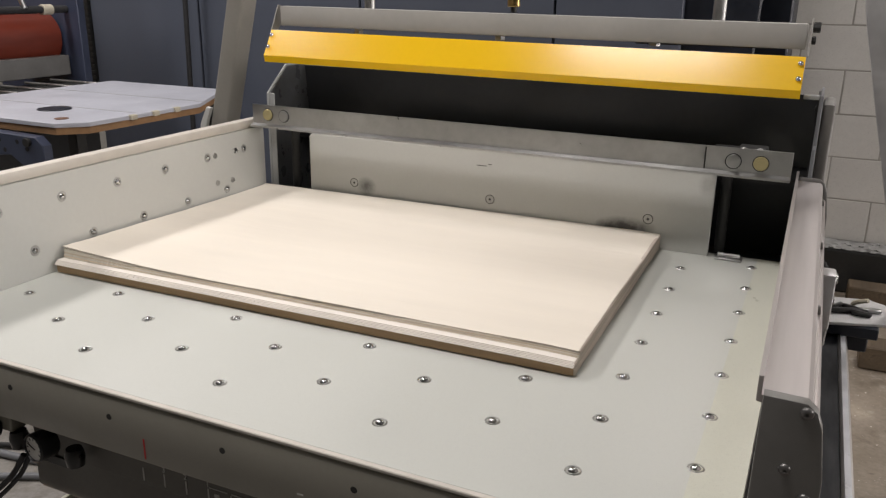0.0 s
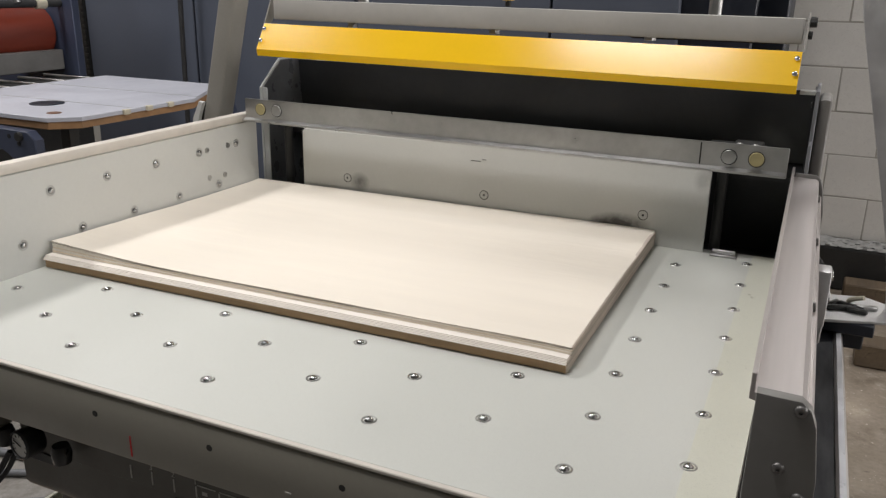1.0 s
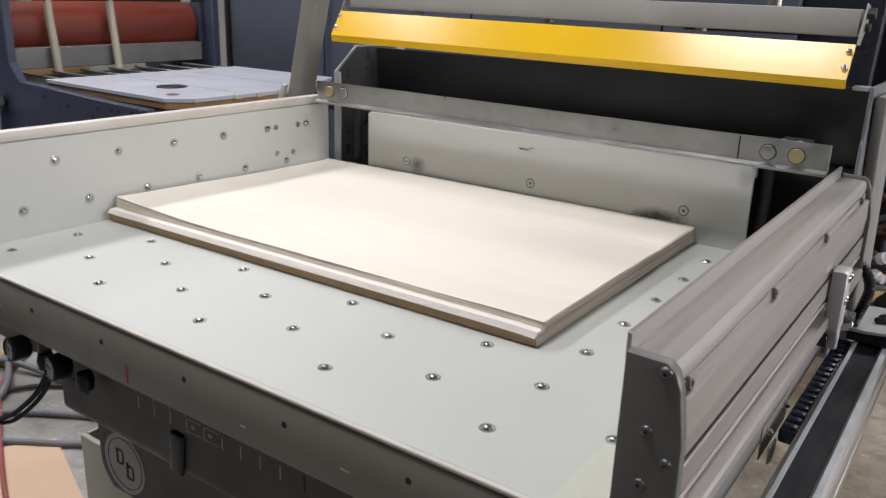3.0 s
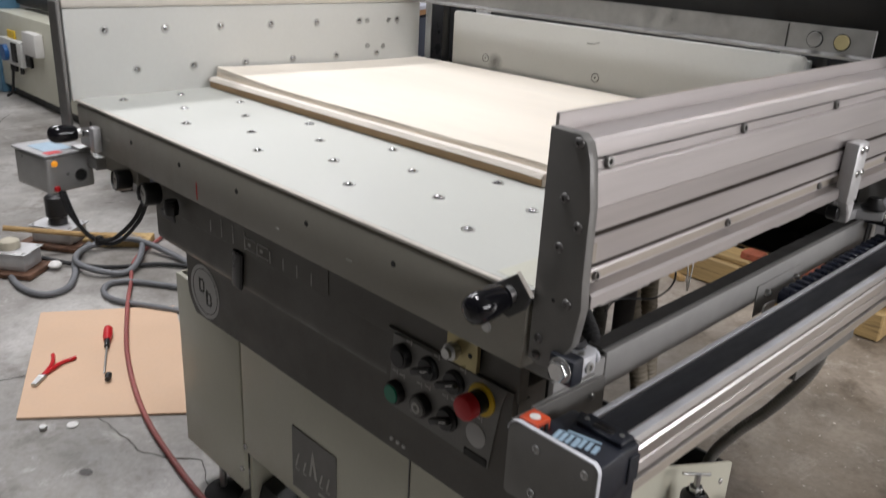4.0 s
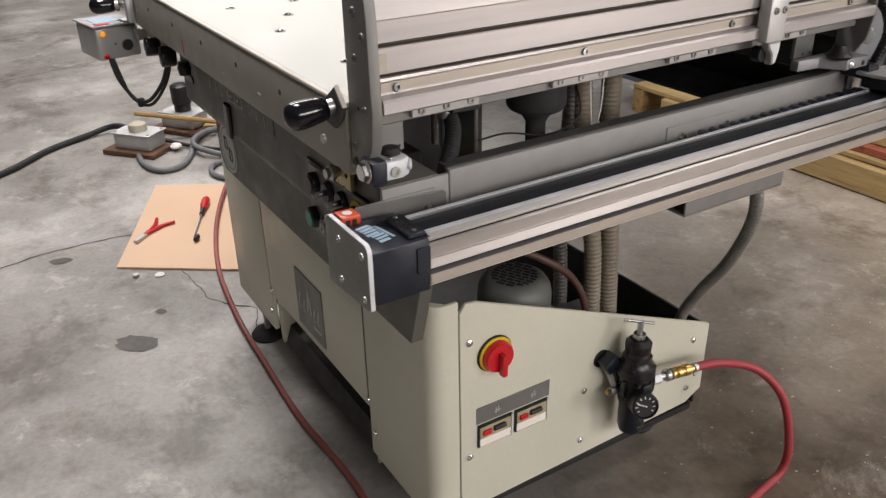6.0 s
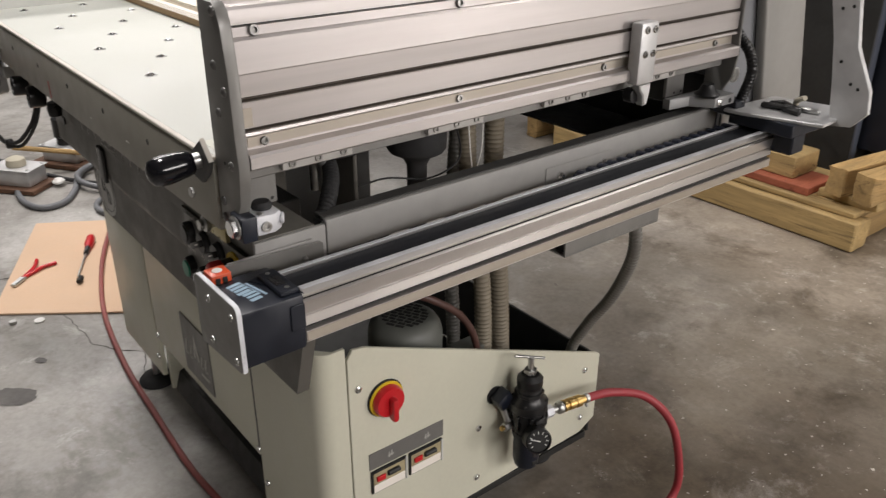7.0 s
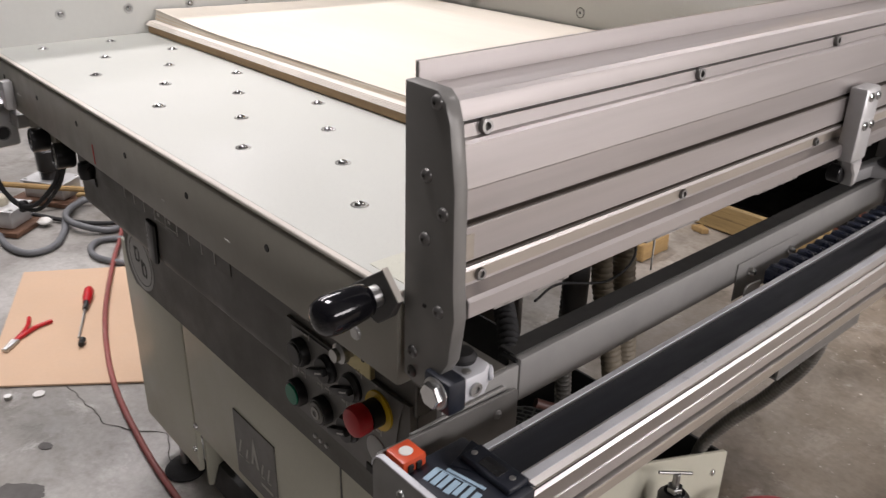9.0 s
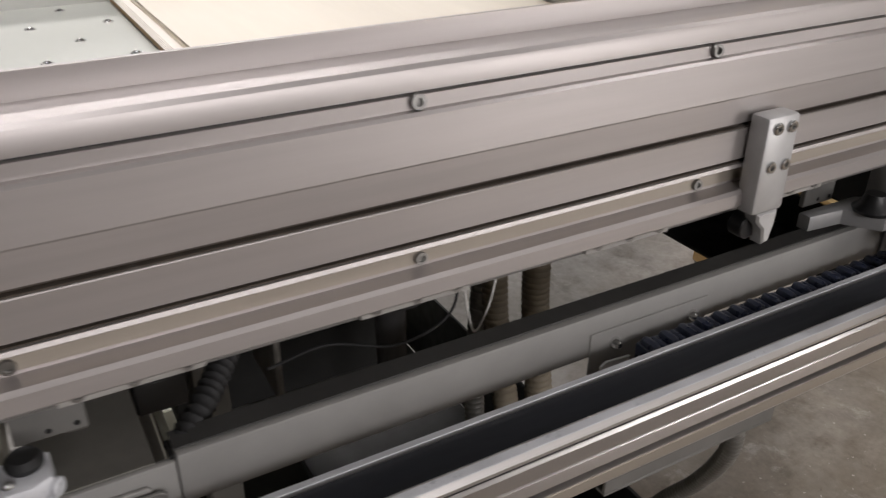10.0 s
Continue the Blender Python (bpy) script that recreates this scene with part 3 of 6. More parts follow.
# ---- clamp bar ----
clamp = thing("clamp_bar", (-0.42, 0.78, 1.055), "raised bare steel clamp bar across the back of the table", "clamp bar")
bm = tipped(prism([(0.738, 1.072), (0.738, 1.076), (0.752, 1.0795), (0.752, 1.1205), (0.7575, 1.1205), (0.7575, 1.072)], "x", -0.972, 0.150, 0.0008), fall=0.0055)
part("bar", bm, STEEL, clamp, "bare steel angle bar")
for x, mt in ((-0.930, ZINC), (-0.888, STEEL), (0.055, STEEL), (0.100, ZINC)):
    z = 1.0985 - 0.0075 * (x + 0.42)
    part("button_rim", lathe([(0.0125, 0), (0.0138, 0), (0.0138, 0.001), (0.0125, 0.001)], (x, 0.752, z), (0, -1, 0), 24), DARK_STEEL, clamp)
    part("button", lathe([(0, 0), (0.0125, 0), (0.0125, 0.002), (0.0115, 0.0035), (0, 0.004)], (x, 0.752, z), (0, -1, 0), 24), mt, clamp)
part("seam_mark", box(0.006, 0.0085, 0.7512, 0.7522, 1.078, 1.116, 0), DARK_STEEL, clamp)
for x, s in ((-0.925, -1), (0.04, 1)):
    part("guide_rod", rod((x, 0.845, 0.89), (0, 0, 1), 0.010, 0.20), DARK_STEEL, clamp)
    part("guide_block", box(x - 0.03, x + 0.03, 0.758, 0.86, 1.078, 1.104, 0.003), DARK_STEEL, clamp)
    part("air_cylinder", box(x + 0.035 * s - 0.02, x + 0.035 * s + 0.03, 0.80, 0.85, 1.078, 1.110, 0.003), DARK_STEEL, clamp)
    for d in (-0.008, 0.018):
        part("port", rod((x + 0.035 * s + d, 0.80, 1.106), (0, -1, 0), 0.007, 0.006, 16), STEEL, clamp)

# ---- rear hood ----
hood = thing("rear_hood", (-0.4, 1.0, 0.80), "black rear hood with grey side plates", "machine hood")
side = [(0.832, 0.72), (0.832, 1.138), (0.908, 1.198), (1.10, 1.198), (1.13, 0.72)]
part("side_plate", prism(side, "x", -0.992, -0.986, 0.001), HOOD_OUT, hood)
part("front_flange", box(-0.9855, -0.971, 0.8325, 0.8365, 0.72, 1.138, 0.001), HOOD_OUT, hood)
side = [(0.832, 0.74), (0.832, 1.112), (0.838, 1.118), (0.838, 1.205), (0.985, 1.205), (1.02, 1.015), (1.05, 0.74)]
part("side_plate", prism(side, "x", 0.176, 0.182, 0.001), HOOD_SIDE, hood)
part("side_post", prism([(0.950, 0.70), (1.085, 0.70), (0.968, 1.19), (0.848, 1.19)], "x", 0.1825, 0.204, 0.008, 3), POST, hood, "beige grey side post")
part("top_flange", box(0.150, 0.1755, 0.838, 0.86, 1.198, 1.205, 0.001), HOOD_OUT, hood)
part("inner_side", prism([(0.837, 0.74), (0.837, 1.136), (0.910, 1.194), (1.06, 1.194), (1.06, 0.74)], "x", -0.9855, -0.983, 0), HOOD_IN, hood)
part("inner_side", box(0.1725, 0.1755, 0.862, 1.00, 0.74, 1.197, 0), HOOD, hood)
part("back_panel", prism([(1.03, 0.70), (1.036, 0.70), (0.986, 1.19), (0.98, 1.19)], "x", -0.985, 0.175, 0), HOOD, hood, "black back panel")
part("shelf", prism([(0.86, 0.84), (1.02, 0.86), (1.02, 0.85), (0.86, 0.83)], "x", -0.983, 0.172, 0), HOOD, hood)
part("inner_ledge", prism([(0.94, 1.03), (1.0, 1.05), (1.0, 1.04), (0.94, 1.02)], "x", -0.983, 0.172, 0), HOOD, hood)
dome_screw("inner_bolt", (0.1725, 0.90, 1.175), (-1, 0, 0), 0.006, 0.003, hood, DARK_STEEL)

# ---- yoke with the yellow guard ----
yoke = thing("guard_yoke", (-0.4, 1.0, 0.0), "grey steel yoke carrying a bright yellow guard", "guard yoke")


def arm():
    """A box arm that leans in towards the middle as it rises."""
    bm = bmesh.new()
    low, high = [[bm.verts.new((-1.152 + 0.25 * (z - 1.06) + dx, 0.850 + dy, z)) for dx, dy in ((-0.024, 0), (0.024, 0), (0.024, 0.055), (-0.024, 0.055))] for z in (0.83, 2.1)]
    bm.faces.new(low[::-1])
    bm.faces.new(high)
    for i in range(4):
        bm.faces.new((low[i], low[(i + 1) % 4], high[(i + 1) % 4], high[i]))
    edges = [e for e in bm.edges if abs((e.verts[0].co - e.verts[1].co).z) > 1]
    bmesh.ops.bevel(bm, geom=edges, offset=0.006, segments=3, profile=0.5, affect="EDGES")
    return bm


part("arm", arm(), YOKE, yoke)
part("arm_foot", box(-1.24, -1.13, 0.84, 0.92, 0.79, 0.829, 0.003), YOKE, yoke)
part("arm_post", box(-1.20, -1.15, 0.86, 0.91, 0.0, 0.789, 0.003), YOKE, yoke)
part("lug", prism([(-1.205, 1.005), (-1.195, 1.0), (-1.178, 1.06), (-1.165, 1.09), (-1.178, 1.092), (-1.20, 1.05)], "y", 0.838, 0.849, 0.001), FENCE, yoke)
part("crossbar", tipped(box(-0.955, 0.141, 0.850, 0.880, 1.285, 1.328, 0.002, 2), fall=0.007), POST_PALE, yoke, "grey cross bar")
guard = [(0.834, 1.2755), (0.800, 1.2215), (0.803, 1.207), (0.806, 1.2075), (0.8035, 1.2205), (0.8365, 1.2735)]
part("guard", tipped(prism(guard, "x", -0.970, 0.145, 0.0006)), YELLOW, yoke, "bright yellow folded guard")
for x in (-0.9735, 0.1455):
    plate = [(0.832, 1.270), (0.846, 1.268), (0.885, 1.300), (0.885, 1.330), (0.866, 1.334)]
    part("end_plate", prism(plate, "x", x, x + 0.003, 0.0004), YOKE, yoke)
for x, d in ((-0.962, 1), (0.138, 1)):
    for y, z in ((0.8255, 1.2655), (0.8095, 1.241)):
        part("screw", lathe([(0, 0), (0.0048, 0), (0.0045, 0.002), (0.003, 0.0035), (0, 0.004)], (x, y - 0.0015, z - 0.001 - 0.009 * (x + 0.42)), (0, -0.84, 0.54), 14), CHROME, yoke)
part("pivot_bolt", rod((0.149, 0.868, 1.318), (1, 0, 0), 0.009, 0.012, 8), DARK_STEEL, yoke)
part("pivot_bolt", rod((0.149, 0.868, 1.296), (1, 0, 0), 0.007, 0.007, 8), DARK_STEEL, yoke)
for x, z in ((-0.12, 1.276), (-0.76, 1.276), (-0.43, 1.276)):
    part("stud_nut", rod((x, 0.865, z), (0, 0, 1), 0.011, 0.012, 6), STEEL, yoke)
part("lower_rail", box(-0.16, 0.10, 0.882, 0.902, 1.278, 1.30, 0.002), DARK_STEEL, yoke)
part("piston_rod", rod((-0.403, 0.866, 1.3295), (0, 0, 1), 0.006, 0.014), DARK_STEEL, yoke)
part("piston_body", rod((-0.403, 0.866, 1.341), (0, 0, 1), 0.0125, 0.35), BRASS, yoke, "brass piston body")
for x in (-0.78, -0.02):
    part("guide_tube", rod((x, 0.95, 1.30), (0, 0, 1), 0.012, 0.82), STEEL, yoke)
part("guide_tie", box(-0.83, 0.03, 0.93, 0.97, 1.285, 1.30, 0.002), DARK_STEEL, yoke)

# ---- right side rail ----
RAIL_PROFILE = [(0.1705, 1.0775), (0.1665, 1.0775), (0.1665, 1.054), (0.181, 1.050), (0.184, 0.897), (0.227, 0.897), (0.229, 0.899), (0.229, 0.9108), (0.2264, 0.9138), (0.2125, 0.9150),
                (0.212, 0.929), (0.219, 0.931), (0.221, 0.9325), (0.220, 0.9355), (0.2125, 0.937), (0.2125, 0.939), (0.2203, 0.9405), (0.2208, 0.9668), (0.2203, 0.9676), (0.2115, 0.9683), (0.2115, 0.971),
                (0.2185, 0.9725), (0.2195, 0.9950), (0.2202, 0.9965), (0.2188, 1.0285), (0.2166, 1.0308), (0.2122, 1.0313), (0.2118, 1.0405), (0.2085, 1.0412), (0.2085, 1.0424), (0.2112, 1.0428), (0.2112, 1.0535), (0.2098, 1.0572), (0.2062, 1.0597), (0.1705, 1.0606)]
rail = thing("side_rail", (0.205, 0.37, 0.89), "long brushed aluminium side rail with bolts", "side rail")
part("extrusion", prism(RAIL_PROFILE, "y", -0.066, 0.808, 0.0005), ALU, rail, "brushed aluminium extrusion", 22)
plate = [(0.172, 1.067), (0.206, 1.066), (0.214, 1.059), (0.219, 1.045), (0.225, 1.000), (0.226, 0.925), (0.228, 0.90), (0.222, 0.86), (0.206, 0.834), (0.196, 0.826), (0.182, 0.824), (0.170, 0.828)]
part("end_plate", prism(plate, "y", -0.0795, -0.0665, 0.0012, 2), PLATE, rail, "dark steel end plate")
for x, z in ((0.206, 1.058), (0.196, 1.004), (0.214, 0.980), (0.195, 0.955), (0.211, 0.901), (0.181, 0.853), (0.180, 0.834)):
    dome_screw("rivet", (x, -0.0795, z), (0, -1, 0), 0.0055, 0.003, rail, RIVET)
part("plate_hole", rod((0.195, -0.0792, 0.900), (0, -1, 0), 0.0022, 0.001, 10), INK, rail)
for k in range(4):
    y = -0.041 + 0.2665 * k
    socket_bolt("bolt", (0.2105, y, 1.0365), (1, 0, 0.10), 0.0058, 0.0055, rail)
    socket_bolt("bolt", (0.2125, y, 0.9220), (1, 0, 0.1), 0.0050, 0.004, rail)
part("far_cap", prism(plate, "y", 0.8082, 0.813, 0.001), PLATE, rail)
# a dark line painted for the shade in the upper groove
part("groove_dirt", box(0.2078, 0.2088, -0.064, 0.806, 1.0412, 1.0422, 0), DARK_STEEL, rail, "dirt and shade painted dark in the groove")
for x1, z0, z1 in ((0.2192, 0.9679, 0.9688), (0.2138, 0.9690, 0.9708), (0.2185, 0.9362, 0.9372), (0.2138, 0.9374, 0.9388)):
    part("groove_dirt", box(0.2117, x1, -0.064, 0.806, z0, z1, 0), DIRT, rail, "dirt and shade painted dark in the groove")
part("slide_strip", box(0.2117, 0.2131, -0.060, 0.806, 0.9175, 0.9285, 0.0003), ALU_TAN, rail, "tan stained slide strip")
part("tan_stain", box(0.2202, 0.2212, -0.0655, -0.055, 0.942, 0.962, 0.0004), ALU_TAN, rail)
bracket = part("bracket", box(0.2215, 0.2425, 0.534, 0.5725, 0.893, 0.982, 0.004, 2), ALU_CAST, rail, "cast aluminium slide bracket")
part("bracket_foot", prism([(0.543, 0.8925), (0.569, 0.8925), (0.568, 0.880), (0.564, 0.862), (0.556, 0.860), (0.553, 0.876), (0.545, 0.884)], "x", 0.226, 0.2415, 0.002), ALU_CAST, bracket)
part("roller", rod((0.214, 0.549, 0.874), (1, 0, 0), 0.011, 0.016), BLACK, bracket)
for y in (0.5455, 0.5625):
    for z in (0.9715, 0.9375):
        part("bracket_bolt", lathe([(0, 0), (0.0055, 0), (0.0055, 0.002), (0.0045, 0.003), (0.0026, 0.003), (0.0026, 0.001), (0, 0.001)], (0.2420, y, z), (1, 0, 0), 16), CHROME, bracket)
for a in (-0.022, 0.178, 0.378, 0.575):
    tab = part("tab", box(0.205, 0.2125, a, a + 0.09, 0.8830, 0.8965, 0.0006), BEAM_PALE, rail)
    for k in range(3):
        part("tab_screw", lathe([(0, 0), (0.0045, 0), (0.0045, 0.002), (0.0023, 0.002), (0.0023, 0.0005), (0, 0.0005)], (0.2125, a + 0.012 + 0.033 * k, 0.8895), (1, 0, 0), 14), BOLT, tab)
for a in (-0.054, 0.715):
    hanger = part("hanger", box(0.157, 0.1635, a, a + 0.047, 0.8286, 0.8965, 0.001), PLATE, rail)
    for k in range(2):
        part("hanger_hole", rod((0.1636, a + 0.022 + 0.018 * k, 0.8345), (1, 0, 0), 0.0022, 0.0007, 10), INK, hanger)
part("under_bar", box(0.190, 0.2045, -0.06, 0.80, 0.879, 0.8965, 0.001), PLATE, rail)

turn_m = Matrix.Translation((0.2143, -0.041, 0)) @ Matrix.Rotation(0.0105, 4, "Z") @ Matrix.Translation((-0.2143, 0.041, 0))
rail.matrix_basis = turn_m @ Matrix.Translation(ORIGIN[rail.name])

# ---- pivot valve under the rail ----
valve = thing("pivot_valve", (0.22, -0.05, 0.825), "small cast pivot valve with a hex plug", "valve")
part("body", prism([(0.196, -0.0655), (0.2285, -0.0655), (0.2290, -0.045), (0.222, -0.034), (0.196, -0.034)], "z", 0.822, 0.8445, 0.003, 2), CAST_PALE, valve, "pale cast body")
part("nose", rod((0.2205, -0.0345, 0.834), (0.5, 0.8, 0), 0.0065, 0.004, 16), CAST_PALE, valve)
part("block", box(0.2005, 0.2310, -0.0845, -0.066, 0.8185, 0.8480, 0.003, 2), CASTING, valve, "black coil block")
part("collar", rod((0.2165, -0.0847, 0.8345), (0, -1, 0), 0.0135, 0.002, 24), STEEL, valve)
part("hex_plug", rod((0.2165, -0.0867, 0.8345), (0, -1, 0), 0.0110, 0.006, 6), CHROME, valve)
part("port", lathe([(0, 0), (0.006, 0), (0.006, 0.002), (0.003, 0.002), (0.003, 0.0005), (0, 0.0005)], (0.2289, -0.0555, 0.832), (1, 0, 0), 16), STEEL, valve)
part("grommet", lathe([(0, 0), (0.011, 0), (0.012, 0.004), (0.009, 0.008), (0, 0.009)], (0.205, -0.048, 0.8445), (0, 0, 1), 18), RUBBER, valve)
part("top_screw", rod((0.221, -0.058, 0.8445), (0, 0, 1), 0.004, 0.002, 12), STEEL, valve)

# ---- handles at the table corners ----
def handle(base, way, label):
    ob = thing("table_handle", base, label, "handle", "handles at the table front")
    b, w = Vector(base), Vector(way).normalized()
    part("grip", lathe([(0, 0), (0.010, 0.0), (0.0132, 0.003), (0.0146, 0.009), (0.0160, 0.020), (0.0168, 0.031), (0.0164, 0.039), (0.0134, 0.0465), (0.0068, 0.0505), (0, 0.0515)], b + w * 0.004, w, 24), GLOSS, ob, "glossy black plastic grip")
    part("collar", rod(b - w * 0.004, w, 0.009, 0.0105, 18), STEEL, ob)
    return ob


grip = handle((0.1495, -0.0925, 0.893), (-0.10, -0.985, -0.12), "glossy black ball grip on a steel lug at the table corner")
part("lug", prism([(0.155, 0.917), (0.175, 0.896), (0.167, 0.881), (0.148, 0.866), (0.118, 0.870), (0.109, 0.885)], "y", -0.0895, -0.0835, 0.001), DULL, grip, "dark steel lug plate")
# pale strip along the outer edge of the dark lug
part("lug_edge", prism([(0.1552, 0.9182), (0.1556, 0.9165), (0.1745, 0.8968), (0.1758, 0.8972)], "y", -0.0892, -0.0836, 0.0002), STRIP, grip, "pale strip along the lug edge")
part("lug_bolt", rod((0.124, -0.092, 0.848), (0, -1, 0), 0.006, 0.004, 12), STEEL, grip)
grip = handle((-0.905, -0.112, 0.853), (-0.22, -0.97, 0.0), "glossy black ball grip on a steel latch at the table corner")
part("latch", box(-0.893, -0.872, -0.1005, -0.0845, 0.818, 0.866, 0.003, 2), ALU_CAST, grip)
part("latch_plate", box(-0.925, -0.8935, -0.1075, -0.0845, 0.846, 0.858, 0.002), STEEL, grip)

# ---- cabinet ----
cabinet = thing("machine_cabinet", (-0.42, 0.4, 0.0), "cream and grey steel machine cabinet", "machine cabinet")


def band_y(z):
    """The fascia stands upright above, steps back over a soft slope and stands upright again below."""
    w = min(1.0, max(0.0, (0.664 - z) / 0.052))
    return -0.021 + 0.054 * w * w * (3 - 2 * w)


def on_band(x, z, out=0.0):
    """A pose on the fascia: its z looks out of the face and its y up along it."""
    up = Vector((0, band_y(z + 0.01) - band_y(z - 0.01), 0.02)).normalized()
    away = Vector((1, 0, 0)).cross(up)
    m = Matrix((Vector((1, 0, 0)), up, away)).transposed().to_4x4()
    return Matrix.Translation(Vector((x, band_y(z), z)) + away * out) @ m


def on_front(x, z, out=0.0):
    """A pose on the upright console face, 4 mm proud of the fascia."""
    m = Matrix((Vector((1, 0, 0)), Vector((0, 0, 1)), Vector((0, -1, 0)))).transposed().to_4x4()
    return Matrix.Translation((x + 0.010, -0.0298 - out, z + 0.007)) @ m


bm = bmesh.new()
lines = []
for k in range(31):
    z = 0.725 - (0.725 - 0.490) * k / 30
    x0 = -0.805 + 0.030 * max(0.0, (0.54 - z) / 0.05) ** 2
    x1 = 0.118 - 0.035 * max(0.0, (0.60 - z) / 0.11)
    lines.append([bm.verts.new((x, band_y(z) + d, z)) for x, d in ((x0, 0), (x1, 0), (x1, 0.02), (x0, 0.02))])
for a, b in zip(lines, lines[1:]):
    for k in range(4):
        bm.faces.new((a[k], a[(k + 1) % 4], b[(k + 1) % 4], b[k]))
bm.faces.new(lines[0])
bm.faces.new(lines[-1][::-1])
fascia = part("fascia", bm, BAND, cabinet, "dark grey fascia that steps back below")
part("panel", box(-0.930, -0.674, 0.066, 0.078, 0.095, 0.52, 0.003, 2), CREAM, cabinet)
part("panel", box(-0.668, -0.160, 0.066, 0.078, 0.200, 0.52, 0.003, 2), CREAM, cabinet)
r = 0.028
bend = [(-0.155, 0.066), (0.084 - r, 0.066)] + [(0.084 - r + r * math.sin(a), 0.066 + r - r * math.cos(a)) for a in (0.26, 0.52, 0.785, 1.05, 1.31)] + [(0.084, 0.066 + r), (0.084, 0.115), (0.078, 0.115), (0.078, 0.096), (0.054, 0.074), (-0.155, 0.074)]
part("corner_panel", prism(bend, "z", 0.095, 0.535, 0.001), CREAM, cabinet, "cream corner panel with a rounded edge")
outline = [(0.118, 0.105), (0.118, 0.512), (0.128, 0.527), (0.150, 0.524), (0.694, 0.298), (0.700, 0.293), (0.700, 0.140), (0.66, 0.118)]
panel = part("side_panel", prism(outline, "x", 0.0775, 0.084, 0.001), CREAM, cabinet, "cream side panel with a sloping top")
for y, z in ((0.134, 0.455), (0.657, 0.272), (0.381, 0.262), (0.379, 0.150), (0.655, 0.158), (0.134, 0.225)):
    part("panel_screw", lathe([(0, 0), (0.0065, 0), (0.006, 0.003), (0.003, 0.0045), (0.002, 0.003), (0, 0.003)], (0.084, y, z), (1, 0, 0), 16), CHROME, panel)
for x, z in ((-0.159, 0.218), (-0.138, 0.151), (-0.662, 0.215), (-0.680, 0.150)):
    part("panel_screw", lathe([(0, 0), (0.0065, 0), (0.006, 0.003), (0.003, 0.0045), (0.002, 0.003), (0, 0.003)], (x, 0.066, z), (0, -1, 0), 16), CHROME, cabinet)
part("side_wall", box(-0.930, -0.922, 0.079, 0.69, 0.095, 0.52, 0.001), CREAM, cabinet)
part("recess_side", box(-0.672, -0.662, 0.079, 0.30, 0.06, 0.20, 0.001), CREAM, cabinet)
part("recess_side", box(-0.160, -0.152, 0.076, 0.30, 0.06, 0.20, 0.001), CREAM, cabinet)
part("kick_plate", prism([(0.085, 0.06), (0.10, 0.105), (0.16, 0.125), (0.30, 0.20), (0.31, 0.19), (0.17, 0.10), (0.115, 0.09), (0.10, 0.055)], "x", -0.660, -0.162, 0.001), DARK_STEEL, cabinet, "dark bent kick plate")
part("base_tray", box(-0.915, 0.075, 0.12, 0.689, 0.085, 0.10, 0.001), DARK_STEEL, cabinet)
part("rear_wall", box(-0.915, 0.076, 0.690, 0.696, 0.10, 0.293, 0.001), DARK_STEEL, cabinet)
part("core", box(-0.80, -0.30, 0.10, 0.42, 0.44, 0.70, 0.004), DARK_STEEL, cabinet)
part("core_post", box(-0.150, -0.105, 0.10, 0.14, 0.10, 0.79, 0.003), BAND, cabinet)
part("cross_plate", box(-0.15, 0.06, 0.03, 0.075, 0.745, 0.778, 0.002), DARK_STEEL, cabinet)
part("fascia_seam", box(-0.1585, -0.1565, 0.0645, 0.0665, 0.22, 0.485, 0), PLATE, cabinet)
for x, y in ((-0.81, 0.088), (-0.81, 0.65), (-0.03, 0.64), (0.02, 0.12)):
    foot = part("foot", lathe([(0, 0), (0.042, 0), (0.044, 0.006), (0.036, 0.016), (0.014, 0.022), (0, 0.022)], (x, y, 0.0), (0, 0, 1), 24), RUBBER, cabinet)
    part("foot_screw", rod((x, y, 0.02), (0, 0, 1), 0.008, 0.075, 12), STEEL, foot)

# nameplate with plain shapes
plate = part("nameplate", box(-0.486, -0.348, 0.0635, 0.0665, 0.222, 0.357, 0.0008), PLATE, cabinet, "grey nameplate with a plain emblem")
part("emblem_peak", prism([(-0.430, 0.275), (-0.418, 0.335), (-0.404, 0.275), (-0.411, 0.275), (-0.418, 0.305), (-0.424, 0.275)], "y", 0.0627, 0.0637, 0), PRINT, plate)
for x, w, h in ((-0.475, 0.02, 0.028), (-0.45, 0.016, 0.02), (-0.398, 0.016, 0.02), (-0.377, 0.016, 0.024)):
    part("emblem_bar", prism([(x, 0.273), (x + 0.0045, 0.273), (x + w * 0.75, 0.277 + h), (x + w * 0.75 - 0.0045, 0.277 + h)], "y", 0.0627, 0.0637, 0), PRINT, plate)
    part("emblem_foot", box(x, x + w * 0.7, 0.0627, 0.0637, 0.2675, 0.2700, 0), PRINT, plate)
part("emblem_bar", box(-0.40, -0.362, 0.0627, 0.0637, 0.248, 0.254, 0), PRINT, plate)

# ---- controls on the fascia ----
def turned(profile, m, n=28):
    return lathe(profile, m.translation, m.to_3x3() @ Vector((0, 0, 1)), n)


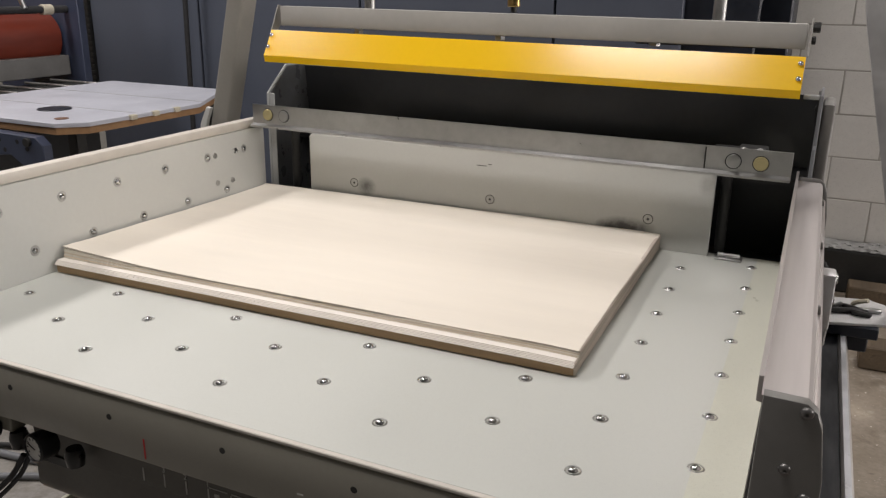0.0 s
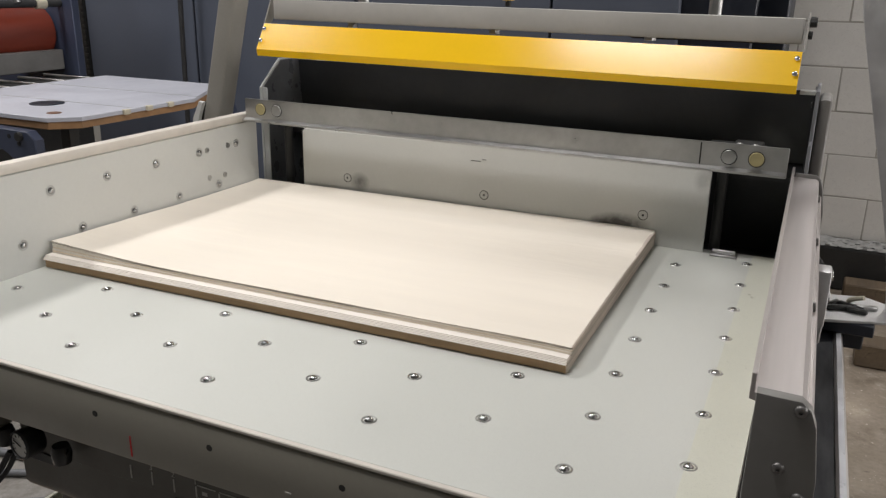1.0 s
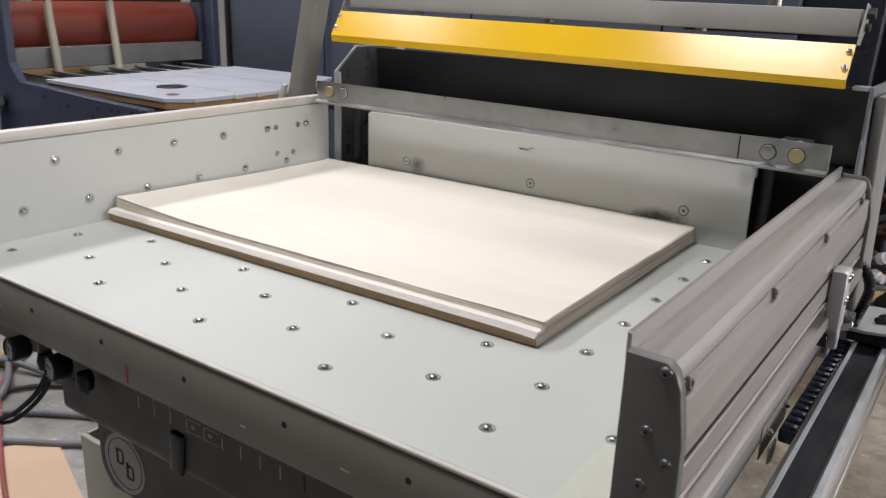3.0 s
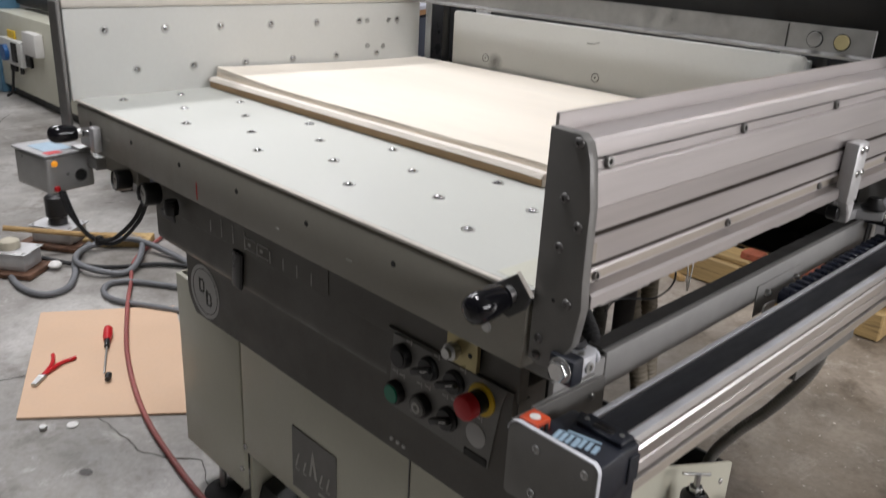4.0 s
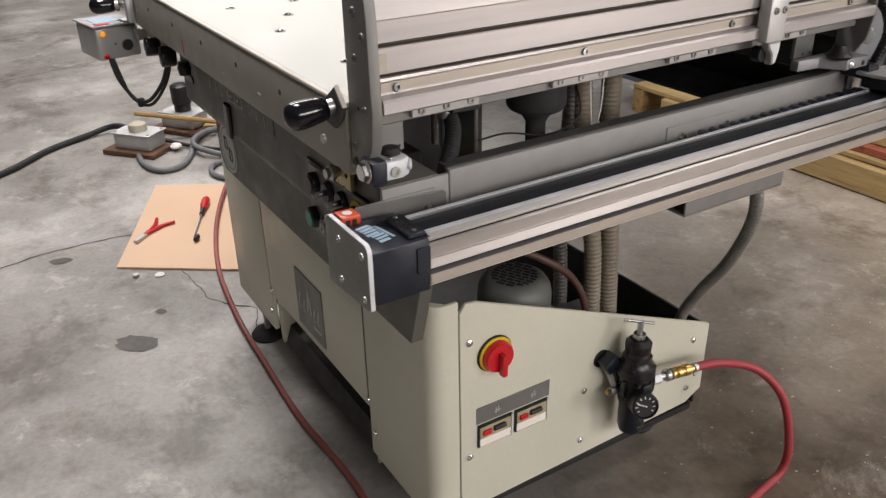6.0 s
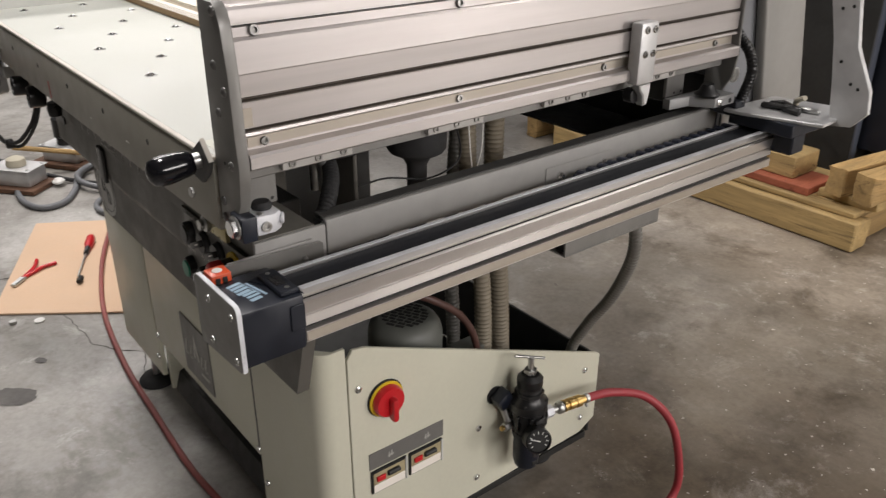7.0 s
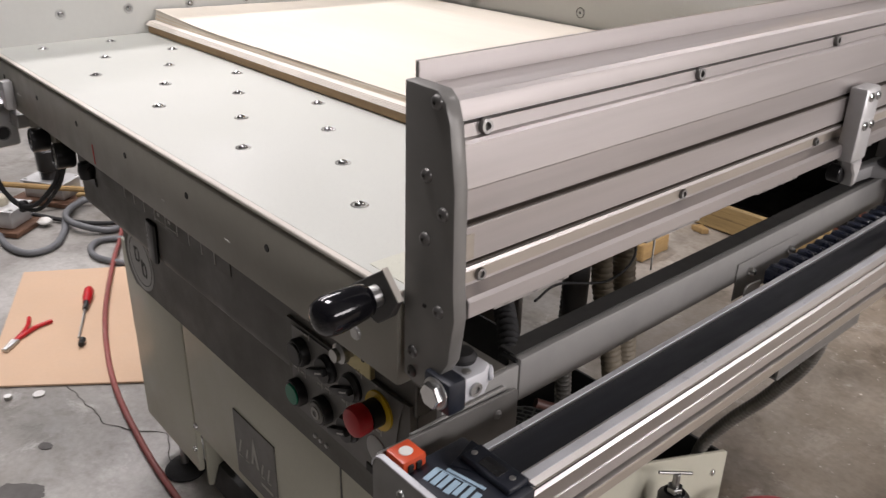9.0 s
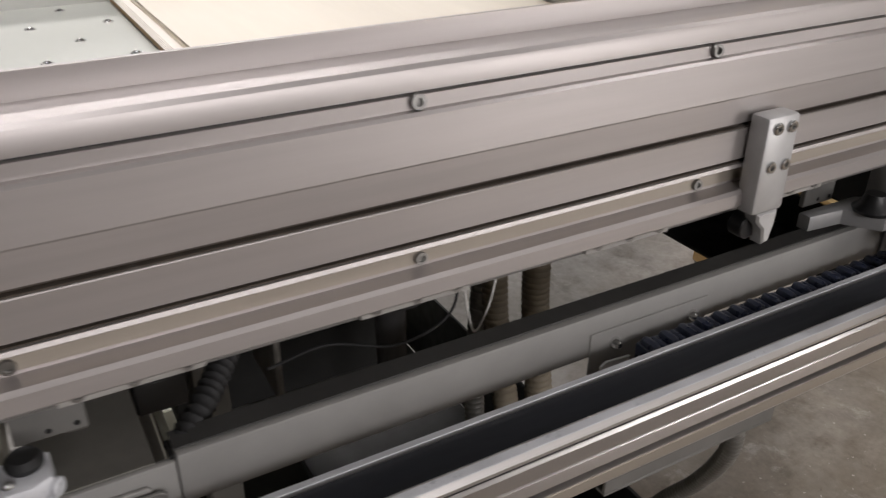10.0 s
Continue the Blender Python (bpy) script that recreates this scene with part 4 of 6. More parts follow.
badge = part("badge", turned([(0, 0.0), (0.056, 0.0), (0.056, 0.001), (0, 0.001)], on_band(-0.735, 0.550), 40), BADGE, cabinet, "round pale badge")
part("badge_rim", turned([(0.0465, 0.0011), (0.048, 0.0011), (0.048, 0.0015), (0.0465, 0.0015), (0.0465, 0.0011)], on_band(-0.733, 0.551), 40), DARK_STEEL, badge)
for dx, dz, w, h in ((-0.020, 0.010, 0.005, 0.028), (-0.012, 0.0225, 0.014, 0.004), (-0.012, -0.0025, 0.014, 0.004), (-0.004, 0.010, 0.004, 0.020), (0.008, 0.000, 0.005, 0.012), (0.006, -0.012, 0.005, 0.028), (0.014, 0.000, 0.014, 0.004), (0.014, -0.0245, 0.014, 0.004), (0.022, -0.012, 0.004, 0.020)):
    part("badge_bar", box(-w / 2, w / 2, -h / 2, h / 2, 0, 0.0008, 0, m=on_band(-0.733 + dx, 0.551 + dz, 0.001)), DARK_STEEL, badge)
slot = part("slot_cover", box(-0.0145, 0.0145, -0.034, 0.034, 0, 0.007, 0.0048, 3, m=on_band(-0.503, 0.688) @ pose(0, 0, 0, 0, 0, -6)), BLACK, cabinet, "black slot cover")
part("fascia_recess", box(-0.028, 0.028, -0.008, 0.008, 0, 0.003, 0.0028, m=on_band(-0.755, 0.714)), BLACK, cabinet)
console = [(-0.0296, 0.739), (-0.0296, 0.612), (0.030, 0.594), (0.030, 0.739)]
part("console", prism(console, "x", -0.108, 0.116, 0.0004), BAND, cabinet, "proud console behind the controls")
bm = prism([(-0.112, -0.058), (-0.104, 0.052), (0.098, 0.056), (0.090, 0.030), (0.076, -0.062)], "z", 0.0005, 0.0015, 0.0003, m=on_front(0.0, 0.676))
board = part("control_plate", bm, PLATE, cabinet, "grey control plate with printed symbols")


def knob(x, z, lever, tint=None, ang=-65):
    m = on_front(x, z, 0.001)
    if lever:
        ob = part("rotary_knob", turned([(0, 0), (0.0165, 0), (0.0165, 0.004), (0.0145, 0.006), (0.0140, 0.009), (0, 0.010)], m), BLACK, cabinet)
        part("lever", box(-0.0045, 0.0045, -0.024, 0.013, 0.006, 0.016, 0.002, 2, m=m @ pose(0, 0, 0, 0, 0, ang)), BLACK, ob)
        part("pointer", box(-0.0009, 0.0009, -0.002, 0.011, 0.0158, 0.0166, 0, m=m @ pose(0, 0, 0, 0, 0, ang)), WHITE, ob)
    else:
        ob = part("push_button", turned([(0, 0), (0.0168, 0), (0.0168, 0.008), (0.0150, 0.011), (0.0132, 0.011), (0.0132, 0.008), (0, 0.008)], m), BLACK, cabinet)
        part("button_face", turned([(0, 0.0082), (0.0130, 0.0082), (0.0130, 0.0120), (0.0120, 0.0130), (0, 0.0135)], m), tint or BLACK, ob)
    return ob


knob(-0.083, 0.703, False)
knob(-0.032, 0.706, True)
knob(0.014, 0.707, True)
knob(-0.094, 0.644, False, GREEN)
lamp = knob(-0.042, 0.648, False, PLATE)
part("lamp_ring", turned([(0.004, 0.0132), (0.0078, 0.0132), (0.0078, 0.0142), (0.004, 0.0142), (0.004, 0.0132)], on_front(-0.042, 0.648, 0.001)), PRINT, lamp)
knob(0.006, 0.651, True)
m = on_front(0.060, 0.704, 0.001)
ring = part("stop_collar", turned([(0, 0), (0.0215, 0), (0.0215, 0.003), (0.012, 0.004), (0.012, 0.020), (0, 0.020)], m), SIGNAL, cabinet, "yellow collar of the stop button")
part("stop_neck", turned([(0.0125, 0.0042), (0.015, 0.0042), (0.015, 0.018), (0.0125, 0.018)], m), BLACK, ring)
part("stop_button", turned([(0, 0.018), (0.0135, 0.018), (0.0158, 0.020), (0.0162, 0.031), (0.0145, 0.0345), (0.009, 0.0365), (0, 0.037)], m), RED, ring, "red mushroom stop button")
part("blank_disc", turned([(0, 0), (0.0165, 0), (0.0165, 0.0015), (0.015, 0.002), (0, 0.002)], on_front(0.054, 0.651, 0.001)), BADGE, cabinet)
for x, z in ((-0.074, 0.727), (-0.022, 0.728), (0.024, 0.729), (-0.100, 0.674), (-0.086, 0.673), (-0.052, 0.676), (-0.036, 0.678), (-0.004, 0.680), (0.012, 0.681), (-0.062, 0.628), (0.042, 0.675), (0.056, 0.677)):
    m = on_front(x, z, 0.0012)
    bm = box(-0.0035, 0.0035, -0.0012, 0.0012, 0, 0.0006, 0, m=m)
    box(0.0050, 0.0068, -0.004, 0.003, 0, 0.0006, 0, bm=bm, m=m)
    part("symbol", bm, PRINT, board)
for k in range(3):
    part("rivet", turned([(0, 0), (0.004, 0), (0.003, 0.002), (0, 0.002)], on_band(-0.165 + 0.014 * k, 0.507), 12), STEEL, cabinet)
part("fascia_notch", box(-0.02, 0.02, -0.006, 0.006, 0, 0.003, 0.0028, m=on_front(0.055, 0.620)), INK, cabinet)
part("fascia_notch", box(-0.016, 0.016, -0.005, 0.005, 0, 0.003, 0.0024, m=on_band(0.082, 0.728)), INK, cabinet)
catch = part("zinc_plate", box(0.010, 0.062, -0.0365, -0.0298, 0.743, 0.783, 0.001), ZINC, cabinet, "yellow zinc catch plate")
part("catch_stud", lathe([(0, 0), (0.008, 0), (0.008, 0.005), (0.011, 0.007), (0.011, 0.013), (0.007, 0.015), (0.007, 0.020), (0, 0.020)], (0.028, -0.0365, 0.763), (0, -1, 0), 20), STEEL, catch)
part("catch_hole", rod((0.051, -0.0366, 0.763), (0, -1, 0), 0.0035, 0.0008, 12), INK, catch)

# ---- gauges at the front ----
def gauge(at, axis, r, label, group):
    ob = thing("pressure_gauge", at, label, "gauge", group)
    w = Vector(axis).normalized()
    a = Vector(at)
    part("case", lathe([(0, -0.028), (r * 0.9, -0.028), (r, -0.024), (r, 0.0), (r * 0.88, 0.002), (r * 0.84, -0.002), (0, -0.002)], a, w, 28), BLACK, ob)
    dial = part("dial", lathe([(0, -0.0018), (r * 0.83, -0.0018), (r * 0.83, -0.001), (0, -0.001)], a, w, 28), WHITE if group.startswith("gauges") else INK, ob)
    m = turn_to(a + w * -0.0008, w)
    for k in range(9):
        ang = math.radians(-125 + 250 * k / 8)
        bm = box(-r * 0.03, r * 0.03, r * 0.55, r * 0.75, 0, 0.0004, 0, m=m @ Matrix.Rotation(ang, 4, "Z"))
        part("dial_mark", bm, INK if group.startswith("gauges") else WHITE, dial)
    part("needle", box(-r * 0.04, r * 0.04, -r * 0.15, r * 0.62, 0.0004, 0.001, 0, m=m @ Matrix.Rotation(math.radians(70), 4, "Z")), INK if group.startswith("gauges") else WHITE, dial)
    return ob


gauge((-0.728, -0.078, 0.772), (-0.1, -1, 0.05), 0.021, "black round air gauge with a pale dial", "gauges under the table")
gauge((-0.838, -0.082, 0.772), (-0.1, -1, 0.05), 0.020, "black round air gauge with a pale dial", "gauges under the table")
gauge_bar = thing("gauge_bracket", (-0.86, -0.05, 0.77), "grey steel bracket behind the gauges", "bracket")
part("bar", box(-0.98, -0.80, -0.055, -0.030, 0.765, 0.8095, 0.002), APRON, gauge_bar)
for x in (-0.69, -0.80):
    part("fitting", lathe([(0, 0), (0.011, 0), (0.014, 0.012), (0.012, 0.026), (0, 0.026)], (x, -0.045, 0.765), (0, 0, -1), 16), BLACK, gauge_bar)

# ---- control box at the far corner ----
cbox = thing("control_box", (-1.04, -0.11, 0.72), "small grey steel control box with lit orange lamp", "control box")
turn_box = Matrix.Translation((-0.975, -0.11, 0)) @ Matrix.Rotation(0.16, 4, "Z") @ Matrix.Translation((0.975, 0.11, 0))
part("case", box(-1.095, -0.975, -0.160, -0.062, 0.724, 0.797, 0.007, 3, m=turn_box), GREY_BOX, cbox)
part("lid", box(-1.098, -0.972, -0.163, -0.059, 0.7972, 0.8015, 0.0015, m=turn_box), GREY_LID, cbox)
part("port", lathe([(0.0115, 0.0), (0.0135, 0.0), (0.0135, 0.0015), (0.0115, 0.0015), (0.0115, 0.0)], turn_box @ Vector((-0.975, -0.092, 0.752)), turn_box.to_3x3() @ Vector((1, 0, 0)), 24), PLATE, cbox)
part("port_hole", rod(turn_box @ Vector((-0.9755, -0.092, 0.752)), turn_box.to_3x3() @ Vector((1, 0, 0)), 0.0118, 0.0012, 24), INK, cbox)
LAMP_LIT = bpy.data.materials.new("lit_orange_lamp")
LAMP_LIT.use_nodes = True
glow = LAMP_LIT.node_tree.nodes["Principled BSDF"]
glow.inputs["Base Color"].default_value = (0.7, 0.25, 0.02, 1)
glow.inputs["Emission Color"].default_value, glow.inputs["Emission Strength"].default_value = (1.0, 0.38, 0.02, 1), 0.45
for name, z, mt in (("lamp", 0.783, LAMP_LIT), ("red_lamp", 0.733, RED)):
    at = turn_box @ Vector((-0.975, -0.143, z))
    part(name, lathe([(0, 0), (0.0062, 0), (0.0062, 0.002), (0.0045, 0.0045), (0, 0.0055)], at, turn_box.to_3x3() @ Vector((1, 0, 0)), 16), mt, cbox, "lit orange signal lamp" if name == "lamp" else "red signal lamp")
for z in (0.768, 0.757, 0.747):
    part("mark", rod(turn_box @ Vector((-0.975, -0.143, z)), turn_box.to_3x3() @ Vector((1, 0, 0)), 0.0022, 0.0006, 10), PRINT, cbox)
part("lid_label", box(-1.070, -1.000, -0.145, -0.090, 0.8016, 0.8024, 0, m=turn_box), LABEL_BLUE, cbox)
part("red_strip", box(-0.998, -0.978, -0.152, -0.122, 0.8016, 0.8026, 0, m=turn_box), RED, cbox)
part("latch_tab", box(-1.000, -0.972, -0.092, -0.058, 0.8016, 0.8060, 0.001, m=turn_box), ALU_CAST, cbox)
part("cable", tube([(-0.970, -0.137, 0.728), (-0.955, -0.132, 0.690), (-0.93, -0.120, 0.660), (-0.89, -0.108, 0.645), (-0.85, -0.09, 0.655), (-0.80, -0.07, 0.70), (-0.775, -0.06, 0.74)], 0.0042, 8), RUBBER, cbox)
part("cable", tube([(-0.972, -0.130, 0.726), (-0.950, -0.122, 0.676), (-0.92, -0.115, 0.648), (-0.88, -0.10, 0.638), (-0.84, -0.085, 0.650), (-0.79, -0.065, 0.70), (-0.765, -0.055, 0.745)], 0.0036, 8), RUBBER, cbox)
part("cable_tie", box(-0.893, -0.881, -0.112, -0.096, 0.632, 0.652, 0.003), BLACK, cbox)
part("arm", box(-0.985, -0.94, -0.075, -0.05, 0.765, 0.79, 0.002), STEEL, cbox)

# ---- linear drive along the side ----
drive = thing("linear_drive", (0.25, 0.37, 0.70), "aluminium linear belt drive with a black motor box", "linear drive")
profile = [(0.222, 0.722), (0.284, 0.713), (0.289, 0.716), (0.289, 0.7295), (0.281, 0.7305), (0.281, 0.7350), (0.2885, 0.7365), (0.2875, 0.7475), (0.2855, 0.7485), (0.2855, 0.7495), (0.2875, 0.7505), (0.2885, 0.7655), (0.2845, 0.7675), (0.2845, 0.7690),
           (0.2865, 0.7705), (0.2865, 0.7735), (0.283, 0.7775), (0.2755, 0.7785), (0.2715, 0.7765), (0.271, 0.771), (0.236, 0.771), (0.236, 0.7775), (0.2315, 0.7775), (0.230, 0.770), (0.222, 0.768)]
part("profile", prism(profile, "y", -0.052, 0.850, 0.0004), ALU_BRIGHT, drive, "brushed aluminium rail profile", 22)
# pale strip laid on the lip, lighter than the profile
part("upper_lip", box(0.2750, 0.2836, -0.051, 0.849, 0.7780, 0.7791, 0.0004), CAST_PALE, drive, "pale strip on the upper lip")
part("belt", box(0.2362, 0.2708, -0.051, 0.849, 0.7705, 0.7745, 0.0006), BELT, drive, "black drive belt")
part("edge_strip", box(0.2302, 0.2365, -0.051, 0.849, 0.7772, 0.7790, 0.0006), CAST_PALE, drive, "pale edge strip beside the belt")
# dark strips painted into the two grooves for their shade
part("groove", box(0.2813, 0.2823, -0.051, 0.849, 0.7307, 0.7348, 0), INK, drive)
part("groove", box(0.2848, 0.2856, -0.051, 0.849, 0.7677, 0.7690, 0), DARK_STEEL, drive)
part("lower_strip", box(0.2885, 0.2897, -0.051, 0.849, 0.7172, 0.7285, 0.0004), ALU_TAN, drive, "tan stained lower face")
for ob in [o for o in bpy.data.objects if o.parent == drive]:
    ob.rotation_euler[2] = 0.0105
motor_box = part("motor_box", box(0.214, 0.2965, -0.126, -0.0525, 0.712, 0.7775, 0.003, 2), CASTING, drive, "black motor box")
bm = prism([(-0.086, 0.236), (-0.052, 0.2965), (-0.052, 0.224)], "z", 0.7776, 0.7785, 0.0003, m=Matrix(((0, 1, 0, 0), (1, 0, 0, 0), (0, 0, 1, 0), (0, 0, 0, 1))))
part("box_seam", bm, CASTING, motor_box)
part("box_top", box(0.236, 0.290, -0.076, -0.0535, 0.7776, 0.7835, 0.0015), CASTING, motor_box)
part("box_window", box(0.252, 0.274, -0.072, -0.060, 0.7836, 0.7842, 0.0002), BLACK, motor_box)
part("box_side_lip", box(0.2966, 0.2985, -0.070, -0.053, 0.738, 0.768, 0.0008), CASTING, motor_box)
for x, y in ((0.242, -0.066), (0.282, -0.064)):
    part("box_screw", rod((x, y, 0.7835), (0, 0, 1), 0.0028, 0.001, 12), STEEL, motor_box)
slant = Matrix.Translation((0.256, -0.100, 0)) @ Matrix.Rotation(0.20, 4, "Z")
rows = random.Random(11)
for k in range(7):
    x = -0.024 + 0.0068 * k
    part("label_bar", box(x, x + rows.uniform(0.004, 0.0060), -0.008 + rows.uniform(-0.001, 0.002), 0.007 + rows.uniform(-0.001, 0.003), 0.7776, 0.7781, 0, m=slant), LABEL_BLUE, motor_box, "pale blue worn print" if k == 0 else "")
part("label_line", box(-0.016, 0.020, 0.0115, 0.0145, 0.7776, 0.7781, 0, m=slant), LABEL_BLUE, motor_box)
part("label_line", box(-0.022, 0.010, 0.0090, 0.0100, 0.7776, 0.7781, 0, m=slant), LABEL_BLUE, motor_box)
arc = [math.radians(90 + 15 * k) for k in range(7)]
corner = [(0.208 + 0.0125 * math.cos(t), 0.7765 + 0.0125 * math.sin(t)) for t in arc]
plate_out = [(0.1955, 0.706), (0.200, 0.703), (0.296, 0.710), (0.3015, 0.714), (0.3030, 0.718), (0.3030, 0.782), (0.3012, 0.786), (0.297, 0.789)] + corner
end = part("end_plate", prism(plate_out, "y", -0.1310, -0.1265, 0.0006, 2), PLATE, drive, "grey end plate with bright edges")
rim_out = [(0.3038, 0.7135), (0.3038, 0.7822), (0.3018, 0.7868), (0.297, 0.7900)] + [(0.208 + 0.0136 * math.cos(t), 0.7765 + 0.0136 * math.sin(t)) for t in arc]
rim_in = [(0.208 + 0.0122 * math.cos(t), 0.7765 + 0.0122 * math.sin(t)) for t in arc[::-1]] + [(0.297, 0.7886), (0.3008, 0.7858), (0.3026, 0.7818), (0.3026, 0.7135)]
part("bright_edge", prism(rim_out + rim_in, "y", -0.1313, -0.1262, 0), CAST_PALE, end, "bare bright edge")
part("side_return", prism([(-0.1262, 0.716), (0.030, 0.728), (0.030, 0.776), (0.026, 0.779), (-0.1262, 0.7845)], "x", 0.1935, 0.1968, 0.0006), PLATE, drive, "folded side of the end plate")
for x, z in ((0.232, 0.771), (0.231, 0.720), (0.289, 0.7735), (0.290, 0.7215)):
    part("plate_screw", lathe([(0, 0), (0.0045, 0), (0.0042, 0.0015), (0.0026, 0.002), (0.0022, 0.0006), (0, 0.0006)], (x, -0.1310, z), (0, -1, 0), 14), STEEL, end)
sensor = part("sensor", box(0.199, 0.222, -0.121, -0.098, 0.776, 0.7885, 0.002, 2), ORANGE, drive, "orange limit sensor")
part("sensor_dot", rod((0.211, -0.110, 0.7885), (0, 0, 1), 0.0058, 0.0008, 18), WHITE, sensor)
for d in (0, 0.008):
    part("sensor_contact", box(0.2222, 0.2240, -0.117 + d, -0.112 + d, 0.778, 0.785, 0.0004), INK, sensor)
head = part("end_block", box(0.232, 0.318, 0.8505, 0.890, 0.742, 0.790, 0.003), CASTING, drive, "black end block")
part("end_screw", rod((0.285, 0.8505, 0.776), (0, -1, 0), 0.003, 0.001, 12), STEEL, head)
part("carriage", box(0.212, 0.330, 0.8205, 0.920, 0.7805, 0.8030, 0.002), CASTING, drive)
deck = part("deck_plate", prism([(0.212, 0.803), (0.240, 0.803), (0.366, 0.844), (0.360, 0.93), (0.315, 0.962), (0.220, 0.94)], "z", 0.8032, 0.8090, 0.001), ALU_CAST, drive, "chipped grey deck plate")
for x, y, ang, mt, ln in ((0.27, 0.865, 20, DARK_STEEL, 0.05), (0.29, 0.88, -30, BLACK, 0.05), (0.26, 0.885, 60, BLACK, 0.03), (0.315, 0.885, 10, STEEL, 0.04), (0.30, 0.86, -10, DARK_STEEL, 0.035)):
    bm = box(-ln / 2, ln / 2, -0.005, 0.005, 0, 0.010, 0.003, m=Matrix.Translation((x, y, 0.8091)) @ Matrix.Rotation(math.radians(ang), 4, "Z"))
    part("clip", bm, mt, deck)
part("loop", tube([(0.285, 0.90, 0.813), (0.288, 0.893, 0.822), (0.300, 0.885, 0.830), (0.309, 0.880, 0.834)], 0.0045, 8), STRAP, deck)
arm_shape = [(0.350, 0.795), (0.385, 0.800), (0.408, 0.826), (0.404, 0.862), (0.372, 0.925), (0.352, 1.04), (0.318, 1.18), (0.285, 1.32), (0.262, 1.42), (0.212, 1.42), (0.232, 1.32), (0.272, 1.16), (0.303, 1.04), (0.330, 0.93), (0.341, 0.865)]
part("upright", prism(arm_shape, "y", 0.892, 0.902, 0.001), ALU_CAST, drive, "pale grey upright arm plate")
for x, z in ((0.350, 0.90), (0.372, 0.868), (0.385, 0.862), (0.335, 0.98), (0.352, 0.985)):
    part("upright_hole", rod((x, 0.892, z), (0, -1, 0), 0.0028, 0.001, 10), INK, drive)
part("upright_web", prism([(0.9025, 0.810), (0.935, 0.810), (0.9025, 0.98)], "x", 0.352, 0.358, 0.001), ALU_CAST, drive)

# ---- frame beam behind the drive ----
beam = thing("frame_beam", (0.17, 0.4, 0.70), "grey painted steel frame beam beside the cabinet", "frame beam")
part("web", box(0.178, 0.1945, 0.044, 0.845, 0.757, 0.8030, 0.003, 2), BEAM, beam)
# top face set darker than the web
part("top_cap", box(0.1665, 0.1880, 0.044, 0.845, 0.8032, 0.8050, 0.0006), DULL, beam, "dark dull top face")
part("near_web", box(0.186, 0.1935, -0.050, 0.0435, 0.70, 0.7980, 0.002, 2), BEAM, beam)
part("near_plate", prism([(-0.086, 0.70), (0.024, 0.70), (0.024, 0.783), (0.021, 0.786), (-0.086, 0.786)], "x", 0.1938, 0.1978, 0.0008), BEAM, beam)
part("notch", box(0.172, 0.1915, 0.040, 0.0438, 0.7990, 0.8022, 0.0005), INK, beam)
part("near_top", box(0.060, 0.190, -0.050, 0.030, 0.7982, 0.8000, 0.0005), COVER, beam, "dull olive cover plate")
dome_screw("screw", (0.2035, 0.007, 0.766), (1, 0, 0), 0.0045, 0.0035, beam)
part("chain_plate", prism([(0.4155, 0.735), (0.562, 0.735), (0.562, 0.784), (0.4155, 0.784)], "x", 0.1948, 0.1965, 0.0006), BEAM, beam)
for y in (0.4445, 0.542):
    dome_screw("screw", (0.1965, y, 0.7675), (1, 0, 0), 0.0062, 0.008, beam, CHROME)
part("far_block", box(0.170, 0.20, 0.8455, 0.87, 0.73, 0.79, 0.002), ALU_CAST, beam)
# shelf in near black, the shade under the table put into its colour
bm = box(-0.86, 0.168, 0.681, 0.826, 0.741, 0.745, 0.001)
box(-0.86, 0.168, 0.8265, 0.832, 0.70, 0.790, 0.001, bm=bm)
part("rear_shelf", bm, DARK_STEEL, beam, "rear steel shelf coloured dark for the table's shade")
bm = box(0.222, 0.290, 0.365, 0.570, 0.6905, 0.6935, 0.0006)
box(0.2865, 0.290, 0.365, 0.570, 0.6938, 0.7155, 0.0006, bm=bm)
box(0.222, 0.2255, 0.365, 0.570, 0.6938, 0.7155, 0.0006, bm=bm)
part("channel", bm, PLATE, beam, "grey steel channel under the drive")
part("channel_bore", box(0.2257, 0.2863, 0.372, 0.376, 0.6938, 0.7150, 0), INK, beam)

beam.matrix_basis = Matrix.Translation((-0.006, -0.003, -0.004)) @ turn_m @ Matrix.Translation(ORIGIN[beam.name])

chain = thing("cable_chain", (0.21, 0.6, 0.735), "dark blue-black plastic cable chain lying beside the beam", "cable chain")
for k in range(17):
    y = 0.456 + 0.0225 * k
    z = 0.744 + 0.0003 * k
    bm = box(0.1965, 0.2225, y, y + 0.0222, z, z + 0.0225, 0.004, 2)
    box(0.1985, 0.2205, y + 0.002, y + 0.0135, z + 0.015, z + 0.0285, 0.005, 2, bm=bm)
    box(0.1995, 0.2195, y + 0.0145, y + 0.0215, z + 0.015, z + 0.0255, 0.003, 2, bm=bm)
    rod((0.2225, y + 0.0075, z + 0.012), (1, 0, 0), 0.0075, 0.0022, 12, bm=bm)
    part("link", bm, CHAIN, chain)
bm = prism([(0.418, 0.726), (0.440, 0.722), (0.452, 0.735), (0.452, 0.752), (0.424, 0.754), (0.418, 0.75)], "x", 0.1945, 0.1975, 0.0006)
part("anchor", bm, ALU_CAST, chain)

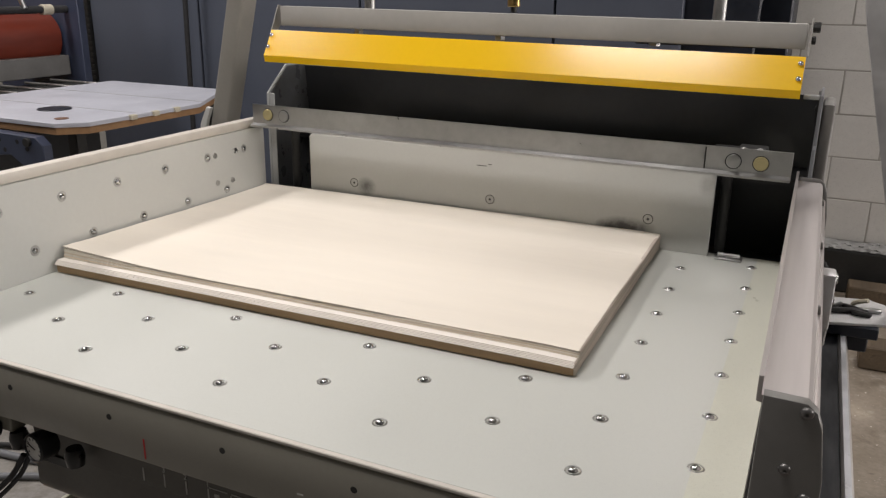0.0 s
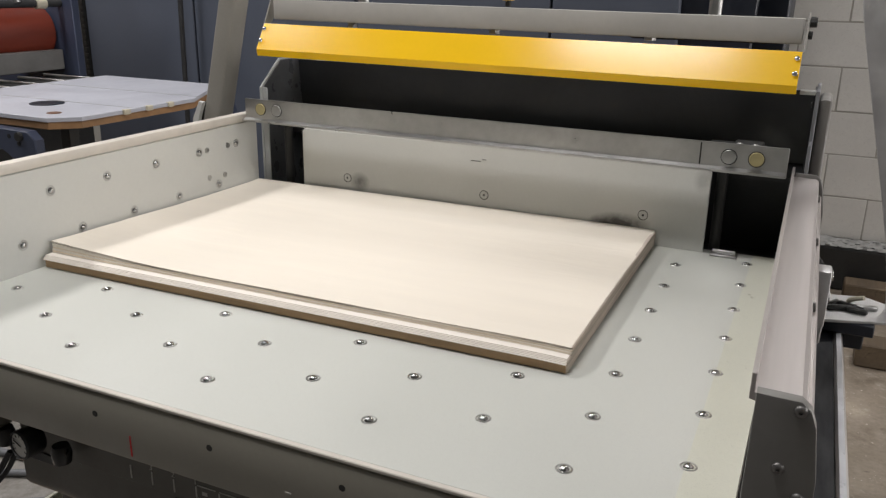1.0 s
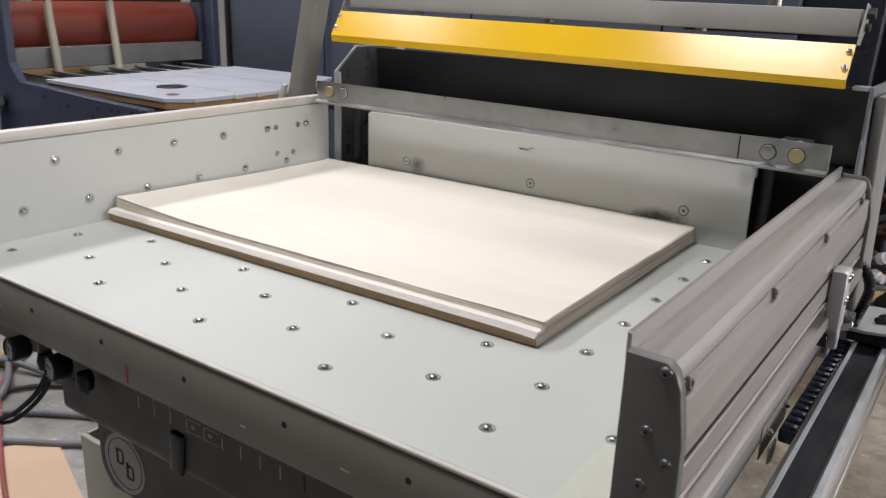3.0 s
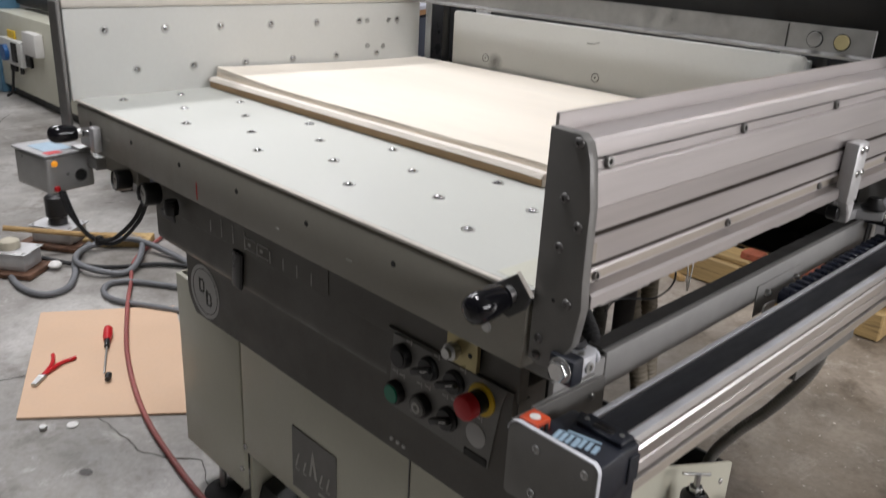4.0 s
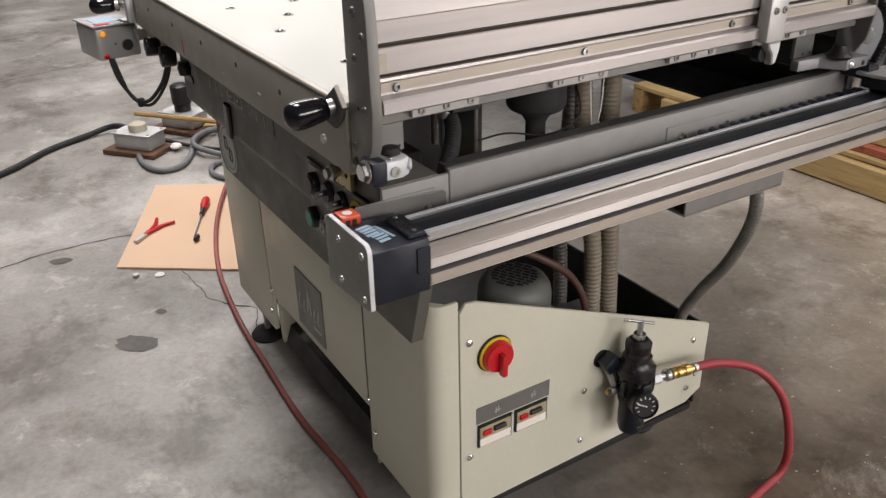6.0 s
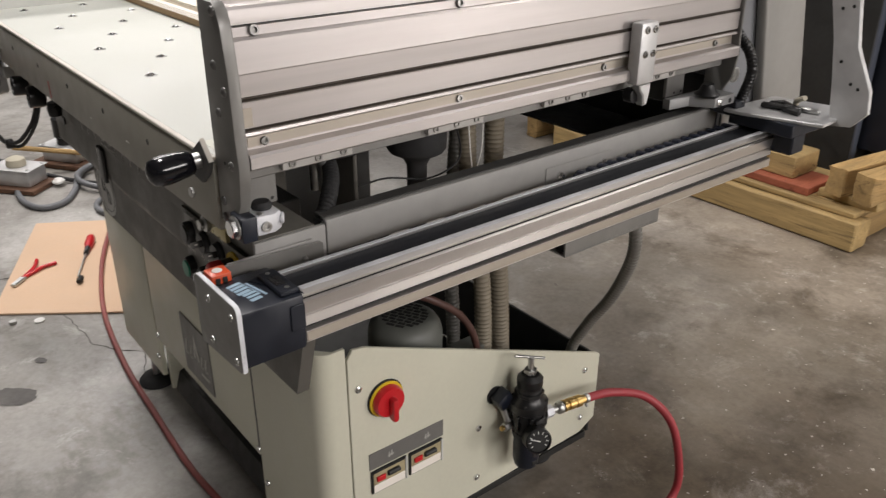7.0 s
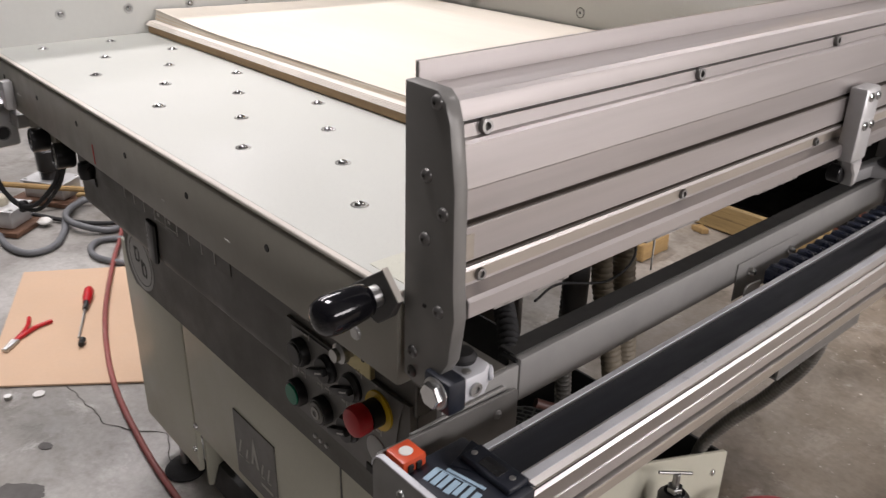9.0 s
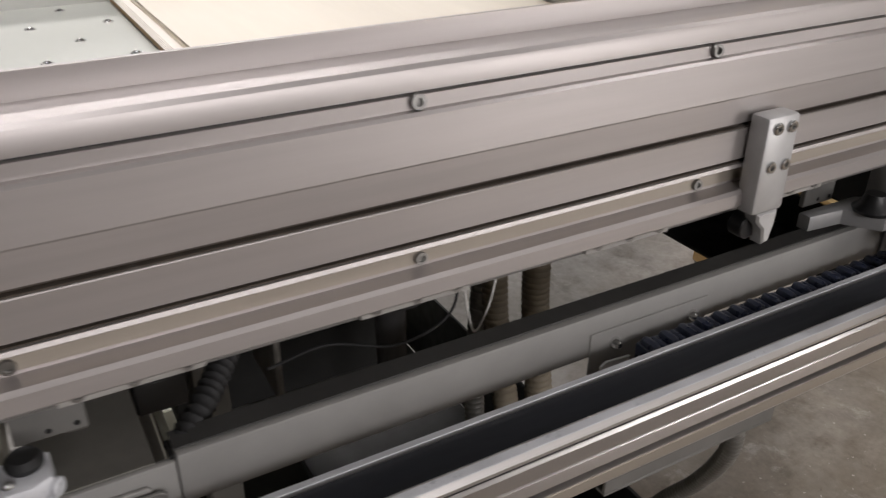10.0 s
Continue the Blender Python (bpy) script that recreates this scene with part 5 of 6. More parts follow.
# ---- far rail joint ----
joint = thing("rail_joint", (0.21, 0.80, 0.82), "grey cast clevis joint at the end of the rail", "clevis joint")
part("clevis", prism([(0.170, 0.690), (0.184, 0.690), (0.188, 0.735), (0.222, 0.758), (0.222, 0.812), (0.190, 0.812), (0.170, 0.775)], "z", 0.818, 0.8355, 0.002, 2), PLATE_PALE, joint)
part("pin", lathe([(0, 0), (0.007, 0), (0.007, 0.002), (0.0045, 0.004), (0, 0.0045)], (0.222, 0.770, 0.826), (1, 0, 0), 16), CHROME, joint)
part("pin_hole", rod((0.2218, 0.800, 0.825), (1, 0, 0), 0.0045, 0.0006, 14), INK, joint)
part("pad", lathe([(0, 0), (0.019, 0), (0.021, 0.004), (0.014, 0.010), (0.010, 0.020), (0, 0.020)], (0.205, 0.758, 0.8357), (0, 0, 1), 20), BLACK, joint)
part("foot", box(0.175, 0.228, 0.8125, 0.84, 0.795, 0.822, 0.002), CASTING, joint)
part("hose_end", lathe([(0, 0), (0.006, 0), (0.0085, 0.004), (0.0085, 0.018), (0.005, 0.024), (0, 0.025)], (0.198, 0.833, 0.848), (0.25, 0, 1), 16), WHITE, joint, "white hose stub")
part("hose", tube([(0.185, 0.842, 0.935), (0.200, 0.838, 0.921), (0.222, 0.835, 0.902), (0.232, 0.835, 0.877), (0.230, 0.835, 0.853), (0.220, 0.833, 0.815)], 0.0085, 12, ribs=0.0011, pitch=0.006), BLACK, joint)

# ---- paper stack ----
paper = thing("paper_stack", (-0.52, 0.49, 0.9015), "thick stack of cream paper sheets with uneven edges", "paper stack")
rng = random.Random(4)


def sheet_layer(x0, x1, y0, y1, z0, thick, lift, wave, seed):
    """A bundle of sheets: a thin body whose edges wander and whose far left corner may curl."""
    bm = bmesh.new()
    nx, ny = 46, 26
    top, low = {}, {}
    for i in range(nx + 1):
        for k in range(ny + 1):
            u, v = i / nx, k / ny
            x, y = x0 + (x1 - x0) * u, y0 + (y1 - y0) * v
            edge = noise.noise((x * 5, seed * 3.1, 0)) * wave if k == 0 else 0
            bump = lift * (max(0, 1 - u * 2.6) ** 2 * max(0, 1 - v * 1.3) ** 1.5) + lift * (0.18 * noise.noise((x * 3.5, y * 3.0, seed * 0.2)) + 0.10 * noise.noise((x * 9, y * 16, seed * 0.1))) * (v < 1)
            curl = -0.0012 * max(0, (u - 0.93) / 0.07) ** 2
            top[i, k] = bm.verts.new((x, y + edge, z0 + thick + bump + curl))
            low[i, k] = bm.verts.new((x, y + edge, z0 + bump * 0.92 + curl))
    for i in range(nx):
        for k in range(ny):
            bm.faces.new((top[i, k], top[i + 1, k], top[i + 1, k + 1], top[i, k + 1]))
    for k in range(ny):
        for i in (0, nx):
            bm.faces.new((top[i, k], top[i, k + 1], low[i, k + 1], low[i, k]))
    for i in range(nx):
        for k in (0, ny):
            bm.faces.new((top[i, k], top[i + 1, k], low[i + 1, k], low[i, k]))
    return bm


X0, X1, Y0, Y1 = -0.979, -0.062, 0.200, 0.806
part("kraft_block", box(X0, X1 - 0.002, Y0 + 0.002, Y1, 0.9015, 0.9150, 0.0005), PAPER_BROWN, paper, "brown kraft edged block")
z = 0.9152
for k in range(5):
    part("sheet_layer", sheet_layer(X0, X1 + rng.uniform(-0.002, 0.001), Y0 - 0.002 + 0.0016 * k, Y1, z, 0.00135, 0.0004, 0.0005, k), PAPER_WHITE, paper, "white sheets that stand proud")
    z += 0.0014
for k in range(8):
    step = 0.0172 + rng.uniform(-0.0003, 0.0003) + 0.0004 * k
    part("sheet_layer", sheet_layer(X0 + rng.uniform(0, 0.003), X1 + rng.uniform(-0.003, 0.001), Y0 + step, Y1 - rng.uniform(0, 0.003), z, 0.00104, 0.0014 + 0.0010 * k, 0.0014, 10 + 0.12 * k), PAPER_EDGE if k in (1, 4) else PAPER, paper)
    z += 0.0011
part("top_sheet", sheet_layer(X0, X1 - 0.001, Y0 + 0.0188, Y1 - 0.002, z, 0.0008, 0.0115, 0.0024, 11.2), PAPER, paper, "cream top sheet, gently wavy")
bm = box(X1 - 0.0060, X1 + 0.0006, Y0 + 0.003, Y1 - 0.004, 0.9018, 0.9200, 0.0016, 2)
box(X1 - 0.0060, X1 + 0.0010, Y0 + 0.021, Y1 - 0.006, 0.9204, 0.9300, 0.0016, 2, bm=bm)
part("worn_end", bm, PAPER_END, paper, "scuffed grey sheet ends")
paper.rotation_euler[2] = 0.011

# ---- main switch and counters on the side panel ----
switch = thing("main_switch", (0.084, 0.183, 0.418), "red rotary main switch on a yellow ring", "switch")
part("back_disc", rod((0.084, 0.183, 0.418), (1, 0, 0), 0.0335, 0.003, 32), INK, switch)
part("yellow_ring", rod((0.087, 0.183, 0.418), (1, 0, 0), 0.0315, 0.004, 32), SIGNAL, switch, "yellow ring")
turn = part("red_disc", lathe([(0, 0), (0.0275, 0), (0.0280, 0.006), (0.025, 0.012), (0, 0.013)], (0.091, 0.183, 0.418), (1, 0, 0), 32), RED, switch, "red turning disc")
part("grip", box(0.101, 0.117, 0.178, 0.189, 0.388, 0.430, 0.004, 2), RED, turn)

counter = thing("hour_counters", (0.084, 0.225, 0.236), "two amber window counters under a grey label", "counter")
part("label", box(0.084, 0.0856, 0.148, 0.300, 0.287, 0.320, 0.0004), PLATE, counter, "grey label strip")
for y in (0.19, 0.265):
    bm = box(0.0856, 0.0862, y - 0.006, y + 0.006, 0.301, 0.303, 0)
    box(0.0856, 0.0862, y - 0.004, y - 0.002, 0.297, 0.308, 0, bm=bm)
    box(0.0856, 0.0862, y + 0.001, y + 0.003, 0.299, 0.310, 0, bm=bm)
    part("pictogram", bm, PRINT, counter)
for y in (0.150, 0.226):
    bm = box(0.084, 0.088, y, y + 0.070, 0.238, 0.284, 0.0005)
    win = part("window", bm, INK, counter)
    part("tray", box(0.0882, 0.0892, y + 0.003, y + 0.066, 0.240, 0.256, 0.0003), PAPER_WHITE, win)
    part("amber_fill", box(0.0882, 0.0890, y + 0.003, y + 0.066, 0.2565, 0.280, 0.0003), AMBER, win)
    part("shade_line", box(0.0881, 0.0894, y + 0.002, y + 0.068, 0.2805, 0.2830, 0.0002), INK, win)
    part("red_flag", box(0.089, 0.093, y + 0.008, y + 0.025, 0.263, 0.273, 0.001), RED, win)
    part("roller", rod((0.0905, y + 0.030, 0.270), (0, 1, 0), 0.005, 0.024, 12), DARK_STEEL, win)
    part("frame_post", box(0.088, 0.0905, y + 0.0665, y + 0.0705, 0.238, 0.284, 0.0005), FENCE, win)

# ---- air regulator ----
part("slot_dark", rod((0.0835, 0.418, 0.318), (1, 0, 0), 0.018, 0.0012, 24), INK, panel)
reg = thing("air_regulator", (0.125, 0.462, 0.17), "black air regulator with gauge and tee handle", "air regulator")
part("body", lathe([(0, 0.25), (0.026, 0.25), (0.031, 0.256), (0.032, 0.296), (0.035, 0.299), (0.035, 0.314), (0.030, 0.318), (0.024, 0.328), (0.022, 0.345), (0.0235, 0.347), (0.0235, 0.362), (0.016, 0.370), (0, 0.370)], (0.128, 0.462, 0), (0, 0, 1), 14), BLACK, reg)
part("bonnet_ring", rod((0.128, 0.462, 0.328), (0, 0, 1), 0.0265, 0.009, 8), BLACK, reg)
for k in range(8):
    a = math.pi * k / 4 + 0.2
    part("rib", box(-0.003, 0.003, -0.002, 0.003, 0.258, 0.294, 0.001, m=Matrix.Translation((0.128 + 0.0325 * math.cos(a), 0.462 + 0.0325 * math.sin(a), 0)) @ Matrix.Rotation(a - math.pi / 2, 4, "Z")), BLACK, reg)
for k in range(4):
    a = math.pi * k / 2 + 0.6
    part("flange_screw", rod((0.128 + 0.029 * math.cos(a), 0.462 + 0.029 * math.sin(a), 0.314), (0, 0, 1), 0.0035, 0.005, 8), DARK_STEEL, reg)
part("side_boss", box(0.092, 0.164, 0.448, 0.476, 0.268, 0.292, 0.005, 2), BLACK, reg)
part("port_boss", rod((0.128, 0.480, 0.272), (0.1, 1, 0), 0.017, 0.018, 16), BLACK, reg)
part("bowl", lathe([(0, 0.168), (0.012, 0.168), (0.021, 0.172), (0.0245, 0.186), (0.0245, 0.238), (0.028, 0.240), (0.028, 0.250), (0, 0.250)], (0.128, 0.462, 0), (0, 0, 1), 24), CASTING, reg)
part("drain", rod((0.128, 0.462, 0.168), (0, 0, -1), 0.006, 0.008, 10), BLACK, reg)
for k in range(3):
    part("bowl_slot", box(0.1500, 0.1530, 0.455, 0.469, 0.18 + 0.02 * k, 0.191 + 0.02 * k, 0.002), DARK_STEEL, reg)
part("stem", rod((0.128, 0.462, 0.370), (0, 0, 1), 0.0055, 0.034, 14), STEEL, reg)
part("stem_nut", rod((0.128, 0.462, 0.371), (0, 0, 1), 0.012, 0.009, 6), STEEL, reg)
part("tee_handle", rod((0.112, 0.437, 0.408), (0.45, 0.80, -0.16), 0.0026, 0.056, 12), STEEL, reg)
part("inlet_pipe", rod((0.084, 0.418, 0.315), (0.62, 0.62, -0.30), 0.012, 0.055, 16), CASTING, reg)
part("inlet_block", box(0.086, 0.112, 0.408, 0.440, 0.302, 0.330, 0.004, 2, m=Matrix.Translation((0.099, 0.424, 0.316)) @ Matrix.Rotation(0.5, 4, "X") @ Matrix.Translation((-0.099, -0.424, -0.316))), CASTING, reg)
part("elbow", tube([(0.088, 0.423, 0.306), (0.098, 0.430, 0.288), (0.108, 0.432, 0.268)], 0.0075, 10), STEEL, reg)
part("side_plug", rod((0.112, 0.436, 0.262), (0, -1, 0), 0.0085, 0.018, 6), STEEL, reg)
part("plug_tip", rod((0.112, 0.418, 0.262), (0, -1, 0), 0.005, 0.007, 12), BRASS, reg)
way = Vector((0.15, 1, -0.02)).normalized()
at = Vector((0.132, 0.494, 0.270))
part("outlet_nut", rod(at, way, 0.0125, 0.022, 6), CAST_PALE, reg)
part("nipple", rod(at + way * 0.022, way, 0.007, 0.012, 14), STEEL, reg)
part("locking_ring", lathe([(0, 0), (0.010, 0), (0.0122, 0.003), (0.0122, 0.010), (0.010, 0.013), (0, 0.013)], at + way * 0.034, way, 20), STEEL, reg, "steel locking ring")
coupler = part("coupler", lathe([(0, 0), (0.0115, 0), (0.0115, 0.006), (0.0085, 0.008), (0.0085, 0.011), (0.0115, 0.012), (0.0115, 0.022), (0.0095, 0.024), (0.0095, 0.028), (0.0115, 0.029), (0.0115, 0.040), (0.008, 0.042), (0.008, 0.052), (0, 0.052)], at + way * 0.048, way, 20), BRASS, reg, "brass hose coupler")
part("hose_clamp", rod(at + way * 0.098, way, 0.0095, 0.009, 16), STEEL, reg)
part("clamp_screw", rod(at + way * 0.1025 + Vector((0, 0, -0.008)), (0.4, 0, -1), 0.0035, 0.010, 8), STEEL, reg)
gauge((0.184, 0.436, 0.268), (1, -0.45, 0.30), 0.024, "small black round gauge with a dark dial on the regulator", "gauge on the regulator")
a = at + way * 0.104
hose = single("air_hose", tube([tuple(a), (0.163, 0.65, 0.266), (0.195, 0.715, 0.245), (0.235, 0.752, 0.19), (0.260, 0.762, 0.10), (0.262, 0.76, 0.03), (0.268, 0.70, 0.011), (0.30, 0.50, 0.010), (0.36, 0.25, 0.010), (0.55, 0.0, 0.010), (0.9, -0.25, 0.010), (1.6, -0.4, 0.010)], 0.0082, 12), HOSE_RED, (0.15, 0.60, 0.01), "red rubber air hose from the regulator to the floor", "hose")

# ---- inside the cabinet ----
motor = thing("pump_motor", (-0.03, 0.305, 0.10), "grey pump motor with a round slotted fan cover", "motor")
part("body", lathe([(0, 0.10), (0.060, 0.10), (0.060, 0.38), (0.065, 0.385), (0.066, 0.440), (0.063, 0.455), (0.056, 0.466), (0.048, 0.471), (0.044, 0.472), (0, 0.472)], (-0.03, 0.305, 0), (0, 0, 1), 36), MOTOR, motor)
for k in range(-4, 5):
    half = math.sqrt(max(0.0, 0.042 ** 2 - (0.0095 * k) ** 2))
    count = max(1, round(half / 0.0075))
    for q in range(count):
        a = -half + 2 * half * q / count
        part("vent_slot", box(a + 0.0014, a + 2 * half / count - 0.0014, -0.0030, 0.0030, 0, 0.0010, 0.0004, m=Matrix.Translation((-0.03, 0.305, 0.4722)) @ Matrix.Rotation(0.5, 4, "Z") @ Matrix.Translation((0, 0.0095 * k, 0))), INK, motor)
part("terminal_box", box(0.0, 0.042, 0.375, 0.43, 0.34, 0.40, 0.003), MOTOR, motor)


def hose_thing(name, pts, r, material, label, ribs=0.0, category="hose"):
    return single(name, tube(pts, r, 10, ribs=ribs), material, pts[0], label, category)


hose_thing("corrugated_hose", [(0.01, 0.46, 0.11), (0.01, 0.455, 0.3), (0.0, 0.455, 0.5), (-0.04, 0.455, 0.66), (-0.06, 0.46, 0.80), (-0.10, 0.45, 0.88)], 0.015, CONDUIT, "tan corrugated hose rising inside the machine", 0.0018)
hose_thing("corrugated_hose", [(-0.02, 0.53, 0.11), (-0.02, 0.525, 0.30), (-0.03, 0.52, 0.52), (-0.05, 0.52, 0.66), (-0.06, 0.525, 0.80), (-0.10, 0.53, 0.88)], 0.017, CONDUIT, "tan corrugated hose rising inside the machine", 0.0018)
hose_thing("corrugated_hose", [(-0.10, 0.47, 0.11), (-0.10, 0.47, 0.35), (-0.11, 0.47, 0.55), (-0.12, 0.50, 0.88)], 0.013, CONDUIT_GREY, "grey corrugated hose rising inside the machine", 0.0015)
hose_thing("brown_hose", [(0.02, 0.26, 0.56), (0.05, 0.315, 0.530), (0.05, 0.370, 0.480), (0.05, 0.402, 0.412), (0.045, 0.415, 0.30), (0.03, 0.42, 0.11)], 0.0065, CABLE_BROWN, "brown rubber hose beside the motor")

hose_thing("black_hose", [(0.170, 0.045, 0.790), (0.135, 0.075, 0.800), (0.085, 0.110, 0.812), (0.03, 0.13, 0.820), (-0.06, 0.14, 0.82), (-0.14, 0.16, 0.78)], 0.010, RUBBER, "black corrugated hose under the table", 0.0015)
hose_thing("thin_cable", [(0.12, 0.13, 0.80), (0.10, 0.19, 0.792), (0.12, 0.25, 0.785), (0.11, 0.31, 0.80), (0.06, 0.34, 0.84)], 0.0014, RUBBER, "thin black cable sagging under the table", category="cable")
hose_thing("steel_conduit", [(0.215, 0.545, 0.690), (0.238, 0.562, 0.672), (0.225, 0.585, 0.60), (0.165, 0.620, 0.49), (0.105, 0.632, 0.40), (0.066, 0.634, 0.32), (0.060, 0.634, 0.22)], 0.0102, CONDUIT_GREY, "grey flexible conduit between the beam and cabinet", 0.001, "conduit")
funnel = single("air_funnel", lathe([(0, 0.66), (0.014, 0.66), (0.015, 0.785), (0.022, 0.797), (0.040, 0.806), (0.044, 0.812), (0.044, 0.850), (0, 0.850)], (0.062, 0.268, 0), (0, 0, 1), 28), RUBBER, (0.052, 0.262, 0.70), "black rubber air funnel under the table", "funnel")
hose_thing("white_wire", [(0.14, 0.30, 0.865), (0.13, 0.315, 0.80), (0.12, 0.33, 0.775), (0.10, 0.36, 0.80), (0.08, 0.38, 0.86)], 0.0010, WHITE, "thin white wire loop under the table", category="wire")
valves = thing("valve_bank", (-0.05, 0.25, 0.60), "grey valve bank with small plugs under the table", "valve bank")
part("plate", box(0.005, 0.085, 0.146, 0.152, 0.735, 0.865, 0.002), BAND, valves, "olive grey hanging plate")
for k in range(4):
    part("plug", rod((0.100, 0.102 + 0.012 * k, 0.85), (1, 0, 0), 0.004, 0.004, 10), STEEL, valves)
part("block", box(0.02, 0.10, 0.10, 0.145, 0.835, 0.868, 0.002), DARK_STEEL, valves)
for y, z in ((0.1535, 0.846), (0.1535, 0.828)):
    part("plate_screw", rod((0.03 + 2.2 * (z - 0.828), 0.1455, z), (0, -1, 0), 0.005, 0.003, 12), STEEL, valves)
for x in (0.035, 0.06):
    part("coupling", lathe([(0, 0), (0.009, 0), (0.009, 0.014), (0.006, 0.016), (0.006, 0.06), (0, 0.06)], (x, 0.112, 0.834), (0, 0, -1), 14), STEEL, valves)

# ---- things on the floor ----
single("hardboard_sheet", prism([(-1.415, -0.170), (-1.130, 0.225), (-1.80, 0.46), (-2.015, 0.098)], "z", 0.001, 0.007, 0.001), CARD, (-1.6, 0.1, 0.001), "tan hardboard sheet lying on the floor", "board")
pliers = thing("pliers", (-1.60, -0.02, 0.007), "red handled steel pliers lying on the hardboard", "pliers")
part("jaw", prism([(-1.548, -0.088), (-1.536, -0.078), (-1.575, -0.036), (-1.590, -0.052)], "z", 0.008, 0.018, 0.002), STEEL, pliers)
part("handle", tube([(-1.580, -0.045, 0.014), (-1.605, -0.005, 0.015), (-1.622, 0.025, 0.014), (-1.628, 0.065, 0.014)], 0.006, 8), RED, pliers, "red dipped handle")
part("handle", tube([(-1.580, -0.045, 0.014), (-1.615, -0.012, 0.015), (-1.650, 0.008, 0.014), (-1.685, 0.020, 0.014)], 0.006, 8), RED, pliers, "red dipped handle")
driver = thing("screwdriver", (-1.62, 0.15, 0.007), "red handled screwdriver lying on the hardboard", "screwdriver")
way = (Vector((-1.482, 0.089, 0.012)) - Vector((-1.735, 0.208, 0.022))).normalized()
part("handle", lathe([(0, 0), (0.010, 0.002), (0.014, 0.012), (0.014, 0.06), (0.010, 0.075), (0.0105, 0.085), (0, 0.087)], (-1.745, 0.212, 0.021), way, 18), RED, driver, "red plastic handle")
part("collar", lathe([(0, 0.085), (0.009, 0.085), (0.0075, 0.125), (0, 0.126)], (-1.745, 0.212, 0.021), way, 16), BLACK, driver)
part("blade", rod(Vector((-1.745, 0.212, 0.021)) + way * 0.12, way, 0.0032, 0.16, 10), STEEL, driver)
single("socket_bit", lathe([(0, 0), (0.009, 0), (0.009, 0.016), (0.007, 0.018), (0.007, 0.028), (0, 0.028)], (-1.467, 0.096, 0.017), (0.85, -0.5, 0), 16), DARK_STEEL, (-1.46, 0.095, 0.007), "small dark socket bit on the hardboard", "bit")
single("hex_nut", rod((-1.328, -0.133, 0.0), (0, 0, 1), 0.010, 0.010, 6), STEEL, (-1.328, -0.133, 0), "loose hex nut on the floor", "nut")
single("paper_ring", lathe([(0.010, 0), (0.014, 0), (0.014, 0.003), (0.010, 0.003)], (-1.30, -0.07, 0.001), (0, 0, 1), 20), WHITE, (-1.30, -0.07, 0), "small white ring on the floor", "ring")
hose_thing("floor_hose", [(-2.75, 1.15, 0.010), (-2.45, 0.74, 0.010), (-2.264, 0.533, 0.011), (-2.05, 0.42, 0.013), (-1.858, 0.323, 0.018), (-1.540, 0.183, 0.018), (-1.227, 0.088, 0.012), (-0.928, 0.044, 0.010), (-0.69, 0.030, 0.010), (-0.431, 0.020, 0.010), (-0.15, 0.03, 0.010), (0.1, -0.02, 0.010), (0.5, -0.2, 0.010)], 0.0072, HOSE_BROWN, "red rubber air hose lying across the floor")


def junction(x, y, ang, label, knob_top):
    ob = thing("junction_box", (x, y, 0.0), label, "junction box", "boxes on the floor")
    m = Matrix.Translation((x, y, 0)) @ Matrix.Rotation(math.radians(ang), 4, "Z")
    part("wood_base", box(-0.13, 0.12, -0.085, 0.085, 0.002, 0.022, 0.003, m=m), DARK_WOOD, ob, "brown wooden base board")
    part("box", box(-0.085, 0.085, -0.055, 0.055, 0.0222, 0.085, 0.005, 2, m=m), ALU_CAST, ob, "galvanised box")
    part("lid", box(-0.095, 0.095, -0.062, 0.062, 0.085, 0.090, 0.002, m=m), ALU_CAST, ob)
    for a, b in ((-0.08, -0.045), (0.08, 0.045), (-0.08, 0.045), (0.08, -0.045)):
        part("lid_screw", rod(m @ Vector((a, b, 0.09)), (0, 0, 1), 0.007, 0.004, 10), STEEL, ob)
    top = m @ Vector((0, 0, 0.09))
    if knob_top:
        part("dome", lathe([(0, 0), (0.036, 0), (0.038, 0.010), (0.034, 0.028), (0.018, 0.036), (0, 0.038)], top, (0, 0, 1), 20), STRAP, ob, "pale round cap")
    else:
        part("plug", lathe([(0, 0), (0.036, 0), (0.036, 0.03), (0.042, 0.034), (0.042, 0.11), (0.03, 0.12), (0, 0.12)], top, (0, 0, 1), 18), BLACK, ob, "black rubber plug")
    return ob


junction(-2.45, 0.150, 40, "galvanised junction box with a round cap on a wooden base", True)
junction(-2.62, 0.385, 35, "galvanised junction box with a black plug on a wooden base", False)
single("wood_offcut", box(-2.62, -2.36, 0.52, 0.61, 0.002, 0.035, 0.004, m=Matrix.Translation((-2.49, 0.57, 0)) @ Matrix.Rotation(0.9, 4, "Z") @ Matrix.Translation((2.49, -0.57, 0))), PINE_X, (-2.49, 0.57, 0), "short pine offcut on the floor", "offcut")
single("wood_stick", rod((-2.58, 0.17, 0.125), (0.22, 0.62, -0.13), 0.011, 0.52, 8), PINE, (-2.4, 0.45, 0), "thin wooden stick leaning on the boxes", "stick")
hose_thing("power_cable", [(-2.1, -1.2, 0.012), (-2.30, -0.70, 0.012), (-2.459, -0.383, 0.012), (-2.644, -0.188, 0.012), (-2.744, -0.015, 0.014), (-2.76, 0.09, 0.03), (-2.66, 0.13, 0.05), (-2.53, 0.145, 0.06)], 0.0125, RUBBER, "thick black power cable across the floor", category="cable")
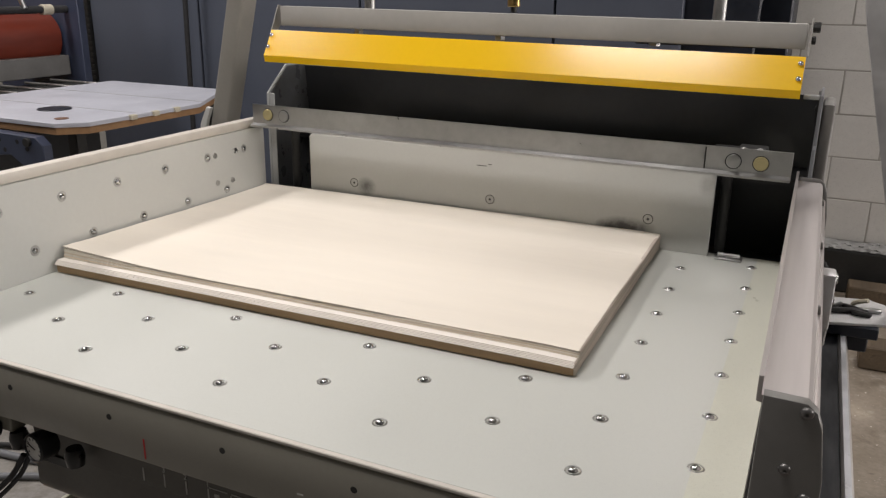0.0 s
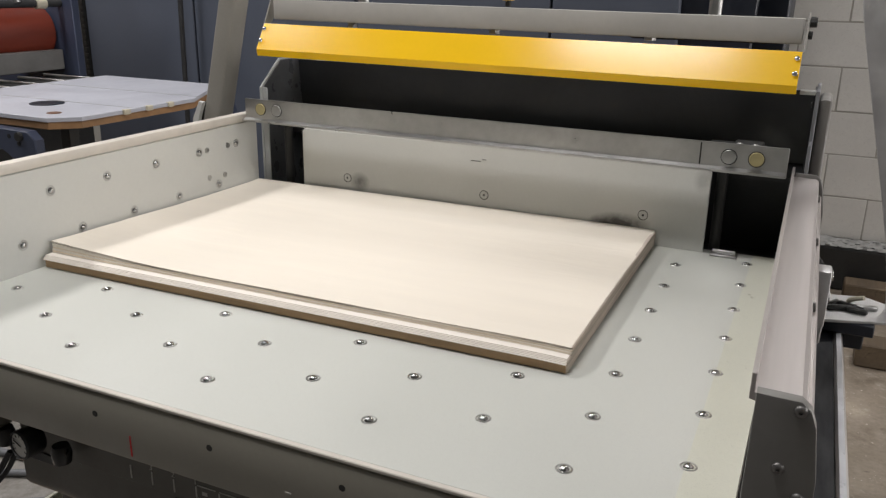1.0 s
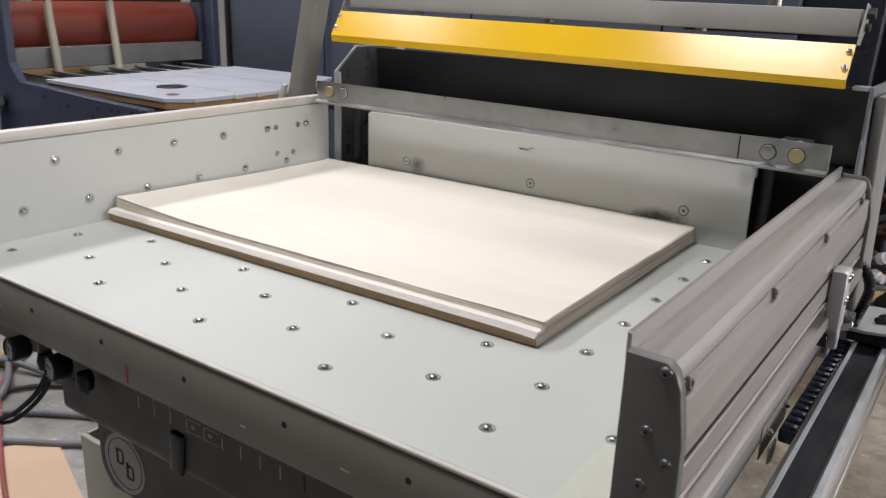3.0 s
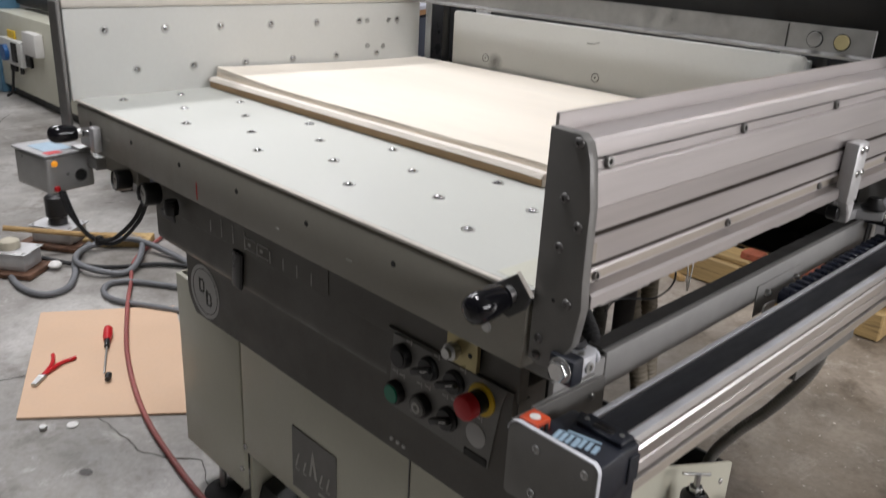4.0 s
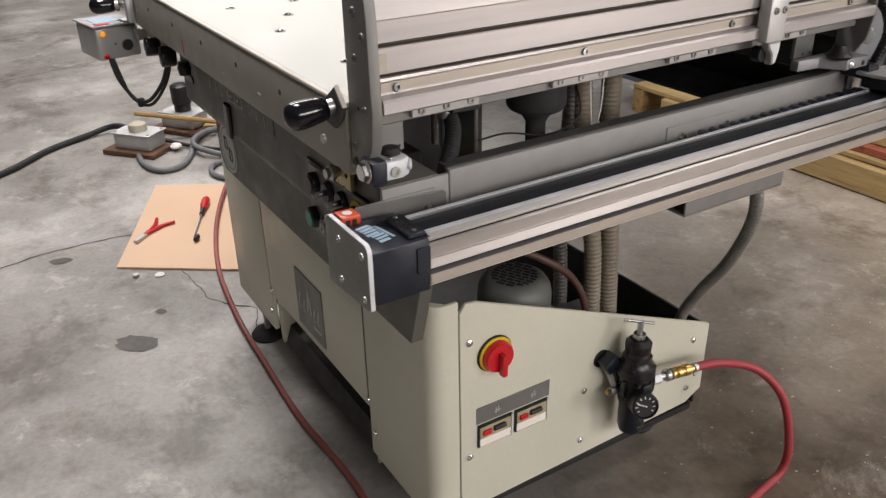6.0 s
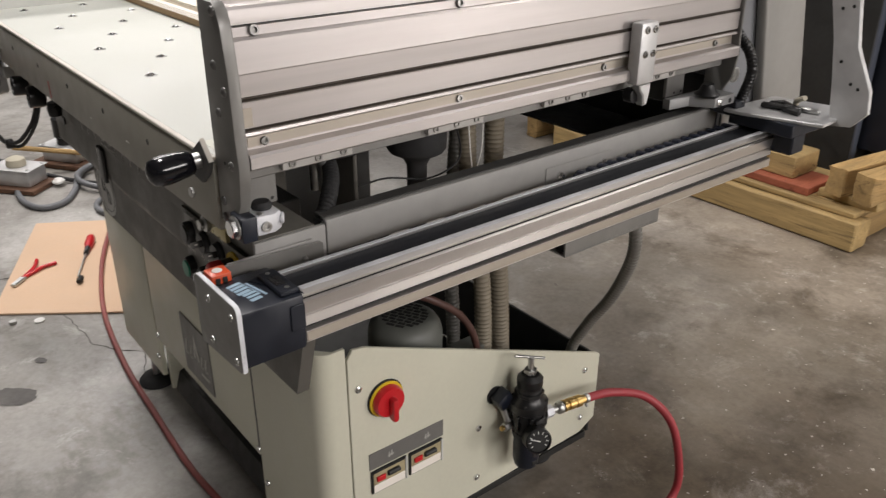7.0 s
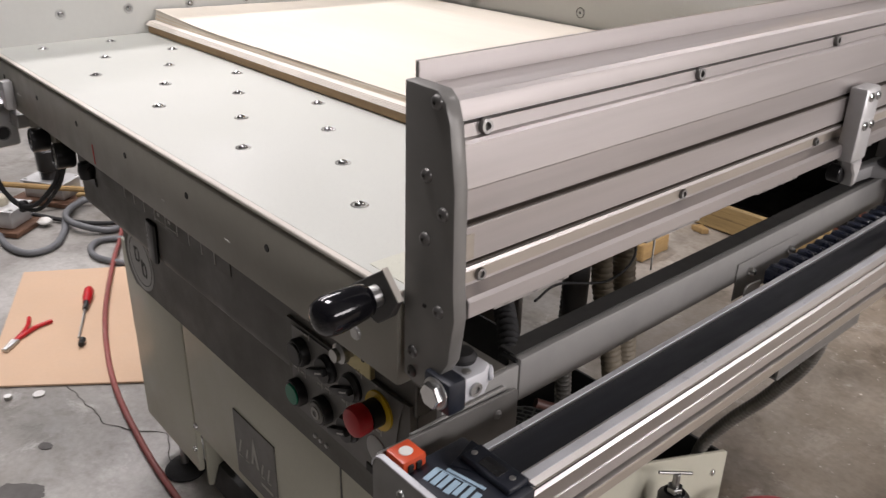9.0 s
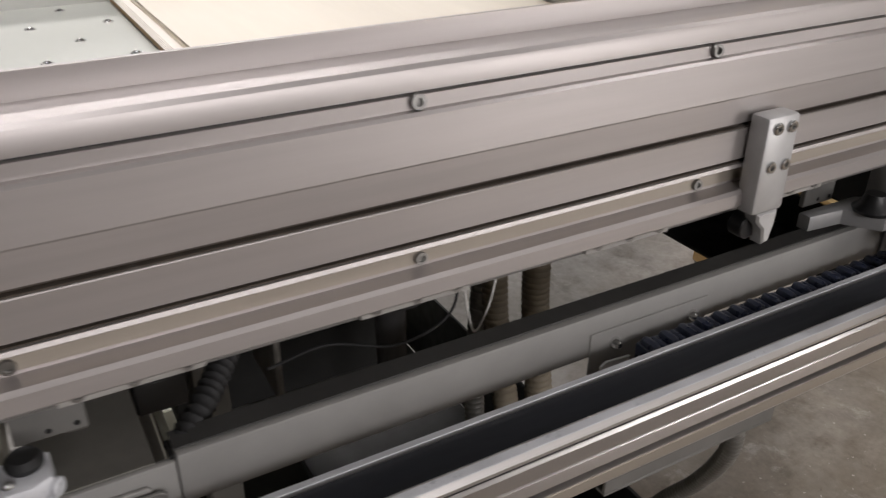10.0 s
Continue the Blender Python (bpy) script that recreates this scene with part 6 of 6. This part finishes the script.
hose_thing("coiled_cable", [(-2.42, 0.21, 0.05), (-2.455, 0.18, 0.03), (-2.42, 0.13, 0.012), (-2.25, 0.112, 0.012), (-2.14, 0.150, 0.012), (-2.145, 0.23, 0.012), (-2.25, 0.30, 0.012), (-2.43, 0.375, 0.012), (-2.55, 0.53, 0.02), (-2.42, 0.62, 0.03), (-2.22, 0.53, 0.03), (-2.16, 0.44, 0.012), (-2.24, 0.345, 0.03), (-2.36, 0.345, 0.032), (-2.45, 0.44, 0.032), (-2.40, 0.58, 0.045), (-2.2, 0.66, 0.02), (-1.9, 0.68, 0.012), (-1.5, 0.75, 0.012)], 0.0115, CABLE_GREY, "thick grey cable coiled on the floor", category="cable")
hose_thing("loose_cable", [(-1.55, 0.72, 0.012), (-1.85, 0.58, 0.012), (-2.07, 0.43, 0.012), (-2.085, 0.345, 0.012), (-1.97, 0.315, 0.012), (-1.79, 0.418, 0.012), (-1.55, 0.58, 0.012), (-1.2, 0.70, 0.012)], 0.0105, CABLE_GREY, "grey cable lying in a loop on the floor", category="cable")
hose_thing("thin_cable", [(-2.44, 0.25, 0.03), (-2.36, 0.33, 0.012), (-2.24, 0.43, 0.012), (-2.15, 0.60, 0.012), (-1.95, 0.72, 0.012), (-1.6, 0.80, 0.012)], 0.008, RUBBER, "dark cable running across the floor", category="cable")
bm = bmesh.new()
bmesh.ops.create_icosphere(bm, subdivisions=3, radius=0.022)
for v in bm.verts:
    v.co *= 1 + 0.6 * noise.noise(v.co * 40)
    v.co.z = max(0.0, v.co.z * 0.5 + 0.015)
bmesh.ops.translate(bm, vec=(-2.37, 0.272, 0.006), verts=bm.verts)
single("crumpled_tissue", bm, WHITE, (-2.37, 0.272, 0), "crumpled white tissue on the cables", "tissue")

def stain(x, y, rx, ry, ang, seed, label):
    bm = bmesh.new()
    ring = []
    for k in range(72):
        a = 2 * math.pi * k / 72
        r = 1 + 0.16 * noise.noise((2.0 * math.cos(a), 2.0 * math.sin(a), seed)) + 0.10 * noise.noise((7 * math.cos(a), 7 * math.sin(a), seed + 4))
        u, v = rx * r * math.cos(a), ry * r * math.sin(a)
        ring.append(bm.verts.new((x + u * math.cos(ang) - v * math.sin(ang), y + u * math.sin(ang) + v * math.cos(ang), 0.0015)))
    bm.faces.new(ring)
    return single("oil_stain", bm, STAIN, (x, y, 0.0015), label, "stain", "structure")


stain(-0.957, -0.217, 0.058, 0.036, 0.78, 1, "dark oil stain on the concrete")
stain(-1.565, -0.307, 0.035, 0.020, 1.2, 6, "faint small oil stain on the concrete")
stain(-1.084, -0.121, 0.017, 0.012, 0.5, 9, "faint small oil stain on the concrete")


def crack(points, w, name="floor_crack"):
    bm = bmesh.new()
    line = []
    for (ax, ay), (bx, by) in zip(points, points[1:]):
        for i in range(14):
            t = i / 14
            line.append((ax + (bx - ax) * t, ay + (by - ay) * t))
    line.append(points[-1])
    a, b = [], []
    for k, (x, y) in enumerate(line):
        (px, py), (qx, qy) = line[max(k - 1, 0)], line[min(k + 1, len(line) - 1)]
        side = Vector((py - qy, qx - px)).normalized()
        d = 0.012 * noise.noise((x * 9, y * 9, 2)) + 0.006 * noise.noise((x * 30, y * 30, 4))
        ww = w * (0.35 + 0.9 * abs(noise.noise((x * 20, y * 20, 9))))
        a.append(bm.verts.new((x + side.x * (d - ww), y + side.y * (d - ww), 0.0012)))
        b.append(bm.verts.new((x + side.x * (d + ww), y + side.y * (d + ww), 0.0012)))
    for i in range(len(line) - 1):
        bm.faces.new((a[i], a[i + 1], b[i + 1], b[i]))
    return single(name, bm, CRACK, (points[0][0], points[0][1], 0.0012), "thin dark crack in the concrete floor", "crack", "structure")


crack([(-1.30, -1.30), (-1.52, -0.75), (-1.615, -0.484), (-1.645, -0.36), (-1.655, -0.25), (-1.640, -0.09), (-1.60, 0.05)], 0.0045)
crack([(-1.293, -0.009), (-1.163, 0.011), (-1.088, 0.013), (-1.013, 0.050), (-0.954, 0.103), (-0.857, 0.075)], 0.0026)
crack([(-3.9, -0.6), (-4.18, 0.27), (-4.60, 0.64), (-5.2, 1.0)], 0.004)

# ---- printing press at the side ----
press = thing("printing_press", (-3.4, 1.5, 0.0), "dark blue printing press with a red-brown ink roller", "printing press")
prof = [(-3.42, 0.0), (-3.42, 1.55), (-3.30, 1.62), (-2.84, 1.62), (-2.84, 1.02), (-2.78, 0.95), (-2.20, 0.93), (-1.98, 0.925), (-1.95, 0.90), (-1.95, 0.83), (-2.05, 0.83), (-2.10, 0.86), (-2.60, 0.80), (-2.75, 0.62), (-2.78, 0.0)]
part("near_side", prism(prof, "y", 0.985, 1.02, 0.003), PRESS_BLUE, press, "dark blue side frame with holes")
for x, z in ((-2.02, 0.885), (-2.06, 0.905), (-2.14, 0.905), (-2.18, 0.905), (-2.26, 0.90), (-2.12, 0.875), (-2.20, 0.872), (-2.30, 0.868), (-2.45, 0.89), (-2.6, 0.91)):
    part("frame_hole", rod((x, 0.985, z), (0, -1, 0), 0.0075, 0.0015, 12), INK, press)
part("frame_bolt", rod((-2.01, 0.985, 0.908), (0, -1, 0), 0.014, 0.012, 12), DARK_STEEL, press)
for x, z in ((-3.1, 1.1), (-2.9, 0.87), (-3.2, 0.95)):
    part("frame_knob", rod((x, 0.985, z), (0, -1, 0), 0.03, 0.02, 18), BLACK, press)
part("far_side", box(-3.42, -2.86, 1.99, 2.03, 0.0, 1.62, 0.003), PRESS_BLUE, press)
part("far_bracket", prism([(-2.86, 0.95), (-2.20, 0.93), (-1.98, 0.925), (-1.95, 0.83), (-2.05, 0.83), (-2.12, 0.90), (-2.86, 0.75)], "y", 1.93, 1.955, 0.002), PRESS_BLUE, press)
part("roller", rod((-3.08, 1.03, 1.135), (0, 1, 0), 0.115, 0.95, 36), INK_ROLL, press, "red-brown inked roller")
part("roller_end", rod((-3.08, 1.022, 1.135), (0, 1, 0), 0.118, 0.012, 36), STEEL, press)
part("upper_bar", rod((-2.93, 1.02, 1.26), (0, 1, 0), 0.016, 0.97, 16), RUBBER, press)
for y in (1.10, 1.86):
    part("bar_collar", rod((-2.93, y, 1.26), (0, 1, 0), 0.022, 0.05, 16), STRAP, press)
part("tray", box(-3.02, -2.94, 1.03, 1.985, 0.975, 1.06, 0.003), PLATE, press, "worn grey tray bar")
for y in (1.22, 1.50):
    part("strap", tube([(-2.935, y, 1.26), (-2.925, y, 1.16), (-2.91, y, 1.05), (-2.90, y, 0.96)], 0.016, 8), STRAP, press, "cream web strap")
for k in range(7):
    part("feed_rod", rod((-2.93, 1.08 + 0.13 * k, 0.962), (1, 0, 0), 0.006, 0.28, 10), STEEL, press)
part("bed", box(-2.98, -2.62, 1.03, 1.98, 0.92, 0.945, 0.003), DARK_STEEL, press)
part("body", box(-3.40, -2.80, 1.03, 1.98, 0.05, 0.90, 0.004), DARK_STEEL, press)
part("lever", rod((-2.95, 1.75, 1.40), (0.25, 0.1, -0.9), 0.012, 0.14, 12), STEEL, press)

feed = thing("feed_board", (-2.35, 1.5, 0.93), "white laminate feed board with a plywood edge", "feed board")
shape = [(-2.66, 1.03), (-1.93, 1.02), (-1.86, 1.09), (-1.85, 1.58), (-2.05, 1.95), (-2.66, 1.95)]
part("board", prism(shape, "z", 0.952, 0.9655, 0.001), BOARD, feed, "white laminate top")
grown = [(-2.66, 1.034), (-1.931, 1.024), (-1.864, 1.092), (-1.854, 1.58), (-2.052, 1.946), (-2.66, 1.946)]
part("ply_core", prism(grown, "z", 0.930, 0.9515, 0.0005), PLY, feed, "plywood edge")
part("disc", rod((-2.177, 1.234, 0.9655), (0, 0, 1), 0.055, 0.003, 32), CASTING, feed, "dark round disc")
part("disc", rod((-1.99, 1.10, 0.9655), (0, 0, 1), 0.022, 0.002, 24), DARK_WOOD, feed)
for y in (1.25, 1.35, 1.45):
    part("edge_clip", box(-1.862, -1.845, y, y + 0.025, 0.951, 0.967, 0.001), STRAP, feed)
for y in (1.30, 1.62):
    part("board_seam", box(-2.65, -1.87, y, y + 0.004, 0.9656, 0.9662, 0), GREY_BOX, feed)
for x, y in ((-1.99, 1.15), (-1.99, 1.80)):
    part("leg", box(x - 0.02, x + 0.02, y - 0.02, y + 0.02, 0.0, 0.929, 0.002), DARK_STEEL, feed)

# ---- tall blue-grey machine panels at the back ----
tall = thing("tall_machine", (-1.6, 2.7, 0.0), "tall blue-grey machine housing with seamed panels", "machine housing")
for a, b in ((-3.38, -2.665), (-2.655, -1.75), (-1.74, -0.85), (-0.84, -0.345)):
    part("panel", box(a, b, 2.45, 2.49, 0.0, 2.6, 0.004), PANEL_BLUE, tall)
part("body", box(-3.37, -0.355, 2.493, 3.3, 0.0, 2.58, 0.003), DARK_STEEL, tall)
part("base_skirt", box(-1.76, -0.35, 2.444, 2.4495, 0.13, 0.80, 0.001), DARK_STEEL, tall, "black lower cover")
part("rack", box(-3.42, -3.385, 2.44, 2.47, 0.6, 2.4, 0.002), INK, tall)
for k in range(30):
    part("rack_tooth", box(-3.40, -3.383, 2.432, 2.44, 0.82 + 0.03 * k, 0.835 + 0.03 * k, 0), DARK_STEEL, tall)
tall.location.y += 0.09
hose_thing("wall_cable", [(-2.62, 2.43, 2.5), (-2.63, 2.43, 1.8), (-2.645, 2.43, 1.1), (-2.66, 2.43, 0.5), (-2.68, 2.42, 0.02)], 0.012, RUBBER, "black cable hanging down the blue panels", category="cable")

# ---- shelving and small machines to the left ----
shelf = thing("ink_shelf", (-5.2, 1.7, 0.0), "dark roller rack above a cream machine base", "roller rack")
part("back", box(-6.2, -4.35, 1.75, 1.80, 0.601, 1.9, 0.003), DARK_STEEL, shelf)
part("post", prism([(-4.50, 0.601), (-4.40, 0.601), (-4.38, 0.80), (-4.44, 0.95), (-4.36, 1.10), (-4.36, 1.9), (-4.50, 1.9)], "y", 1.30, 1.36, 0.003), BLUE_LEG, shelf)
part("side_plate", box(-4.36, -4.28, 1.32, 1.70, 0.0, 1.9, 0.003), YOKE, shelf)
for z, r, mt in ((0.67, 0.05, RUBBER), (0.80, 0.055, RUBBER), (0.93, 0.045, STEEL), (1.02, 0.04, RUBBER), (1.11, 0.05, YOKE), (1.22, 0.05, RUBBER), (1.34, 0.06, FENCE), (1.50, 0.06, RUBBER)):
    part("roll", rod((-6.15, 1.42, z), (1, 0, 0), r, 1.62, 20), mt, shelf)
single("osb_sheet", box(-3.98, -3.95, 1.2, 2.0, 0.0, 1.8, 0.002), PINE, (-3.96, 1.6, 0), "rough tan particle board sheet standing upright", "board")
kiosk = thing("control_pedestal", (-5.6, 1.3, 0.0), "cream machine base with switches on a blue frame", "machine base")
part("body", box(-5.98, -4.45, 1.22, 1.50, 0.07, 0.60, 0.01, 2), CREAM, kiosk)
part("leg", box(-6.15, -5.985, 1.20, 1.40, 0.0, 1.0, 0.006), BLUE_LEG, kiosk, "blue steel leg")
part("plinth", box(-5.90, -4.50, 1.26, 1.45, 0.0, 0.069, 0.004), DARK_STEEL, kiosk)
plate = part("switch_box", box(-5.80, -5.38, 1.17, 1.2195, 0.26, 0.43, 0.006, 2), FENCE, kiosk, "pale grey switch box")
part("blue_switch", rod((-5.66, 1.17, 0.335), (0, -1, 0), 0.055, 0.03, 20), BLUE_KNOB, plate, "blue round switch")
part("yellow_tag", box(-5.72, -5.58, 1.205, 1.2185, 0.43, 0.485, 0.002), SIGNAL, kiosk)
part("socket", box(-5.52, -5.44, 1.155, 1.1695, 0.29, 0.42, 0.003), INK, plate)
part("dark_gap", box(-5.38, -5.29, 1.20, 1.2195, 0.27, 0.49, 0.003), INK, kiosk)
part("white_box", box(-5.28, -5.05, 1.16, 1.2195, 0.37, 0.52, 0.006, 2), WHITE, kiosk)
for x in (-5.66, -5.58, -5.46):
    part("gland", rod((x, 1.195, 0.26), (0, 0, -1), 0.014, 0.05, 12), BLACK, plate)
part("cable", tube([(-5.66, 1.195, 0.21), (-5.67, 1.19, 0.14), (-5.72, 1.19, 0.05), (-5.80, 1.18, 0.01)], 0.010, 8), RUBBER, kiosk)
stopbox = thing("stop_station", (-3.2, 0.85, 0.0), "grey steel operator station with a red stop button", "operator station")
part("case", box(-3.48, -2.88, 0.82, 0.95, 0.70, 0.84, 0.006), HOOD_OUT, stopbox)
part("post", box(-3.24, -3.14, 0.86, 0.92, 0.0, 0.70, 0.003), DARK_STEEL, stopbox)
part("stop_button", lathe([(0, 0), (0.012, 0), (0.025, 0.012), (0.025, 0.025), (0, 0.03)], (-3.38, 0.88, 0.84), (0, 0, 1), 18), RED, stopbox, "red stop button")
part("tool", box(-3.30, -3.05, 0.86, 0.90, 0.84, 0.852, 0.003), WHITE, stopbox)

# ---- pallet and the dark machine on it ----
pallet = thing("wood_pallet", (-0.7, 2.8, 0.0), "rough pine pallet with notched stringers", "pallet")
notched = [(2.20, 0.002), (2.20, 0.105), (3.38, 0.105), (3.38, 0.002), (3.10, 0.002), (3.06, 0.040), (2.80, 0.040), (2.76, 0.002)]
for x in (-1.67, -1.20, -0.70, -0.165):
    part("stringer", prism(notched, "x", x - 0.032, x + 0.032, 0.004), PINE, pallet)


def rough_timber(bm, amount=0.004):
    """Splits long faces and lets the sawn edges wander."""
    bmesh.ops.subdivide_edges(bm, edges=[e for e in bm.edges if e.calc_length() > 0.05], cuts=6, use_grid_fill=True)
    for v in bm.verts:
        v.co += amount * noise.noise_vector(v.co * 17) + 0.4 * amount * noise.noise_vector(v.co * 60)
    return bm


part("end_board", rough_timber(box(-1.50, -0.105, 2.170, 2.268, 0.003, 0.105, 0.005)), PINE_X, pallet, "rough pine beam along the end")
for k in range(6):
    y = 2.20 + 0.21 * k
    part("deck_board", box(-1.705, -0.132, y, y + 0.13, 0.1055, 0.126, 0.004), PINE_X, pallet)
arch = [(0.0, 0.0), (0.10, 0.0), (0.15, 0.022), (0.21, 0.050), (0.28, 0.060), (0.44, 0.060), (0.51, 0.048), (0.57, 0.020), (0.62, 0.0), (1.12, 0.0), (1.12, 0.098), (0.0, 0.098)]
for x, y, z, ang, wide in ((-0.232, 2.225, 0.158, -0.13, 0.068), (-0.128, 2.205, 0.163, -0.145, 0.074)):
    m = Matrix.Translation((x, y, z)) @ Matrix.Rotation(ang, 4, "Z")
    part("timber", rough_timber(prism(arch, "x", -wide / 2, wide / 2, 0.004, m=m), 0.006), PINE, pallet, "split pine stringer with an arched notch")
part("packing_board", rough_timber(box(-0.30, -0.09, 2.26, 2.40, 0.127, 0.157, 0.003)), PINE_X, pallet, "packing board under the stringers")
part("foot_block", rough_timber(box(-0.10, 0.03, 2.78, 2.90, 0.002, 0.10, 0.006)), OLD_WOOD, pallet, "dark wooden foot block")
part("foot_block", rough_timber(box(-0.10, 0.03, 2.78, 2.90, 0.1, 0.16, 0.006)), OLD_WOOD, pallet)
single("red_plank", box(-0.66, -0.315, 2.22, 2.40, 0.1265, 0.155, 0.003), RED_WOOD, (-0.45, 2.3, 0.1265), "red painted plank on the pallet", "plank")
single("wood_riser", box(-0.58, -0.40, 2.26, 2.42, 0.1555, 0.235, 0.004), PINE_X, (-0.49, 2.33, 0.1555), "pale yellow wooden block on the planks", "wood block")
dark = thing("dark_machine", (-0.2, 2.9, 0.0), "dark machine on the pallet with loose brown cables", "machine")
part("panel", prism([(-0.40, 0.21), (-0.115, 0.21), (-0.055, 1.9), (-0.42, 1.9)], "y", 2.60, 2.64, 0.006), CASTING, dark, "large blue-black panel")
part("body", box(-0.34, 0.02, 2.98, 3.36, 0.1265, 2.2, 0.01), CASTING, dark)
part("plinth", box(-0.34, -0.16, 2.66, 2.94, 0.1265, 0.55, 0.01), DARK_STEEL, dark)
loops = random.Random(21)
for k in range(13):
    cx, cz, r = loops.uniform(-0.10, 0.02), loops.uniform(0.42, 0.74), loops.uniform(0.06, 0.13)
    a0, y0 = loops.uniform(0, 6.28), 2.80 + 0.012 * k
    pts = [(cx + r * math.cos(a0 + 0.55 * i) * (1 + 0.06 * i), y0 + 0.02 * math.sin(1.7 * i), cz + r * math.sin(a0 + 0.55 * i) - 0.012 * i) for i in range(9)]
    part("cable", tube(pts, loops.choice((0.010, 0.012, 0.015)), 8, 5), (CABLE_BROWN, RUBBER, CABLE_BROWN, CABLE_GREY, RUBBER)[k % 5], dark)
for k in range(4):
    part("cable", tube([(-0.10, 2.74 + 0.02 * k, 0.275 + 0.012 * k), (0.02, 2.76 + 0.02 * k, 0.280 + 0.014 * (k % 2)), (0.10, 2.78 + 0.02 * k, 0.285), (0.18, 2.85, 0.25)], 0.011, 8, 5), (CABLE_GREY, CABLE_BROWN, CONDUIT, CABLE_GREY)[k], dark)
for x, z, ang in ((0.035, 0.405, 0.4), (0.02, 0.345, -0.2)):
    part("connector", lathe([(0, 0), (0.020, 0), (0.023, 0.006), (0.023, 0.030), (0.016, 0.034), (0.016, 0.055), (0, 0.055)], (x, 2.74, z), (0.75, -0.35, ang), 18), CAST_PALE, dark, "pale plastic connector")
turn_block = Matrix.Translation((-0.86, 1.80, 0)) @ Matrix.Rotation(0.07, 4, "Z")
single("wood_chock", rough_timber(box(-0.037, 0.037, -0.082, 0.082, 0.002, 0.066, 0.005, m=turn_block), 0.003), PINE, (-0.86, 1.80, 0), "small pine block on the floor", "wood block")
single("wood_chip", rough_timber(prism([(-0.88, 2.105), (-0.83, 2.095), (-0.815, 2.12), (-0.86, 2.14)], "z", 0.002, 0.024, 0.003), 0.003), PINE, (-0.85, 2.11, 0), "broken pine chip on the floor by the pallet", "wood chip")
for x, y, w in ((0.40, 3.22, 0.20), (0.44, 2.52, 0.16)):
    single("pallet_end", box(x, x + w, y, y + 0.12, 0.002, 0.095, 0.006), OLD_WOOD, (x + w / 2, y, 0), "short dark weathered pine block by the wall", "wood block", group="wood blocks by the wall")

# plastic wrap along the base of the block wall
bm = bmesh.new()
nx = 150
rows = []
for i in range(nx + 1):
    x = 0.0 + 1.6 * i / nx
    rows.append([bm.verts.new((x + 0.006 * noise.noise((x * 60, k * 2.3, 7)), 3.41 + 0.022 * noise.noise((x * 40, k * 1.7, 3)) + 0.010 * k, 0.212 + (0.007 * k + 0.020 * abs(noise.noise((x * 35, k * 1.3, 1)))) * (k > 0) * (0.45 + 0.6 * abs(noise.noise((x * 3, 0, 5)))))) for k in range(8)])
for a, b in zip(rows, rows[1:]):
    for k in range(7):
        bm.faces.new((a[k], b[k], b[k + 1], a[k + 1]))
FILM = surface("crumpled_film", (0.30, 0.30, 0.29), 0.12, 0.0, 0.2, big=20)
single("plastic_wrap", bm, FILM, (0.8, 3.42, 0.212), "crumpled clear plastic wrap along the wall base", "plastic wrap", angle=20)

# ---- blocks of the wall ----
me = finish(box(-0.1982, 0.1982, -0.01, 0.01, -0.0982, 0.0982, 0.003), "block", BLOCK, Vector((0, 0, 0)))
for row in range(11):
    for k in range(10):
        ob = new("block", me)
        ob.parent = wall_north
        ob.location = (-0.55 + 0.4 * k + (0.2 if row % 2 else 0), 3.5125 + 0.0012 * random.random(), 0.33 + 0.2 * row)
